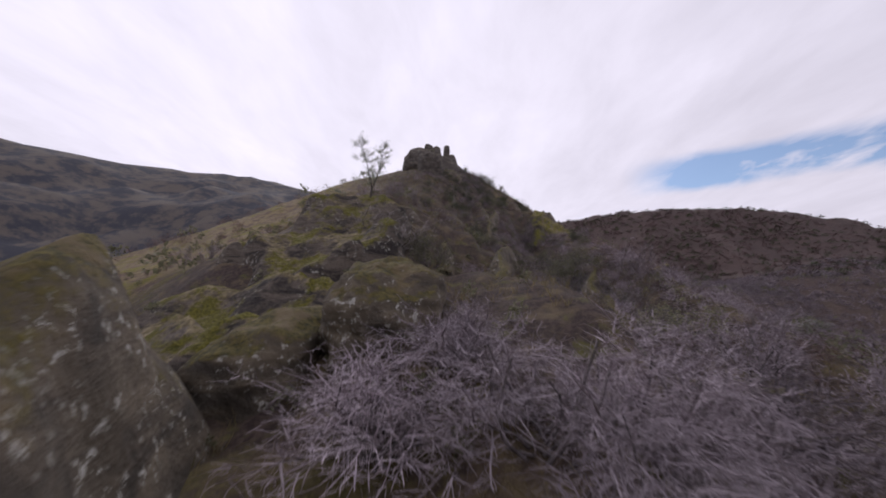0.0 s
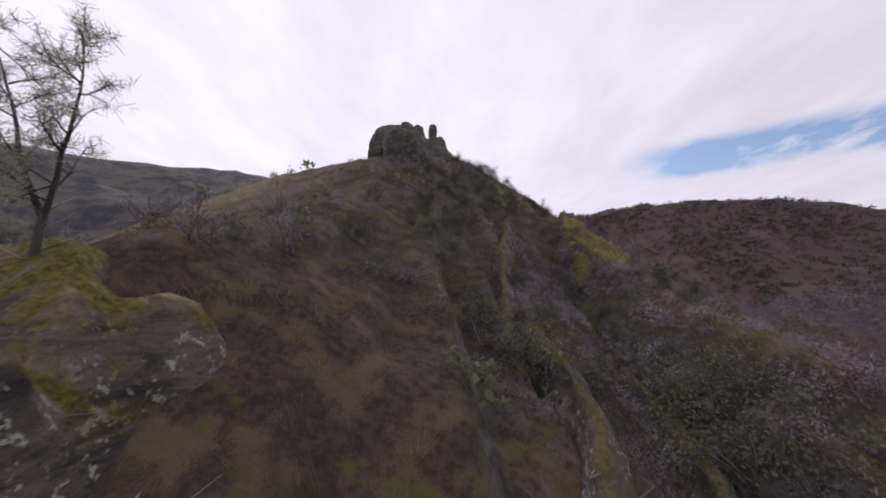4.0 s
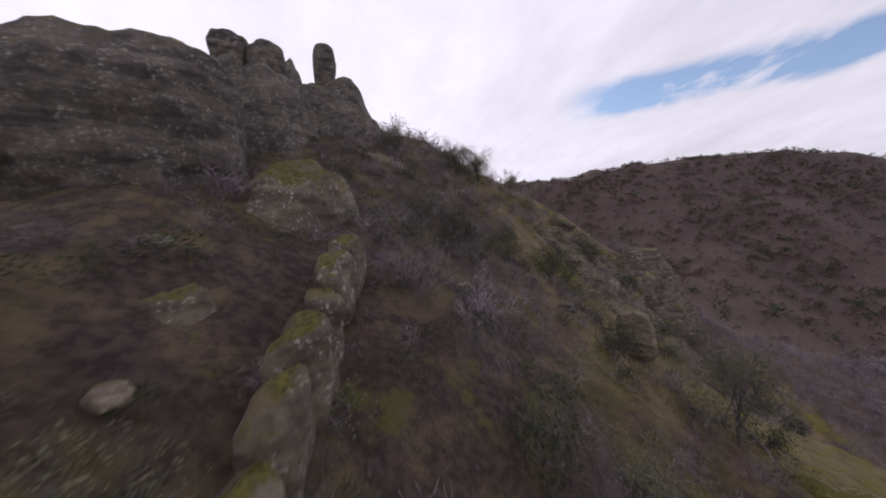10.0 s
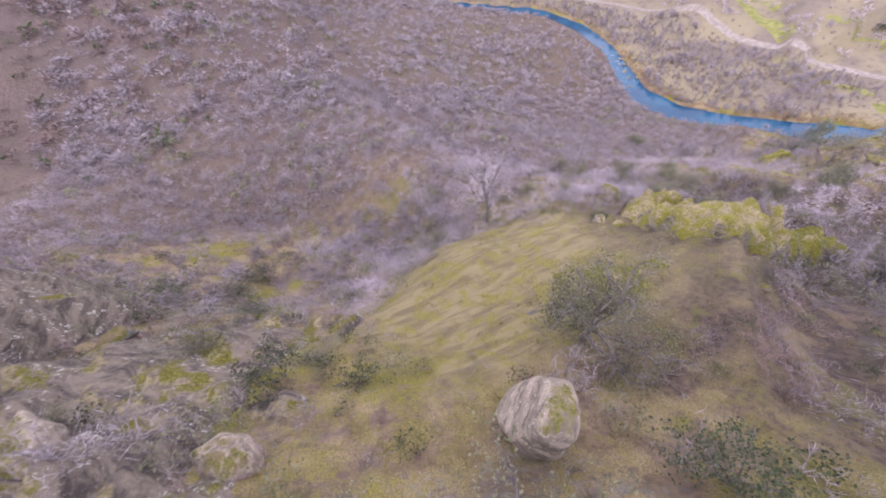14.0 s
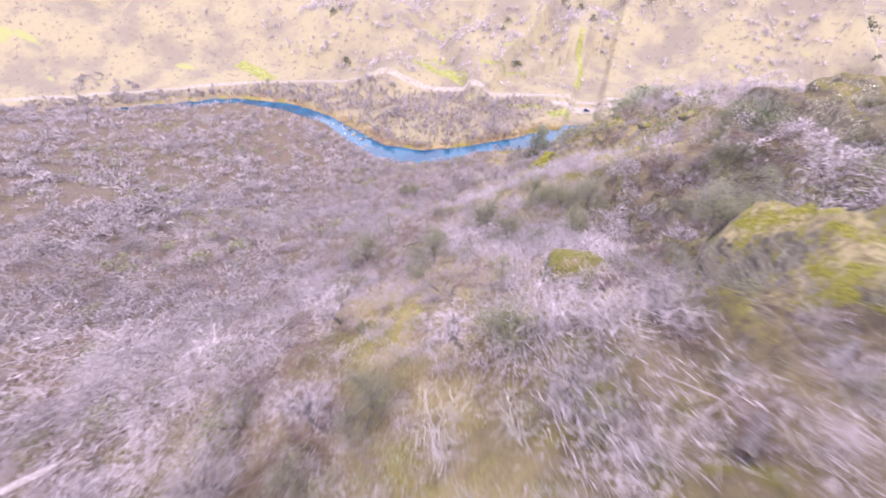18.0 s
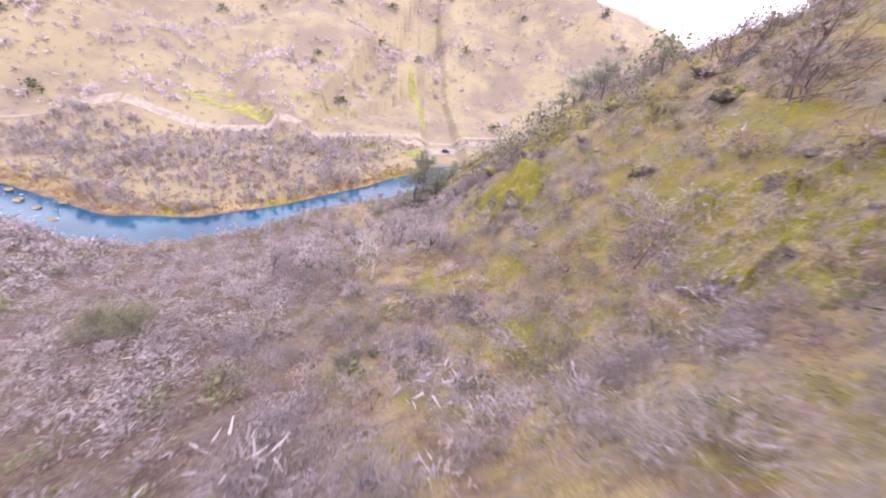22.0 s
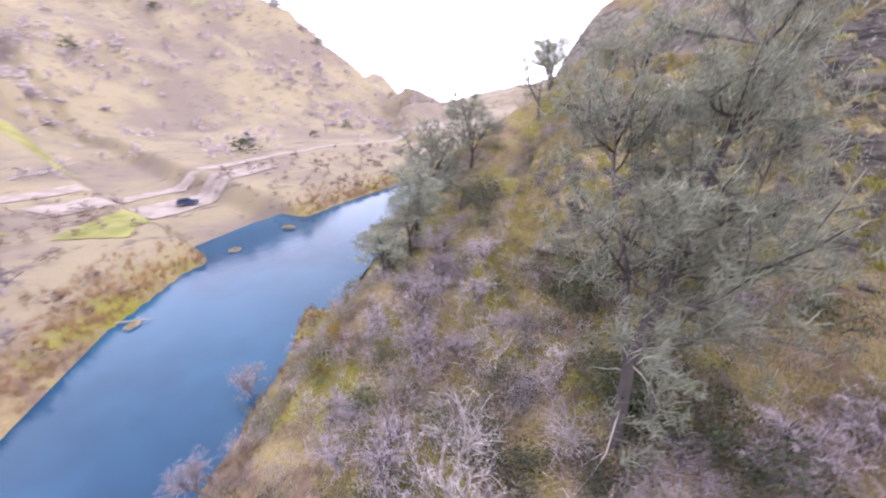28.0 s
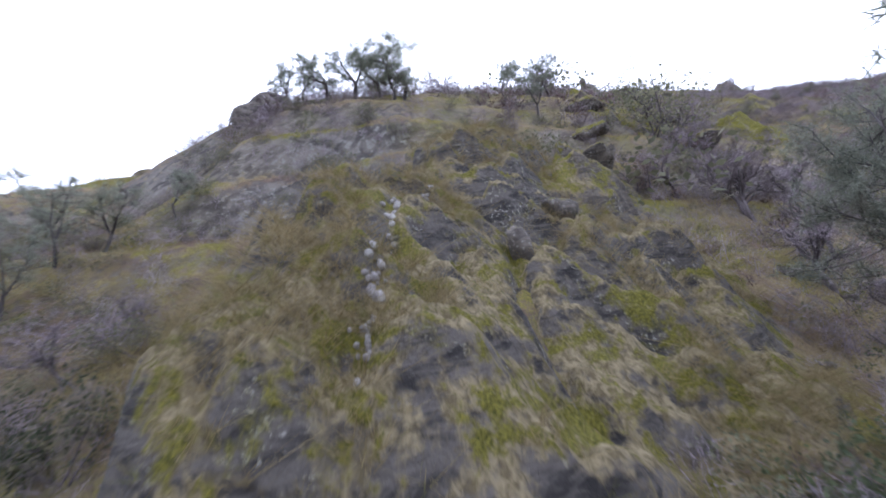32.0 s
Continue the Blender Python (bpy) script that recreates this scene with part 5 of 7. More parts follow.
class Kind:
    """A kind of plant: a few grown forms, each built once and then copied."""

    def __init__(self, name, forms, category, label, group=""):
        self.name, self.forms, self.used, self.category, self.label, self.group = name, forms, [False] * len(forms), category, label, group
        self.roots = [plant(name, f) for f in forms]
        self.k = 0

    def put(self, x, y, size, turn=None, label="", form=None, lean=(0, 0), wide=1.0, z=None, group=None):
        k = self.k % len(self.roots) if form is None else form
        self.k += 1
        m = stand(x, y, size, (self.k * 137.5) % 360 if turn is None else turn, 0.04 * size, lean, wide)
        if z is not None:
            m = Matrix.Translation((0, 0, z - m.translation.z)) @ m
        m = view_fit_matrix(int(view_fit_of(x, y))) @ m
        if self.used[k]:
            ob = copy_thing(self.roots[k], m @ Matrix.Diagonal((*self.roots[k].scale, 1)).inverted())
        else:
            ob, self.used[k] = self.roots[k], True
            ob.matrix_basis = m
        return tagged(ob, label or self.label, self.category, self.group if group is None else group)

    def finish(self):
        """Drop grown forms that stand nowhere."""
        for used, root in zip(self.used, self.roots):
            if not used:
                for o in (*root.children_recursive, root):
                    bpy.data.objects.remove(o)


def bare_forms(seeds, wood, twig, **k):
    rows = []
    for s in seeds:
        w, t, tips, n1 = shrub_skins(s, **k)
        rows.append([("woody_frame", w, wood), ("twig_crown", t, twig)])
    return rows


def leafy_forms(seeds, wood, leaf, **k):
    return [[("woody_frame", s, wood), ("foliage", l, leaf)] for s, l in (leafy_skins(seed, **k) for seed in seeds)]


def tree_forms(seeds, bark, twig, **k):
    return [[("trunk", a, bark), ("branch_frame", b, bark), ("twig_crown", c, twig)] for a, b, c, _ in (tree_skins(s, **k) for s in seeds)]


def leafy_tree_forms(seeds, bark, leaf, size=0.035, each=3, **k):
    rows = []
    for s in seeds:
        a, b, c, tips = tree_skins(s, fine=2, **k)
        rng = np.random.default_rng(s)
        at = np.repeat(tips, each, axis=0) + rng.normal(size=(len(tips) * each, 3)) * 0.045
        rows.append([("trunk", a, bark), ("branch_frame", joined(b, c), bark), ("crown", leaves(rng, at, size), leaf)])
    return rows


def pine_forms(seeds, **k):
    return [[("trunk", a, BARK_PINE), ("branch_frame", b, BARK_PINE), ("crown", c, NEEDLES), ("dead_branch", d, BARK_PALE, "bleached dead lower limbs")] for a, b, c, d in (pine_skins(s, **k) for s in seeds)]


SHRUB = Kind("bare_shrub", bare_forms((11, 12, 13, 14), BARK_GREY, TWIG_LILAC, stems=10, rich=1.2), "shrub", "leafless lilac-grey shrub on the slope", "bare shrubs")
BROWN = Kind("brown_shrub", bare_forms((21, 22), BARK_GREY, TWIG_BROWN, stems=10, rich=1.2, flat=0.7), "shrub", "leafless red-brown shrub on the slope", "brown shrubs")
DEAD = Kind("dead_bush", bare_forms((31, 32, 33), BARK_PALE, TWIG_PALE, stems=9, rich=1.2, flat=0.15, droop=0.3), "bush", "dead bleached bush of tangled branches", "dead bushes")
TANGLE = Kind("tangled_bush", bare_forms((36, 37), BARK_GREY, TWIG_LILAC, stems=18, rich=2.0, flat=0.1, droop=0.25), "bush", "dead grey bush of tangled twigs on the ridge", "tangled bushes")
LEAFY = Kind("evergreen_shrub", leafy_forms((41, 42, 43), BARK_GREY, LEAF_DARK, each=7, size=0.045), "shrub", "dense dark green evergreen shrub", "evergreen shrubs")
CHAMISE = Kind("chamise_shrub", leafy_forms((46, 47, 48), BARK_GREY, LEAF_GREY, stems=9, size=0.04, each=5), "shrub", "grey-green brush on the slope", "grey-green shrubs")
YELLOW = Kind("yellow_shrub", leafy_forms((51,), BARK_GREY, LEAF_YELLOW, each=4, size=0.07), "shrub", "autumn-yellow shrub beside the water", "yellow shrubs")
BARE_TREE = Kind("bare_tree", tree_forms((61, 62, 63), BARK_GREY, TWIG_LILAC, limbs=9, fine=9), "tree", "leafless grey tree with a fine twiggy crown", "bare trees")
PALE_TREE = Kind("pale_tree", tree_forms((66, 67), BARK_PALE, TWIG_PALE, limbs=7, spread=0.95, fine=2), "tree", "leafless tree with pale crooked limbs", "pale bare trees")
OAK = Kind("oak_tree", leafy_tree_forms((71, 72, 73), BARK_GREY, LEAF_GREY, 0.0145, 19, limbs=11, trunk=0.34), "tree", "grey-green live oak on the slope", "oaks")
PINE = Kind("grey_pine", pine_forms((81, 82, 83)), "tree", "tall grey pine with a loose forked crown", "pines")
THIN_PINE = Kind("thin_pine", pine_forms((86, 87, 88), limbs=30, tufts=11, fork_at=0.3, lean=(0.16, 0.05, 1), reach=0.24, tops=2), "tree", "thin leaning pine with sparse needles", "thin pines")


def log(name, p, q, radius, material, label, stubs=5, seed=0):
    """A fallen trunk with broken branch stubs."""
    rng = np.random.default_rng(seed)
    p, q = np.array(p, float), np.array(q, float)
    nodes, rad = grow(rng, p[None], (q - p)[None], np.linalg.norm(q - p), radius, 8, 0.04, 0.0, 0.45)
    b, w, _ = fork(rng, nodes, rad, stubs, 0.15, 1.3, 0.3)
    n1, r1 = grow(rng, b, w, rng.uniform(0.5, 1.6, len(b)), radius * 0.28, 4, 0.25, 0.0, 0.3)
    root = empty(name, Matrix())
    part("trunk", mesh_of("trunk", *tubes(nodes, rad, 9), material, True), None, root)
    for k in range(len(n1)):
        part("branch", mesh_of("branch", *tubes(n1[k:k + 1], r1[k:k + 1], 5), material, True), None, root)
    return tagged(settle(root, p[0], p[1]), label, "log")


def on(x, y, h=0.0):
    return (x, y, ground_z(x, y) + h)


# the ridge
for x, y, s, w in ((0.6, 5.6, 1.25, 1.5), (2.3, 5.3, 1.2, 1.6), (1.5, 6.6, 1.0, 1.6), (3.7, 5.7, 1.3, 1.4), (5.3, 6.3, 1.7, 1.2), (3.0, 4.2, 1.0, 1.4)):
    TANGLE.put(x, y, s, wide=w, label="tangled grey dead bush across the ridge crest")
log("fallen_log", on(2.8, 5.6, 0.15), on(6.4, 3.6, 0.2), 0.14, BARK_GREY, "grey fallen trunk under a dead bush", 4, 1)
CHAMISE.put(0.5, 14.2, 1.25, label="small grey-green bush clinging beside the outcrop")
CHAMISE.put(0.1, 15.4, 1.1)
DEAD.put(-0.9, 15.6, 1.7, label="bleached dead bush at the foot of the outcrop", z=1.3, wide=1.4)
DEAD.put(-2.0, 16.0, 1.5, label="bleached dead bush at the foot of the outcrop", z=2.0, wide=1.4)
THIN_PINE.put(-2.75, 18.4, 3.05, turn=20, label="small wind-bent pine on the mossy ledge", z=3.9, wide=1.0)
THIN_PINE.put(-4.4, 19.6, 1.5, label="small sparse pine behind the ledge", z=3.7)
for x, y, s in ((-1.8, 19.8, 0.9), (-0.9, 20.8, 0.9), (-3.6, 21.2, 1.1), (-2.4, 23.5, 1.0), (-5.2, 20.6, 1.0)):
    SHRUB.put(x, y, s)
LEAFY.put(-6.9, 21.5, 1.3)
for x, y, s in ((-2.2, 48.6, 1.2), (-2.0, 60.2, 1.6), (-3.3, 59.0, 1.5), (2.6, 62.4, 1.9), (1.0, 61.4, 1.3), (5.4, 63.2, 1.6), (-3.6, 52.0, 1.0)):
    DEAD.put(x, y, s, label="bleached dead branches spread over the slope")
for x, y, s in ((-2.4, 63.4, 1.7), (-1.4, 62.4, 1.4), (2.4, 66.3, 1.6), (-4.2, 51.6, 1.3), (1.6, 48.2, 1.2), (3.2, 53.6, 1.4), (1.0, 60.6, 1.4), (3.2, 59.8, 1.5), (6.3, 70.2, 1.8), (7.4, 66.8, 1.6), (4.6, 81.4, 1.7), (6.3, 81.9, 1.6), (5.2, 79.6, 1.4), (9.4, 84.6, 1.8), (13.3, 87.6, 1.5), (12.2, 85.1, 1.5), (17.9, 76.4, 1.7), (11.9, 77.4, 1.6), (-3.2, 35.2, 1.3), (-3.9, 43.0, 1.2), (33.7, 88.4, 2.0), (31.6, 90.0, 1.5)):
    LEAFY.put(x, y, s)
for x, y, s in ((12.9, 52.4, 3.4), (15.4, 57.0, 3.6), (18.4, 62.0, 3.0)):
    BARE_TREE.put(x, y, s, label="small leafless tree on the flank of the ridge")
OAK.put(10.6, 97.0, 3.4, wide=1.2, label="bushy oak on the skyline of the ridge")
OAK.put(8.3, 95.0, 3.0, wide=1.2, label="bushy oak on the skyline of the ridge")
OAK.put(14.2, 98.5, 2.6, label="bushy oak on the skyline of the ridge")
OAK.put(-4.4, 62.4, 1.4, label="lone small oak above the cliff", z=24.3)
# east of the knob, and down the slope
BARE_TREE.put(38.0, 66.6, 14.0, turn=20, lean=(0, 6), form=0, label="tall pale leafless tree at the edge of the brush", wide=0.8)
OAK.put(16.8, 76.2, 4.6, wide=1.0, label="grey-green tree growing over the smooth slab")
for x, y, s in ((21.5, 30.5, 6.0), (25.5, 37.0, 5.2), (36.0, 18.0, 5.0), (40.6, 13.0, 4.6), (45.2, -20.6, 7.0), (52.4, -4.4, 3.4), (61.0, 28.4, 5.2), (44.2, 24.0, 5.5), (94.0, -54.0, 6.5), (40.5, 30.0, 4.0), (33.5, 26.0, 4.2), (46.2, 36.8, 4.4), (16.0, -4.0, 5.0), (19.0, 12.0, 5.0)):
    OAK.put(x, y, s)
log("fallen_tree", on(29.8, 56.2, 0.3), on(22.0, 44.0, 1.0), 0.22, BARK_GREY, "fallen grey tree lying down the slope", 8, 2)
log("fallen_log", on(53.0, 28.6, 0.25), on(46.6, 31.0, 0.25), 0.24, BARK_GREY, "weathered fallen trunk with broken limbs", 7, 3)
log("fallen_log", on(57.6, 23.2, 0.2), on(47.6, 22.6, 0.3), 0.17, BARK_GREY, "long fallen trunk with bleached limbs", 9, 4)
log("burnt_log", on(15.0, 93.4, 0.15), on(16.4, 90.2, 0.15), 0.17, BARK_BURNT, "charred log lying among the rocks", 2, 5)
log("river_log", (83.0, -143.4, WATER + 0.5), (91.0, -138.4, WATER + 0.9), 0.22, BARK_PALE, "bleached driftwood log on the river shore", 4, 6)
log("drift_branch", (67.5, -182.6, WATER + 0.15), (64.5, -179.5, WATER + 0.6), 0.10, BARK_PALE, "pale drift branch caught near the far bank", 4, 7)
log("dead_snag", (59.9, 22.9, -37.9), (65.5, 17.2, -26.2), 0.11, BARK_GREY, "tall slender dead tree leaning over the brush", 12, 8)
PALE_TREE.put(67.6, -58.6, 7.6, form=1, wide=1.25, label="broad leafless tree with pale crooked limbs")
PALE_TREE.put(65.6, -138.6, 7.0, label="leafless riverside tree with pale crooked limbs", wide=1.1)
PALE_TREE.put(73.4, -141.0, 6.0)
PALE_TREE.put(78.4, -126.6, 5.0)
for x, y, s in ((88.6, -171.0, 8.5), (85.0, -168.2, 7.5), (82.0, -170.6, 7.0)):
    PALE_TREE.put(x, y, s, label="white-limbed leafless tree on the far bank", wide=1.1)
for x, y, s in ((64.2, -73.6, 6.2), (60.6, -63.4, 5.2), (61.8, -66.2, 4.6), (67.0, -80.0, 5.0), (72.0, -76.0, 5.5), (58.6, -84.0, 5.0), (76.0, -64.0, 6.0), (84.0, -70.0, 6.5), (70.5, -92.0, 5.0), (79.0, -100.0, 6.0), (62.0, -105.0, 4.0), (84.0, -148.6, 4.6), (78.6, -151.0, 4.2), (70.6, -152.6, 3.6), (64.0, -159.6, 3.8), (58.0, -152.0, 4.2), (55.2, -148.6, 4.6), (57.6, -147.2, 4.0), (53.0, -149.0, 3.8),
                (48.0, -108.4, 6.5), (51.6, -111.0, 5.5), (33.8, -144.4, 2.4), (45.0, -102.0, 5.5), (55.4, -101.6, 5.0), (92.0, -118.0, 5.6), (98.0, -104.0, 6.0)):
    BARE_TREE.put(x, y, s, wide=1.15)
BIG_PINE = Kind("grey_pine", pine_forms((84,), limbs=66, tufts=24, needle=0.024, reach=0.30), "tree", "big grey pine with a forked trunk above the river")
BIG_PINE.put(59.0, -133.4, 20.0, turn=40, wide=0.95)
PINE.put(53.6, -121.6, 13.0, form=2)
PINE.put(44.0, -158.0, 9.5, form=2, wide=1.3)
PINE.put(38.0, -161.0, 9.0, form=0, wide=1.2)
PINE.put(30.0, -166.0, 9.0, form=1)
for k, (x, y, s) in enumerate(((8.2, -127.0, 6.5), (10.4, -125.6, 5.5), (13.4, -124.0, 7.0), (16.2, -121.8, 8.5), (18.4, -119.6, 9.0), (20.6, -117.8, 8.0), (22.6, -121.0, 7.0), (5.0, -158.6, 7.5), (12.0, -156.0, 8.0), (17.0, -154.0, 9.0), (23.8, -152.6, 8.0), (20.0, -145.0, 5.0), (27.0, -92.0, 8.5), (31.5, -106.6, 7.0), (24.0, -100.0, 7.5), (22.0, -84.0, 7.0), (12.0, -148.0, 6.0))):
    THIN_PINE.put(x, y, s, lean=(0, -6 if k < 7 else 0), wide=1.8 if k < 7 else 1.4)
for x, y, s in ((52.2, -138.0, 3.6), (50.8, -136.6, 3.0), (56.6, -132.6, 3.6), (58.0, -131.2, 3.2), (60.4, -128.0, 3.2), (62.0, -133.6, 2.6), (41.0, -152.0, 2.6), (43.0, -149.4, 2.2), (36.6, -146.6, 2.4), (34.4, -148.4, 2.6), (47.0, -160.0, 2.4), (66.0, -142.0, 2.0), (63.0, -148.0, 2.2), (70.0, -122.0, 2.6), (52.4, -60.4, 1.6), (31.6, -66.4, 2.2), (48.6, -88.0, 2.0)):
    LEAFY.put(x, y, s, label="rounded dark green shrub above the river")
for x, y, s in ((51.0, -141.4, 2.2), (54.2, -142.4, 2.0), (55.4, -143.2, 1.6), (58.0, -138.3, 2.4), (59.4, -139.2, 2.0), (60.8, -143.2, 1.8), (62.0, -142.4, 1.4), (51.6, -115.4, 3.2), (52.3, -60.2, 2.2), (50.8, -62.0, 1.6), (64.8, -124.0, 1.8), (40.6, -52.0, 2.6), (38.5, -55.0, 2.0), (58.0, -8.0, 1.8), (56.4, -2.0, 1.6), (60.4, -12.0, 2.0), (54.2, -46.0, 2.2)):
    DEAD.put(x, y, s, label="bleached dead branches lying on the slope")
for x, y, s in ((58.6, -155.2, 1.6), (60.0, -157.6, 1.3), (56.4, -157.6, 1.4), (61.4, -153.8, 1.2), (133.0, -134.5, 2.6), (129.0, -134.2, 2.2), (137.0, -134.0, 1.8)):
    YELLOW.put(x, y, s)


# soft shrubs and small trees beside the flight lane
for x, y, s in ((65.8, -69.9, 6.0), (71.0, -76.3, 6.5), (61.5, -75.6, 4.6), (77.6, -75.5, 6.0), (71.4, -61.3, 5.0), (68.3, -52.3, 3.2), (78.3, -70.1, 6.0), (65.4, -26.8, 2.6), (43.4, 57.0, 3.0), (46.8, 60.6, 3.2), (33.9, 54.5, 2.2), (38.4, 51.3, 3.0), (47.7, 49.8, 3.6)):
    BARE_TREE.put(x, y, s, wide=1.35, label="round leafless lilac-grey tree beside the slope")
for x, y, s in ((41.3, 55.6, 2.6), (36.0, 50.9, 2.8), (38.8, 16.0, 4.2), (32.8, 16.1, 4.4), (98.7, -56.1, 6.0), (28.8, 77.0, 2.0)):
    OAK.put(x, y, s, wide=1.25, label="soft grey-green oak scrub on the slope")
for x, y, s in ((56.1, -25.1, 1.8), (56.7, -28.8, 1.8), (61.3, -27.6, 1.6), (57.7, -48.9, 1.6), (42.3, -61.7, 2.4), (37.6, 56.5, 1.7), (35.0, 56.0, 1.5)):
    DEAD.put(x, y, s, wide=1.3, label="bleached dead branches spread over the slope")
for x, y, s in ((68.8, -130.6, 4.6), (65.2, -133.0, 5.0), (71.5, -131.0, 4.0)):
    PALE_TREE.put(x, y, s, wide=1.3, label="broad leafless riverside tree with pale crooked limbs")
for x, y, s in ((66.8, -128.6, 3.6), (70.2, -133.6, 4.2), (53.5, -120.6, 3.4), (76.0, -142.4, 3.6), (65.9, -143.7, 4.2), (73.0, -127.6, 3.2), (63.4, -130.0, 3.6)):
    BARE_TREE.put(x, y, s, wide=1.35, label="round leafless lilac-grey tree above the river")
# the thicket between the dome and the river
for x, y, s in ((52.3, -148.5, 3.4), (54.3, -150.4, 3.0), (53.5, -147.7, 3.2), (55.6, -147.8, 2.6), (56.8, -144.0, 2.4), (46.4, -152.6, 3.6), (53.6, -143.7, 3.6), (51.1, -145.2, 3.2), (58.1, -146.9, 3.0), (63.0, -144.0, 2.6), (66.0, -146.5, 3.0), (64.8, -148.9, 3.2), (58.5, -128.1, 3.4), (56.9, -125.2, 3.2), (60.3, -130.7, 2.2), (51.1, -116.1, 5.0), (47.6, -108.0, 6.0), (43.5, -108.4, 5.0), (51.7, -104.2, 6.0), (40.7, -148.2, 2.2), (33.7, -146.6, 2.4)):
    BARE_TREE.put(x, y, s, wide=1.3, label="round leafless lilac-grey thicket tree near the river")
for x, y, s in ((51.2, -138.3, 2.8), (56.1, -133.7, 2.8), (58.2, -132.9, 2.4), (57.9, -139.7, 2.2), (56.7, -134.3, 2.4), (62.7, -137.9, 2.4), (52.4, -126.8, 2.2), (51.5, -132.4, 2.0), (39.1, -152.0, 3.0), (37.9, -155.1, 3.4), (61.8, -141.2, 2.8)):
    LEAFY.put(x, y, s, wide=1.25, label="rounded dark green shrub above the river")
for x, y, s in ((51.6, -140.6, 1.8), (55.6, -141.3, 2.2), (57.0, -137.6, 2.0), (59.9, -134.8, 2.2), (58.8, -135.9, 1.8), (60.8, -140.0, 1.8), (55.5, -137.2, 2.0), (54.4, -132.9, 1.8), (43.1, -128.6, 1.3)):
    DEAD.put(x, y, s, wide=1.3, label="bleached dead branches lying on the slope")
for x, y, s in ((45.7, -157.4, 7.5), (49.3, -158.1, 7.0), (32.0, -163.8, 9.0), (46.0, -161.6, 6.5), (31.2, -158.6, 7.5), (24.0, -163.0, 8.0)):
    PINE.put(x, y, s, wide=1.5, label="soft grey-green pine above the river bend")
for x, y, s in ((20.5, -141.2, 5.0), (19.9, -147.2, 6.0), (22.5, -149.0, 5.5)):
    THIN_PINE.put(x, y, s)


# individual shrubs along the flight lane
def scatter(kind, count, seed, xs, ys, sizes, keep=None):
    rng = random.Random(seed)
    done = tries = 0
    while done < count and tries < count * 30:
        tries += 1
        y = rng.uniform(*ys)
        x = rng.uniform(*xs(y)) if callable(xs) else rng.uniform(*xs)
        s = rng.uniform(*sizes)
        if keep and not keep(x, y, rng):
            continue
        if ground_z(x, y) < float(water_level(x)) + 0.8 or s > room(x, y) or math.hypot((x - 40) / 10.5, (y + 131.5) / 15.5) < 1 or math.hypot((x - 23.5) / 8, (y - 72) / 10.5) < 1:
            continue
        kind.put(x, y, s, wide=rng.uniform(0.9, 1.3))
        done += 1


flank = lambda y: (float(np.interp(y, [5, 50, 100], [2.5, -3, 0])), float(np.interp(y, [5, 50, 100], [26, 22, 36])))
slope = lambda y: (float(np.interp(y, [-120, -60, 0, 40, 80], [28, 30, 22, 24, 30])), float(np.interp(y, [-120, -60, 0, 40, 80], [70, 72, 70, 66, 60])))
scatter(SHRUB, 60, 1, flank, (6, 100), (0.7, 1.9))
scatter(BROWN, 40, 2, flank, (6, 100), (0.6, 1.5))
scatter(CHAMISE, 50, 3, flank, (8, 100), (0.8, 1.9))
scatter(LEAFY, 40, 4, flank, (30, 100), (0.8, 1.8))
scatter(SHRUB, 90, 5, slope, (-110, 80), (1.0, 2.8))
scatter(CHAMISE, 45, 6, slope, (-110, 80), (1.0, 2.4))
scatter(BROWN, 35, 7, slope, (-110, 80), (0.8, 1.8))
scatter(LEAFY, 26, 8, slope, (-110, 80), (0.7, 1.6))
scatter(SHRUB, 50, 9, lambda y: (30, 66), (-158, -110), (0.9, 2.4))
scatter(BROWN, 25, 10, lambda y: (40, 80), (-158, -110), (0.9, 2.0))
scatter(CHAMISE, 35, 11, lambda y: (25, 76), (-160, -100), (1.0, 2.4))
scatter(CHAMISE, 40, 12, lambda y: (5, 34), (-150, -60), (1.2, 2.6))
scatter(SHRUB, 30, 13, lambda y: (-14, 2), (16, 90), (0.5, 1.0))
for kind in (SHRUB, BROWN, DEAD, TANGLE, LEAFY, CHAMISE, YELLOW, BARE_TREE, PALE_TREE, OAK, PINE, THIN_PINE):
    kind.finish()

# ---- the parked car ---------------------------------------------------------
def paint(name, colour, rough, metal=0.0):
    g = Mat(name, rough, "object")
    g.b.inputs["Metallic"].default_value = metal
    return g.done(g.mix(g.step(g.noise(3.0, 3), 0.3, 0.7), colour, tuple(0.85 * c for c in colour)))


CAR_PAINT, CAR_GLASS, RUBBER, STEEL, LAMP_RED = paint("dark_blue_paint", (0.02, 0.03, 0.07), 0.25), paint("car_glass", (0.01, 0.012, 0.015), 0.08), paint("tyre_rubber", (0.015, 0.015, 0.016), 0.9), paint("wheel_steel", (0.4, 0.4, 0.42), 0.35, 0.8), paint("lamp_red", (0.3, 0.02, 0.02), 0.3)


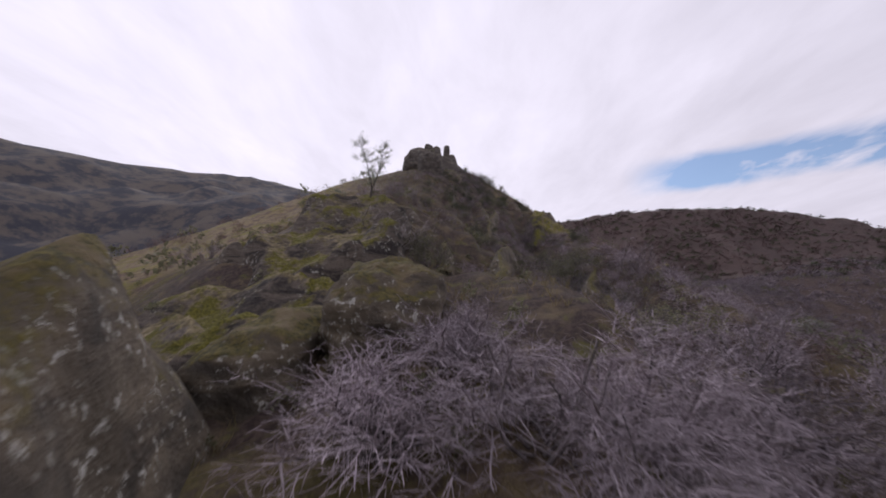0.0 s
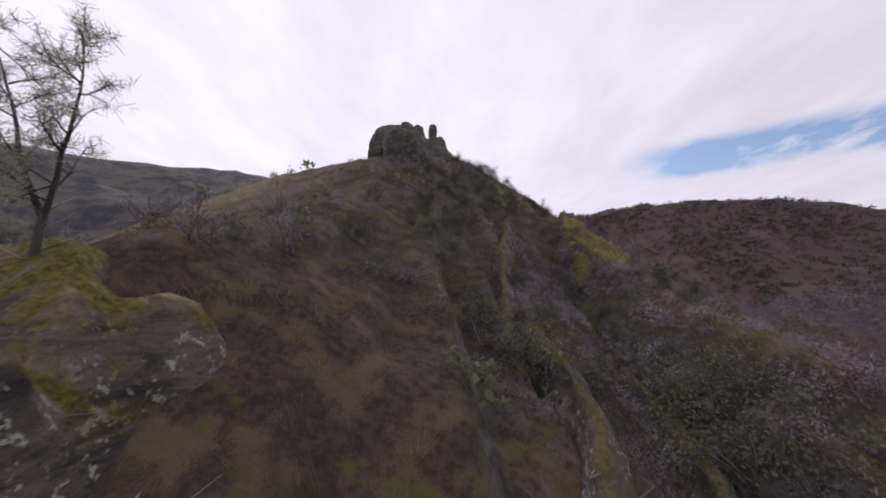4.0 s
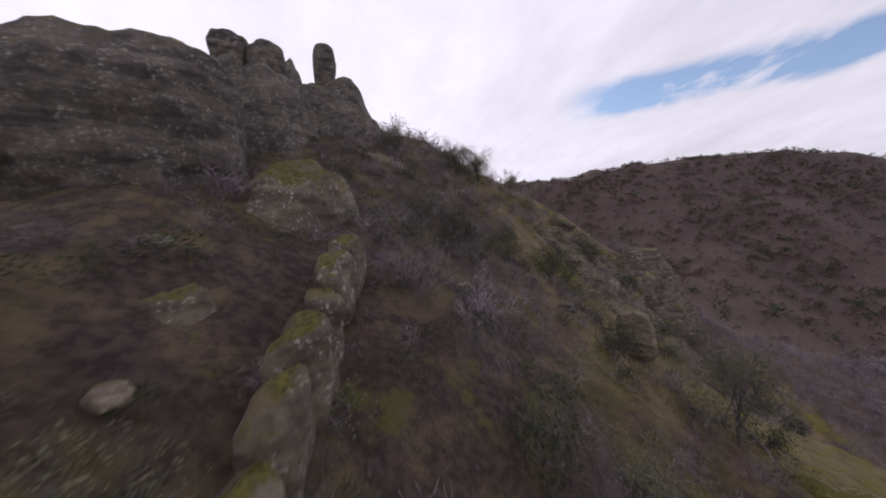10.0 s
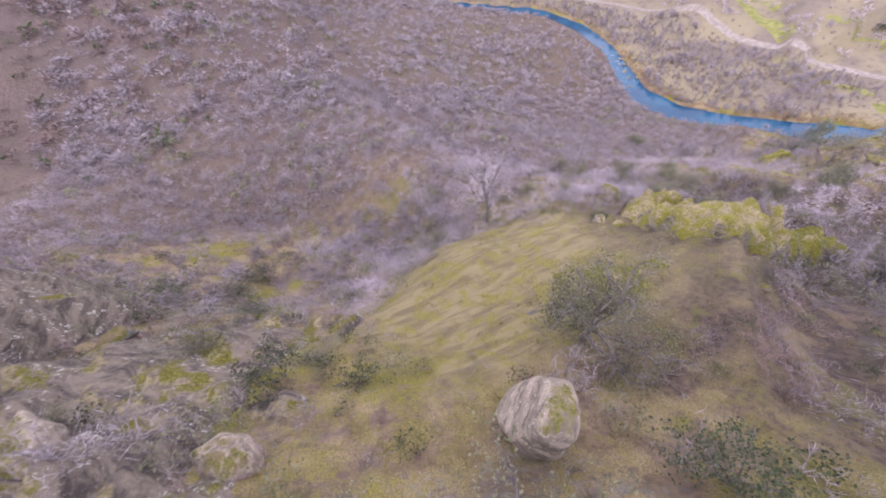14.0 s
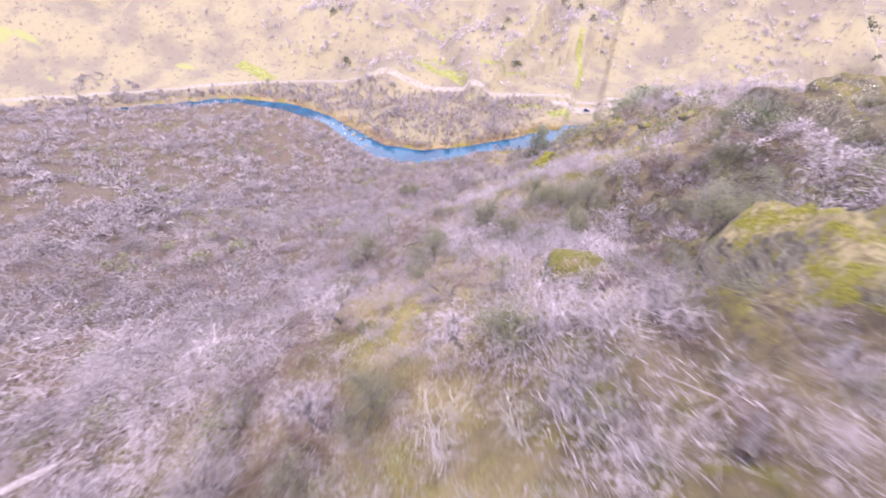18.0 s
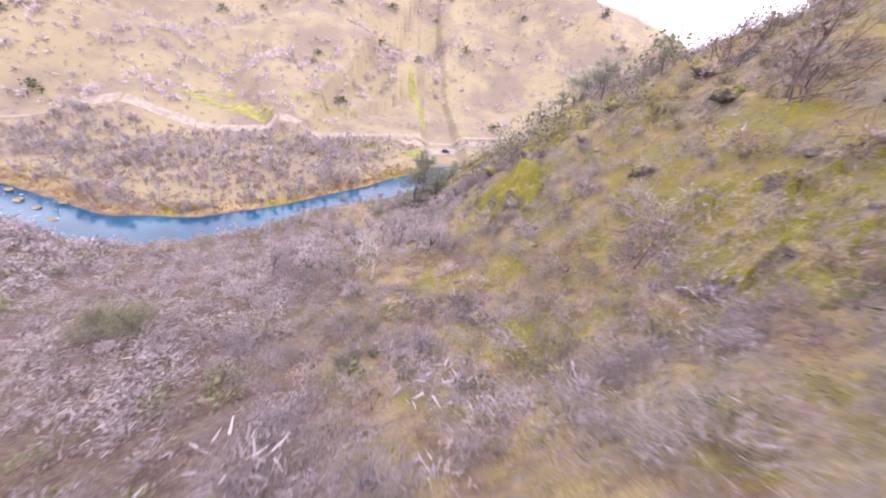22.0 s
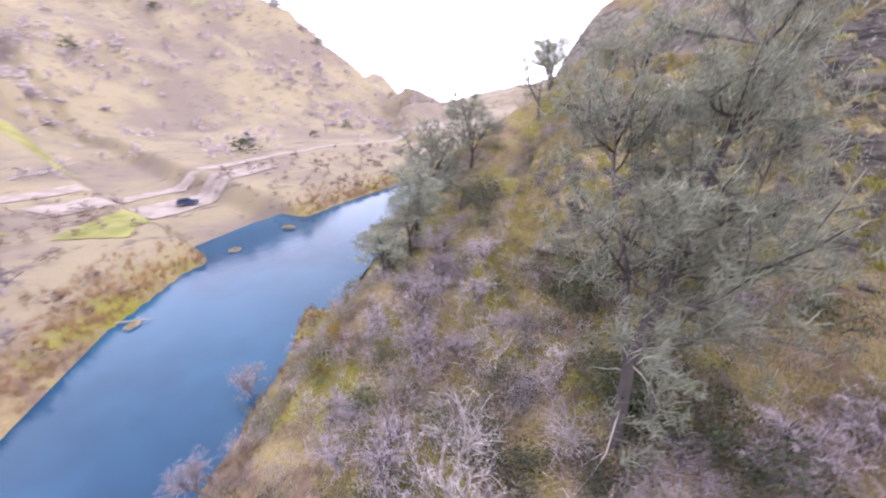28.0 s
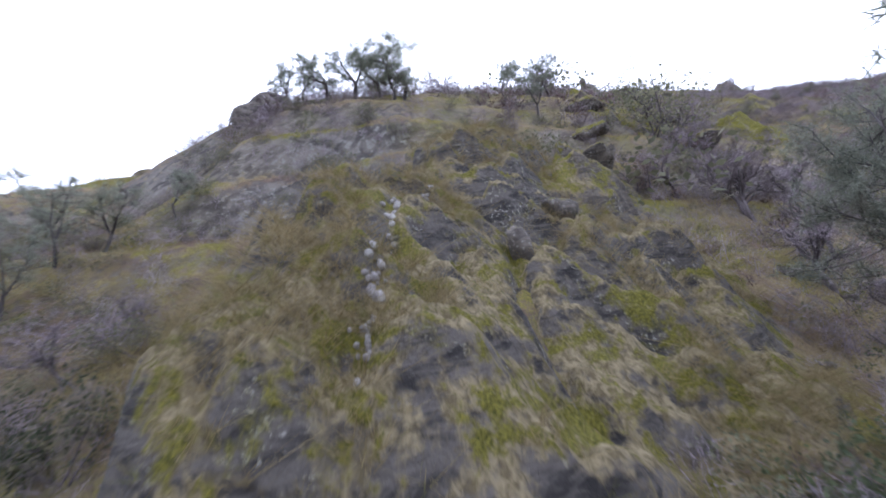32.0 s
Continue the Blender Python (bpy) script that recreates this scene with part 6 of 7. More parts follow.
def loft(rows):
    """A closed skin through rows of x, half width, bottom and top."""
    bm = bmesh.new()
    rings = [[bm.verts.new(p) for p in ((x, -w, b), (x, w, b), (x, w * 0.96, (b + t) / 2), (x, w * 0.86, t), (x, -w * 0.86, t), (x, -w * 0.96, (b + t) / 2))] for x, w, b, t in rows]
    for p, q in zip(rings, rings[1:]):
        for k in range(6):
            bm.faces.new((p[k], p[(k + 1) % 6], q[(k + 1) % 6], q[k]))
    bm.faces.new(rings[0][::-1])
    bm.faces.new(rings[-1])
    bmesh.ops.recalc_face_normals(bm, faces=bm.faces)
    bmesh.ops.bevel(bm, geom=list(bm.edges), offset=0.04, segments=2, affect="EDGES")
    return bm


def box(size, at, bevel=0.01):
    bm = bmesh.new()
    bmesh.ops.create_cube(bm, size=1.0, matrix=Matrix.Translation(at) @ Matrix.Diagonal((*size, 1)))
    bmesh.ops.bevel(bm, geom=list(bm.edges), offset=bevel, segments=1, affect="EDGES")
    return bm


def disc(radius, width, at):
    bm = bmesh.new()
    bmesh.ops.create_cone(bm, cap_ends=True, segments=20, radius1=radius, radius2=radius, depth=width, matrix=Matrix.Translation(at) @ pose(0, 0, 0, 90))
    return bm


car = empty("car", pose(38.8, -231.5, ground_z(38.8, -231.5, SLOPE) + 0.38, 0, 0, 165))
part("body", loft([(-2.2, 0.80, 0.42, 0.86), (-2.05, 0.88, 0.30, 0.98), (-0.9, 0.91, 0.26, 1.02), (0.9, 0.91, 0.26, 1.02), (1.9, 0.88, 0.30, 0.92), (2.2, 0.78, 0.42, 0.80)]), CAR_PAINT, car)
part("cabin", loft([(-2.0, 0.74, 0.98, 1.02), (-1.75, 0.76, 0.98, 1.56), (0.3, 0.76, 0.98, 1.60), (1.15, 0.72, 0.98, 1.02)]), CAR_PAINT, car)
for sy in (-1, 1):
    for x0, x1 in ((-1.6, -0.75), (-0.65, 0.25)):
        part("window", box((x1 - x0, 0.03, 0.36), ((x0 + x1) / 2, sy * 0.735, 1.26)), CAR_GLASS, car)
    part("headlight", box((0.08, 0.34, 0.14), (2.16, sy * 0.55, 0.70)), STEEL, car)
    part("tail_lamp", box((0.08, 0.20, 0.26), (-2.14, sy * 0.66, 0.80)), LAMP_RED, car)
    for x in (-1.35, 1.38):
        tyre = part("wheel", disc(0.34, 0.22, (x, sy * 0.80, 0.34)), RUBBER, car)
        part("rim", disc(0.21, 0.06, (x, sy * 0.90, 0.34)), STEEL, tyre)
tagged(car, "dark blue car parked on the gravel strip by the road", "car")

# ---- what nobody could count: woods, brush, reeds, grass -------------------
def low_shrub(seed, stems=6, twigs=56, thick=1.0, flat=0.5):
    rng = np.random.default_rng(seed)
    n0, r0 = grow(rng, rng.normal(size=(stems, 3)) * np.array([0.12, 0.12, 0]), dome_ways(rng, stems, flat), rng.uniform(0.5, 0.9, stems), 0.022 * thick, 1, 0.1)
    b, w, _ = fork(rng, n0, r0, 3, 0.3, 0.7, 0.2)
    n1, r1 = grow(rng, b, w, rng.uniform(0.25, 0.5, len(b)), 0.013 * thick, 1, 0.1)
    b, w, _ = fork(rng, n1, r1, max(1, twigs // len(b)), 0.1, 0.9, 0.2)
    n2, r2 = grow(rng, b, w, rng.uniform(0.12, 0.34, len(b)), 0.010 * thick, 1, 0.1, 0, 0.5)
    return joined(blades(rng, *segments(n0, r0)), blades(rng, *segments(n1, r1)), blades(rng, *segments(n2, r2)))


def twig_clump(seed, twigs=120, width=0.010, stems=5, length=0.12):
    """A rounded leafless bush: a few stems under a dome of fine twigs that point outwards."""
    rng = np.random.default_rng(seed)
    way = dome_ways(rng, twigs, -0.15)
    lump = 0.75 + 0.35 * np.sin(3 * np.arctan2(way[:, 1], way[:, 0]) + seed) * np.cos(2.0 * way[:, 2] + seed)
    at = way * (rng.uniform(0.25, 1.0, twigs) ** 0.6 * lump)[:, None] * np.array([0.60, 0.60, 0.72]) + np.array([0, 0, 0.12])
    d = way + 0.75 * rng.normal(size=way.shape)
    d /= np.linalg.norm(d, axis=1, keepdims=True)
    ln = length * rng.uniform(0.5, 1.5, twigs)[:, None]
    n0, r0 = grow(rng, rng.normal(size=(stems, 3)) * np.array([0.08, 0.08, 0]), dome_ways(rng, stems, 0.5), rng.uniform(0.4, 0.8, stems), 0.0065, 2, 0.2)
    return joined(blades(rng, *segments(n0, r0)), blades(rng, at, at + d * ln, np.full(twigs, width), np.full(twigs, width * 0.4)))


def low_leafy(seed, count=70, size=0.2):
    rng = np.random.default_rng(seed)
    d = dome_ways(rng, count, 0.0) * rng.uniform(0.55, 1.0, count)[:, None] * np.array([0.62, 0.62, 0.85])
    d += rng.normal(size=d.shape) * 0.06
    return leaves(rng, d, size)


def low_tree(seed, twigs=84):
    """A far leafless tree: short trunk and a round crown of twigs."""
    rng = np.random.default_rng(seed)
    nt, rt = grow(rng, np.zeros((2, 3)), np.array([[0.05, 0, 1], [-0.1, 0.1, 1.0]]), 0.4, 0.028, 2, 0.08, 0, 0.8)
    b, w, _ = fork(rng, nt, rt, 6, 0.5, 0.8, 0.3)
    n0, r0 = grow(rng, b, w, rng.uniform(0.3, 0.5, len(b)), 0.014, 2, 0.2)
    b, w, _ = fork(rng, n0, r0, twigs // len(b), 0.2, 0.9, 0.2)
    n1, r1 = grow(rng, b, w, rng.uniform(0.10, 0.24, len(b)), 0.0105, 1, 0.2, 0, 0.5)
    return joined(blades(rng, *segments(nt, rt)), blades(rng, *segments(n0, r0)), blades(rng, *segments(n1, r1)))


def spread_over(name, forms, spots, material, label, category, view_fit=None):
    """Many plants joined into one mesh: spots are rows of x, y, z, height, width, turn."""
    spots = np.array(spots, float)
    where = view_fit_of(spots[:, 0], spots[:, 1]) if view_fit is None else np.full(len(spots), view_fit)
    for k in (HEAD, CREST):
        some = where == k
        for axis in range(3):
            spots[some, axis] = to_world(k, axis, spots[some, axis])
        spots[some, 3:5] *= VIEW_FITS[k][0]
    verts, quads, n = [], [], 0
    for f, (v, q) in enumerate(forms):
        some = spots[f::len(forms)]
        if not len(some):
            continue
        c, s = np.cos(some[:, 5]), np.sin(some[:, 5])
        x = (v[None, :, 0] * c[:, None] - v[None, :, 1] * s[:, None]) * some[:, 4:5] + some[:, 0:1]
        y = (v[None, :, 0] * s[:, None] + v[None, :, 1] * c[:, None]) * some[:, 4:5] + some[:, 1:2]
        z = v[None, :, 2] * some[:, 3:4] + some[:, 2:3]
        verts.append(np.stack([x, y, z], -1).reshape(-1, 3))
        quads.append((q[None] + (np.arange(len(some)) * len(v))[:, None, None]).reshape(-1, 4) + n)
        n += len(some) * len(v)
    me = mesh_of(name, np.concatenate(verts), np.concatenate(quads), material)
    return tagged(part(name, me), label, category, kind="stuff")


ROAD_LINE = [(470, -50), (415, -95), (360, -132), (306, -168), (245, -205), (190, -212), (145, -219), (105, -227), (60, -242), (20, -250), (-60, -262)]


def spots_in(seed, count, box, weight, height, wide=(0.8, 1.2), dry=0.8, view_fit=None):
    rng = np.random.default_rng(seed)
    x, y = rng.uniform(box[0], box[1], count * 6), rng.uniform(box[2], box[3], count * 6)
    keep = rng.uniform(size=len(x)) < weight(x, y)
    x, y = x[keep], y[keep]
    z = plan_z(x, y) if view_fit is None else grid_z(x, y, view_fit)
    ok = (z > water_level(x) + dry) & ~inside(x, y, RIVER) & (near_line(x, y, ROAD_LINE)[0] > 6)
    x, y, z = x[ok][:count], y[ok][:count], z[ok][:count]
    h = rng.uniform(*height, len(x)) * (0.75 + 0.5 * rng.uniform(size=len(x)) ** 3)
    # lower where the camera flies over
    lane = near_line(x, y, FLIGHT_LANE)[0]
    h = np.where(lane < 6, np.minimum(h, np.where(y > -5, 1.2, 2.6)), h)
    return np.stack([x, y, z - 0.05, h, h * rng.uniform(*wide, len(x)), rng.uniform(0, 6.28, len(x))], 1)


def clump(x, y, size, seed, lo=-0.15, hi=0.35):
    return np.clip((fbm(x / size, y / size, 3, seed) - lo) / (hi - lo), 0, 1)


def wood_edge(x, y):
    """Where the brush of the valley begins, east of the open slope."""
    edge = np.interp(y, [-150, -120, -60, -20, 20, 60, 100, 140], [86, 74, 70, 62, 52, 40, 38, 30])
    return np.clip((x - edge + 5 * fbm(x / 15, y / 15, 2, 61)) / 8, 0, 1)


LOW = [twig_clump(200 + k, 105, 0.0135, 3, 0.11) for k in range(8)]
FINE = [twig_clump(210 + k, 205, 0.0036, 5, 0.10) for k in range(8)]
near_wood = lambda x, y: wood_edge(x, y) * (0.6 + 0.4 * clump(x, y, 18, 71)) * np.clip((190 - y + 0.2 * x) / 30, 0, 1)
wood_spots = spots_in(1, 6600, (30, 160, -138, 160), near_wood, (1.6, 4.2), (0.9, 1.4), 0.8, SLOPE)
# finer bushes within 15 m of the camera's way
by_lane = near_line(wood_spots[:, 0], wood_spots[:, 1], FLIGHT_LANE)[0] < 15
spread_over("bare_brush", FINE, wood_spots[by_lane], TWIG_LILAC, "dense leafless lilac-grey brush beside the open slope", "brush", SLOPE)
spread_over("bare_brush", LOW, wood_spots[~by_lane], TWIG_LILAC, "dense leafless lilac-grey brush on the valley side", "brush", SLOPE)
spread_over("bare_brush", [twig_clump(220 + k, 52, 0.036, 2, 0.19) for k in range(6)], spots_in(2, 4200, (130, 420, -135, 170), lambda x, y: 0.5 + 0.5 * clump(x, y, 30, 72), (2.4, 5.2), (1.0, 1.5), 0.8, SLOPE), TWIG_LILAC, "far leafless lilac-grey brush on the valley floor", "brush", SLOPE)
spread_over("brown_brush", [twig_clump(240 + k, 54, 0.014, 3) for k in range(4)], spots_in(3, 1100, (30, 260, -120, 150), lambda x, y: wood_edge(x, y) * clump(x, y, 22, 73, 0.0, 0.3), (1.0, 2.6), (0.8, 1.2), 0.8, SLOPE), TWIG_BROWN, "red-brown leafless brush among the grey", "brush", SLOPE)
spread_over("green_brush", [low_leafy(260 + k, 60) for k in range(4)], spots_in(4, 900, (30, 300, -130, 150), lambda x, y: wood_edge(x, y) * clump(x, y, 26, 74, 0.05, 0.45), (1.2, 3.2), (0.8, 1.2), 0.8, SLOPE), LEAF_GREY, "grey-green bushes scattered in the bare brush", "brush", SLOPE)
# brush between the flight lane and the woods, and along the flanks of the crest
flank_zone = lambda x, y: np.clip((x - np.interp(y, [0, 10, 50, 100], [4, 3.5, -2, 3])) / 3, 0, 1) * np.clip((np.interp(y, [0, 50, 100], [34, 36, 38]) - x) / 6, 0, 1) * (0.25 + 0.75 * (1 - bed_profile(x, y)) * flank_beds(x, y) + 0.5 * (1 - flank_beds(x, y))) * np.where(np.hypot((x - 23.5) / 8, (y - 72) / 10.5) < 1.05, 0.05, 1.0)
spread_over("flank_brush", FINE, spots_in(41, 1200, (-4, 40, 6, 102), flank_zone, (0.6, 2.0), (0.9, 1.5)), TWIG_LILAC, "leafless grey brush in the gullies of the flank", "brush")
spread_over("flank_brush", FINE, spots_in(42, 420, (-4, 40, 6, 102), flank_zone, (0.5, 1.4), (0.9, 1.5)), TWIG_BROWN, "red-brown brush on the flank of the ridge", "brush")
spread_over("flank_brush", [low_leafy(355 + k, 190, 0.075) for k in range(4)], spots_in(43, 420, (-4, 40, 6, 102), flank_zone, (0.6, 1.6), (0.9, 1.3)), LEAF_GREY, "grey-green brush on the flank of the ridge", "brush")
west_zone = lambda x, y: np.clip((-x + 1) / 4, 0, 1) * np.clip((x + 26) / 8, 0, 1) * clump(x, y, 7, 97, -0.1, 0.3)
spread_over("flank_brush", FINE, spots_in(52, 260, (-26, 1, 28, 66), west_zone, (0.35, 1.0), (1.0, 1.7)), TWIG_LILAC, "low grey brush on the western side of the crest", "brush")
open_zone = lambda x, y: np.clip((x - np.interp(y, [-160, -120, -60, 0, 60], [30, 40, 34, 24, 26])) / 6, 0, 1) * (1 - wood_edge(x, y)) * (0.15 + 0.85 * clump(x, y, 9, 91, -0.05, 0.4)) * np.where(np.hypot((x - 40) / 10.5, (y + 131.5) / 15.5) < 1.0, 0.0, 1.0) * np.where(np.hypot((x - 23.5) / 8, (y - 72) / 10.5) < 1.05, 0.05, 1.0)
spread_over("slope_brush", FINE, spots_in(44, 2000, (24, 88, -156, 86), open_zone, (0.9, 2.9), (1.0, 1.5)), TWIG_LILAC, "leafless lilac-grey brush on the open slope", "brush")
spread_over("slope_brush", FINE, spots_in(45, 450, (24, 88, -156, 86), open_zone, (0.5, 1.6), (1.0, 1.6)), TWIG_BROWN, "low red-brown brush on the open slope", "brush")
spread_over("slope_brush", [low_leafy(365 + k, 210, 0.07) for k in range(4)], spots_in(46, 320, (24, 88, -156, 86), open_zone, (0.8, 2.2), (0.9, 1.3)), LEAF_GREY, "grey-green brush on the open slope", "brush")
lane_zone = lambda x, y: np.clip((x - 29) / 4, 0, 1) * np.clip((68 - x) / 6, 0, 1) * np.maximum(0.25 + 0.75 * clump(x, y, 7, 99, -0.25, 0.25), 0.7 * ramp(y, 22, 30)) * np.where(np.hypot((x - 23.5) / 8, (y - 72) / 10.5) < 1.1, 0.0, 1.0)
spread_over("slope_brush", FINE, spots_in(53, 2100, (28, 70, -18, 72), lane_zone, (1.2, 3.2), (1.0, 1.6)), TWIG_LILAC, "soft lilac-grey brush on the upper slope", "brush")
spread_over("slope_brush", [low_leafy(395 + k, 240, 0.065) for k in range(4)], spots_in(54, 110, (28, 70, -18, 72), lane_zone, (1.0, 2.4), (1.0, 1.4)), LEAF_GREY, "soft grey-green brush on the upper slope", "brush")
lower_zone = lambda x, y: np.clip((x - 42) / 5, 0, 1) * np.clip((78 - x) / 6, 0, 1) * (0.2 + 0.8 * clump(x, y, 7, 103, -0.1, 0.3))
spread_over("slope_brush", FINE, spots_in(57, 800, (42, 78, -78, -14), lower_zone, (1.0, 2.8), (1.0, 1.6)), TWIG_LILAC, "soft lilac-grey brush on the lower slope", "brush")
spread_over("slope_brush", [low_leafy(415 + k, 240, 0.065) for k in range(4)], spots_in(58, 60, (42, 78, -78, -14), lower_zone, (0.9, 2.2), (1.0, 1.4)), LEAF_GREY, "soft grey-green brush on the lower slope", "brush")
knob_zone = lambda x, y: 0.3 + 0.7 * clump(x, y, 5, 101, -0.2, 0.3)
spread_over("flank_brush", FINE, spots_in(55, 260, (-7, 9, 56, 102), knob_zone, (0.4, 1.1), (1.0, 1.6)), TWIG_LILAC, "low grey brush round the knob", "brush")
spread_over("flank_brush", [low_leafy(405 + k, 200, 0.075) for k in range(4)], spots_in(56, 130, (-7, 12, 56, 102), knob_zone, (0.5, 1.2), (1.0, 1.4)), LEAF_DARK, "low dark green brush round the knob", "brush")
valley_zone = lambda x, y: np.clip((x - np.interp(y, [0, 60, 100], [12, 14, 26])) / 5, 0, 1) * (0.45 + 0.55 * clump(x, y, 8, 105, -0.2, 0.3)) * np.where(np.hypot((x - 23.5) / 8, (y - 72) / 10.5) < 1.1, 0.0, 1.0)
spread_over("flank_brush", LOW, spots_in(59, 1500, (10, 60, 2, 100), valley_zone, (0.6, 1.5), (1.0, 1.5), 0.8, CREST), TWIG_LILAC, "dense grey brush on the valley flank of the ridge", "brush", CREST)
spread_over("flank_brush", LOW, spots_in(60, 700, (10, 60, 2, 100), valley_zone, (0.5, 1.3), (1.0, 1.5), 0.8, CREST), TWIG_BROWN, "dense red-brown brush on the valley flank of the ridge", "brush", CREST)
shoulder_zone = lambda x, y: np.clip((20 - x) / 8, 0, 1) * (0.35 + 0.65 * clump(x, y, 12, 107, -0.2, 0.3))
spread_over("shoulder_brush", LOW, spots_in(61, 900, (-14, 20, -135, 30), shoulder_zone, (1.6, 4.0), (1.0, 1.5), 0.8, SLOPE), TWIG_LILAC, "dense grey brush on the shoulder below the ridge", "brush", SLOPE)
spread_over("shoulder_brush", LOW, spots_in(62, 350, (-14, 20, -135, 30), shoulder_zone, (1.2, 3.0), (1.0, 1.5), 0.8, SLOPE), TWIG_BROWN, "red-brown brush on the shoulder below the ridge", "brush", SLOPE)
foot_zone = lambda x, y: np.clip((x - np.interp(y, [54, 66, 80, 92], [36, 37, 30, 22])) / 4, 0, 1) * (0.3 + 0.7 * clump(x, y, 6, 109, -0.3, 0.2))
spread_over("foot_brush", FINE, spots_in(63, 650, (24, 66, 54, 96), foot_zone, (1.4, 3.6), (1.0, 1.6), 0.8, SLOPE), TWIG_LILAC, "soft lilac-grey brush at the foot of the slab", "brush", SLOPE)
spread_over("foot_brush", FINE, spots_in(64, 160, (24, 50, 54, 96), foot_zone, (0.8, 1.8), (1.0, 1.6), 0.8, SLOPE), TWIG_BROWN, "red-brown brush at the foot of the slab", "brush", SLOPE)
spread_over("foot_brush", [low_leafy(425 + k, 240, 0.075) for k in range(4)], spots_in(65, 90, (24, 70, 54, 96), foot_zone, (1.4, 3.0), (1.0, 1.4), 0.8, SLOPE), LEAF_GREY, "grey-green bushes at the foot of the slab", "brush", SLOPE)
# the eastern hill
hill = lambda x, y: np.clip((x + 0.6 * y - 118) / 40, 0, 1) * (0.35 + 0.65 * clump(x, y, 25, 75))
spread_over("hill_brush", [low_leafy(270 + k, 34, 0.24) for k in range(4)], spots_in(5, 2200, (40, 360, 86, 235), hill, (1.0, 2.2), (1.0, 1.6)), LEAF_DARK, "low dark brush on the eastern hill", "brush")
spread_over("hill_brush", [twig_clump(280 + k, 36, 0.045, 1, 0.20) for k in range(4)], spots_in(6, 7500, (34, 360, 86, 235), hill, (0.9, 2.2), (1.0, 1.5)), TWIG_BROWN, "low red-brown brush on the eastern hill", "brush")
# beyond the river
past = lambda x, y: np.where(inside(x, y, SOUTH_BANK + [(-300, -3000), (3000, -3000), (3000, 400)]), 1.0, 0.0)
strip = lambda x, y: past(x, y) * np.clip((near_line(x, y, ROAD_LINE)[0] - 4) / 6, 0, 1) * (y > np.interp(x, [-60, 20, 105, 190, 306, 420], [-258, -246, -224, -210, -166, -90])) * (0.5 + 0.5 * clump(x, y, 14, 76, -0.1, 0.2))
FAR_TREES = [low_tree(300 + k) for k in range(5)]
spread_over("riverside_trees", FAR_TREES, spots_in(7, 850, (70, 420, -235, -60), strip, (3.5, 8.0), (0.8, 1.1)), TWIG_LILAC, "leafless grey trees between the river and the road", "trees")
spread_over("riverside_brush", [twig_clump(290 + k, 52, 0.034, 2, 0.17) for k in range(5)], spots_in(8, 2700, (-60, 420, -250, -70), lambda x, y: strip(x, y) * np.where(x < 75, 0.35, 1.0), (1.2, 3.0)), TWIG_BROWN, "brown brush along the far bank", "brush")
oaks = lambda x, y: past(x, y) * (y < np.interp(x, [-200, 20, 105, 190, 306, 420], [-255, -254, -232, -220, -175, -100])) * (0.10 + 0.9 * clump(x, y, 45, 77, 0.05, 0.4)) * np.clip(1.3 - (-y - 300) / 500, 0.3, 1)
spread_over("pasture_trees", FAR_TREES, spots_in(9, 900, (-260, 480, -520, -220), oaks, (5.0, 9.0), (0.9, 1.3)), TWIG_LILAC, "round leafless trees scattered over the dry pasture hills", "trees")
spread_over("pasture_oaks", [low_leafy(320 + k, 130, 0.16) for k in range(3)], spots_in(10, 60, (-260, 480, -520, -220), oaks, (4.0, 8.0), (1.0, 1.4)), LEAF_DARK, "dark evergreen oaks on the pasture hills", "trees")
spread_over("pasture_brush", [twig_clump(295 + k, 46, 0.045, 1, 0.19) for k in range(5)], spots_in(47, 1500, (-260, 480, -520, -220), oaks, (2.5, 5.5), (1.0, 1.6)), TWIG_LILAC, "low lilac-grey brush over the pasture hills", "brush")
# the thicket between the dome and the river
thicket = lambda x, y: np.clip((x - np.interp(y, [-160, -145, -118], [40, 46, 50])) / 3, 0, 1) * np.clip((74 - x) / 5, 0, 1) * (0.3 + 0.7 * clump(x, y, 6, 95, -0.2, 0.3))
bluff = lambda x, y: np.where(x < np.interp(y, [-148, -139.9, -131, -122], [42.0, 37.0, 35.6, 31.0]) - 1.2, 1.0, 0.0) * (0.35 + 0.65 * clump(x, y, 6, 103, -0.3, 0.2))
spread_over("bluff_brush", FINE, spots_in(66, 520, (4, 42, -153, -120), bluff, (0.9, 2.2), (1.0, 1.5), 0.8, SLOPE), TWIG_LILAC, "leafless lilac-grey brush on the bluff behind the dome", "brush", SLOPE)
spread_over("bluff_brush", [low_leafy(435 + k, 240, 0.07) for k in range(4)], spots_in(67, 190, (4, 42, -153, -120), bluff, (0.8, 2.0), (1.0, 1.4), 0.8, SLOPE), LEAF_GREY, "grey-green brush on the bluff behind the dome", "brush", SLOPE)
spread_over("thicket", FINE, spots_in(48, 420, (40, 76, -162, -112), thicket, (1.0, 2.8), (1.0, 1.5)), TWIG_LILAC, "leafless lilac-grey thicket above the river", "brush")
spread_over("thicket", FINE, spots_in(49, 160, (40, 76, -162, -112), thicket, (0.8, 2.0), (1.0, 1.5)), TWIG_BROWN, "red-brown thicket above the river", "brush")
spread_over("thicket", [low_leafy(375 + k, 260, 0.065) for k in range(4)], spots_in(50, 190, (40, 76, -162, -112), thicket, (1.0, 2.6), (0.9, 1.3)), LEAF_GREY, "grey-green thicket above the river", "brush")
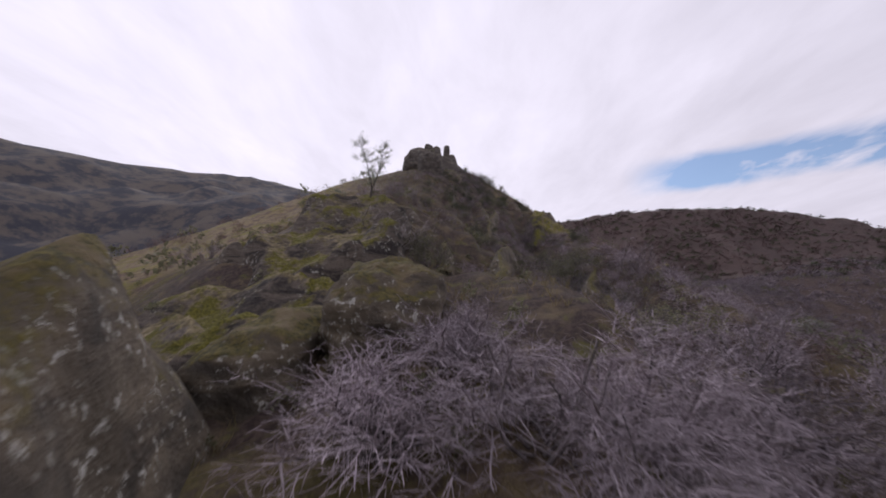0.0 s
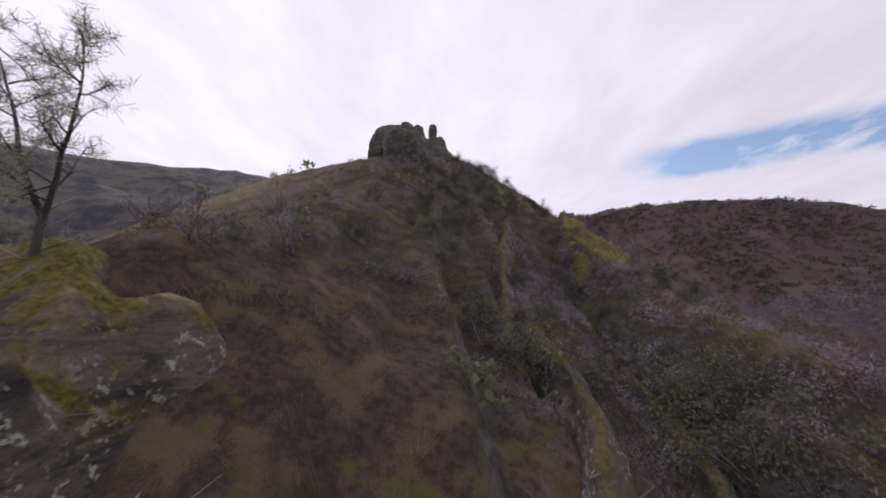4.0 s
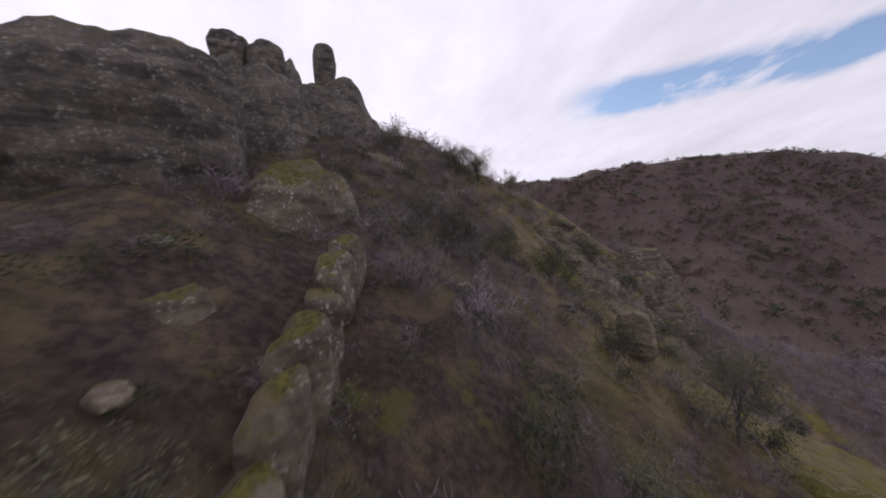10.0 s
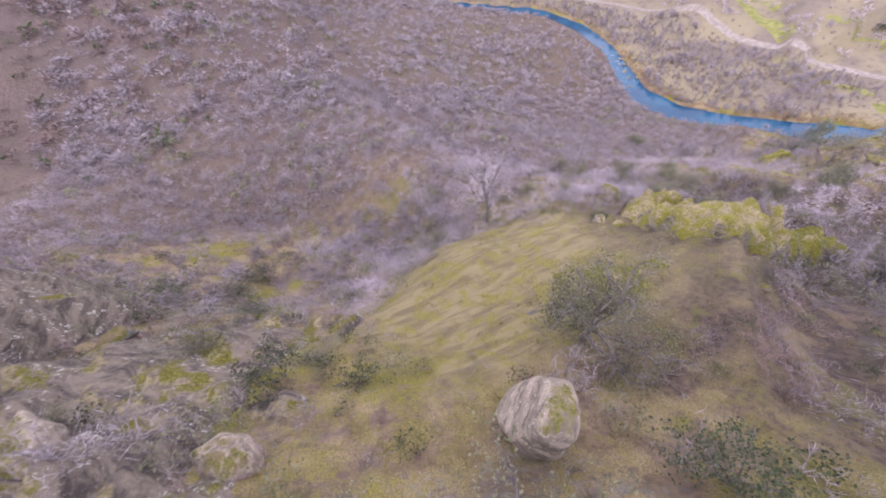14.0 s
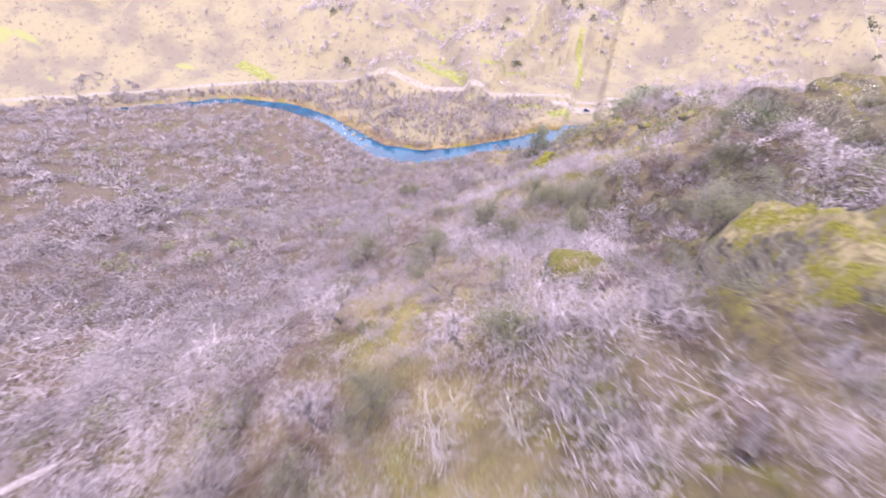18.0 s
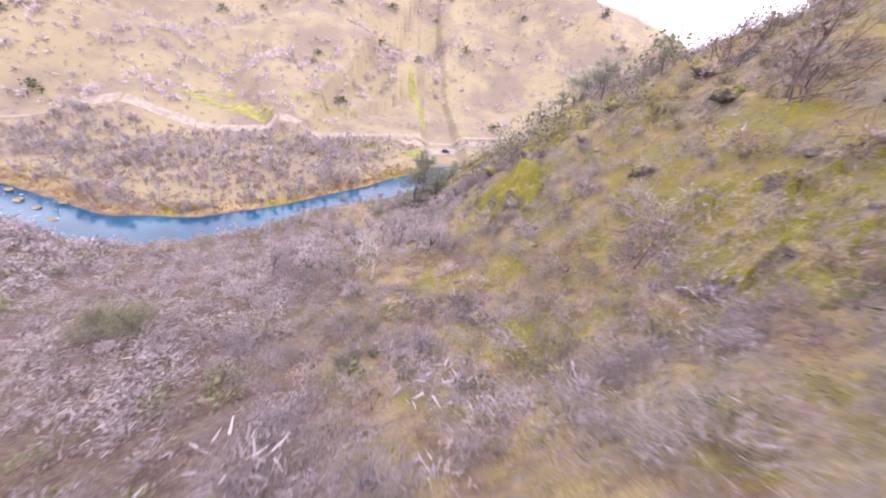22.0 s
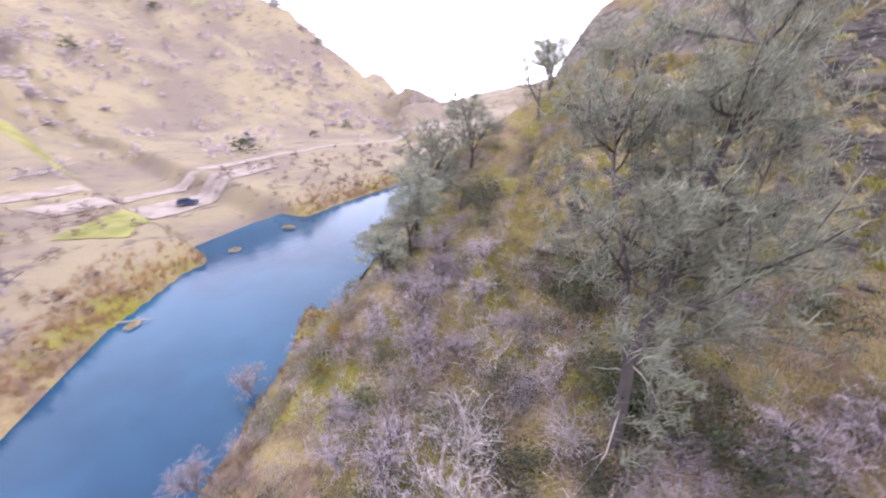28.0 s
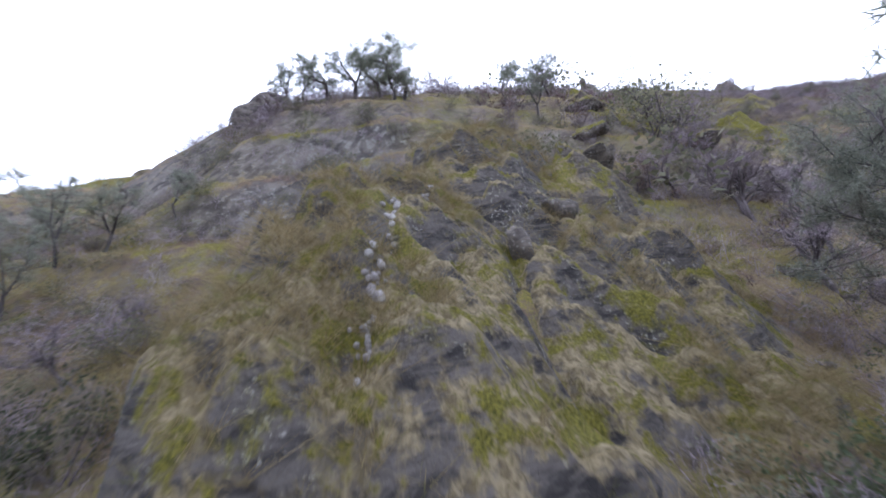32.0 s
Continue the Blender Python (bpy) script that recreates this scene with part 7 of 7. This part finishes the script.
spread_over("thicket", [low_leafy(385 + k, 260, 0.065) for k in range(4)], spots_in(51, 90, (40, 76, -162, -112), thicket, (1.0, 2.4), (0.9, 1.3)), LEAF_DARK, "dark green thicket above the river", "brush")
# west and north of the ridge
west = lambda x, y: np.clip((-x - 16) / 20, 0, 1) * (0.2 + 0.8 * clump(x, y, 20, 78))
spread_over("west_brush", LOW, spots_in(11, 900, (-180, -14, -60, 160), west, (1.0, 3.0)), TWIG_BROWN, "brown leafless brush on the western slope", "brush")
spread_over("west_brush", [low_leafy(330 + k, 60, 0.22) for k in range(3)], spots_in(12, 350, (-180, -10, -160, 160), west, (1.2, 3.2)), LEAF_GREY, "grey-green brush on the western slope", "brush")
crest = lambda x, y: np.clip((12 - np.abs(x - 4)) / 10, 0, 1) * (0.3 + 0.7 * clump(x, y, 9, 79))
spread_over("crest_brush", [low_shrub(340 + k, 6, 60) for k in range(4)], spots_in(13, 420, (-8, 34, 74, 135), crest, (0.6, 1.5)), TWIG_LILAC, "low grey brush over the crest of the ridge", "brush")
spread_over("flank_brush", [low_leafy(350 + k, 190, 0.075) for k in range(4)], spots_in(14, 300, (0, 40, 60, 130), lambda x, y: (0.2 + 0.8 * clump(x, y, 8, 80)) * np.where(np.hypot((x - 23.5) / 8, (y - 72) / 10.5) < 1.1, 0.0, 1.0), (0.6, 1.5)), LEAF_DARK, "low dark green brush on the flank of the ridge", "brush")

# reeds along the banks
def tuft(seed, n=9, lean=0.35, width=0.02):
    rng = np.random.default_rng(seed)
    a = rng.normal(size=(n, 3)) * np.array([0.12, 0.12, 0])
    d = np.stack([rng.normal(size=n) * lean, rng.normal(size=n) * lean, np.ones(n)], 1) * rng.uniform(0.5, 1.0, n)[:, None]
    return blades(rng, a, a + d, np.full(n, width), np.full(n, width * 0.3))


def bank_spots(seed, count, line, near, far, height, dry=0.2):
    rng = np.random.default_rng(seed)
    t = rng.uniform(0, len(line) - 1.001, count)
    x, y = (np.interp(t, range(len(line)), [p[k] for p in line]) for k in (0, 1))
    a, r = rng.uniform(0, 6.28, count), rng.uniform(near, far, count)
    x, y = x + np.cos(a) * r, y + np.sin(a) * r
    z = plan_z(x, y)
    ok = ~inside(x, y, RIVER) & (z > water_level(x) + dry)
    h = rng.uniform(*height, count)
    return np.stack([x, y, z - 0.05, h, h, a], 1)[ok]


spread_over("bank_reeds", [tuft(400 + k, 9, 0.3, 0.035) for k in range(5)], bank_spots(21, 6000, SOUTH_BANK[5:20], 0.3, 11, (0.5, 1.3)), REEDS, "russet reeds along the far bank of the river", "reeds")
spread_over("bank_reeds", [tuft(410 + k, 9, 0.3, 0.03) for k in range(5)], bank_spots(22, 2200, NORTH_BANK[6:20], 0.3, 7, (0.5, 1.2)), REEDS, "russet reeds along the near bank of the river", "reeds")


def grass_spots(seed, count, xs, ys, height, bare=0.0):
    rng = np.random.default_rng(seed)
    y = rng.uniform(*ys, count)
    lo, hi = xs(y)
    x = lo + (hi - lo) * rng.uniform(size=count)
    z = plan_z(x, y)
    ok = (clump(x, y, 3.5, 90 + seed, -0.5, 0.3) > rng.uniform(0, 1, count)) & (z > water_level(x) + 0.6)
    h = rng.uniform(*height, count)
    return np.stack([x, y, z - 0.03, h, h, rng.uniform(0, 6.28, count)], 1)[ok]


TUFTS = [tuft(420 + k, 10, 0.55, 0.016) for k in range(6)]
spread_over("dry_grass", TUFTS, grass_spots(31, 11000, lambda y: (np.interp(y, [-6, 20, 60, 100], [-7, -10, -14, -14]), np.interp(y, [-6, 20, 60, 100], [10, 12, 16, 26])), (-6, 100), (0.18, 0.42)), BLADES, "tufts of dry grass along the ridge", "grass")
spread_over("dry_grass", TUFTS, grass_spots(32, 15000, lambda y: (np.interp(y, [-155, -60, 0, 60], [26, 28, 26, 16]), np.interp(y, [-155, -60, 0, 60], [66, 74, 72, 62])), (-155, 85), (0.22, 0.5)), BLADES, "tufts of dry grass over the open slope", "grass")
dome_grass = grass_spots(33, 12000, lambda y: (30 + 0 * y, 52 + 0 * y), (-147, -117), (0.3, 0.75))
dome_grass[:, 2] = np.maximum(dome_grass[:, 2], dome_z(dome_grass[:, 0], dome_grass[:, 1]) - 0.03)
spread_over("dome_grass", [tuft(430 + k, 12, 1.1, 0.012) for k in range(6)], dome_grass, BLADES, "long dry grass trailing over the mossy dome", "grass")
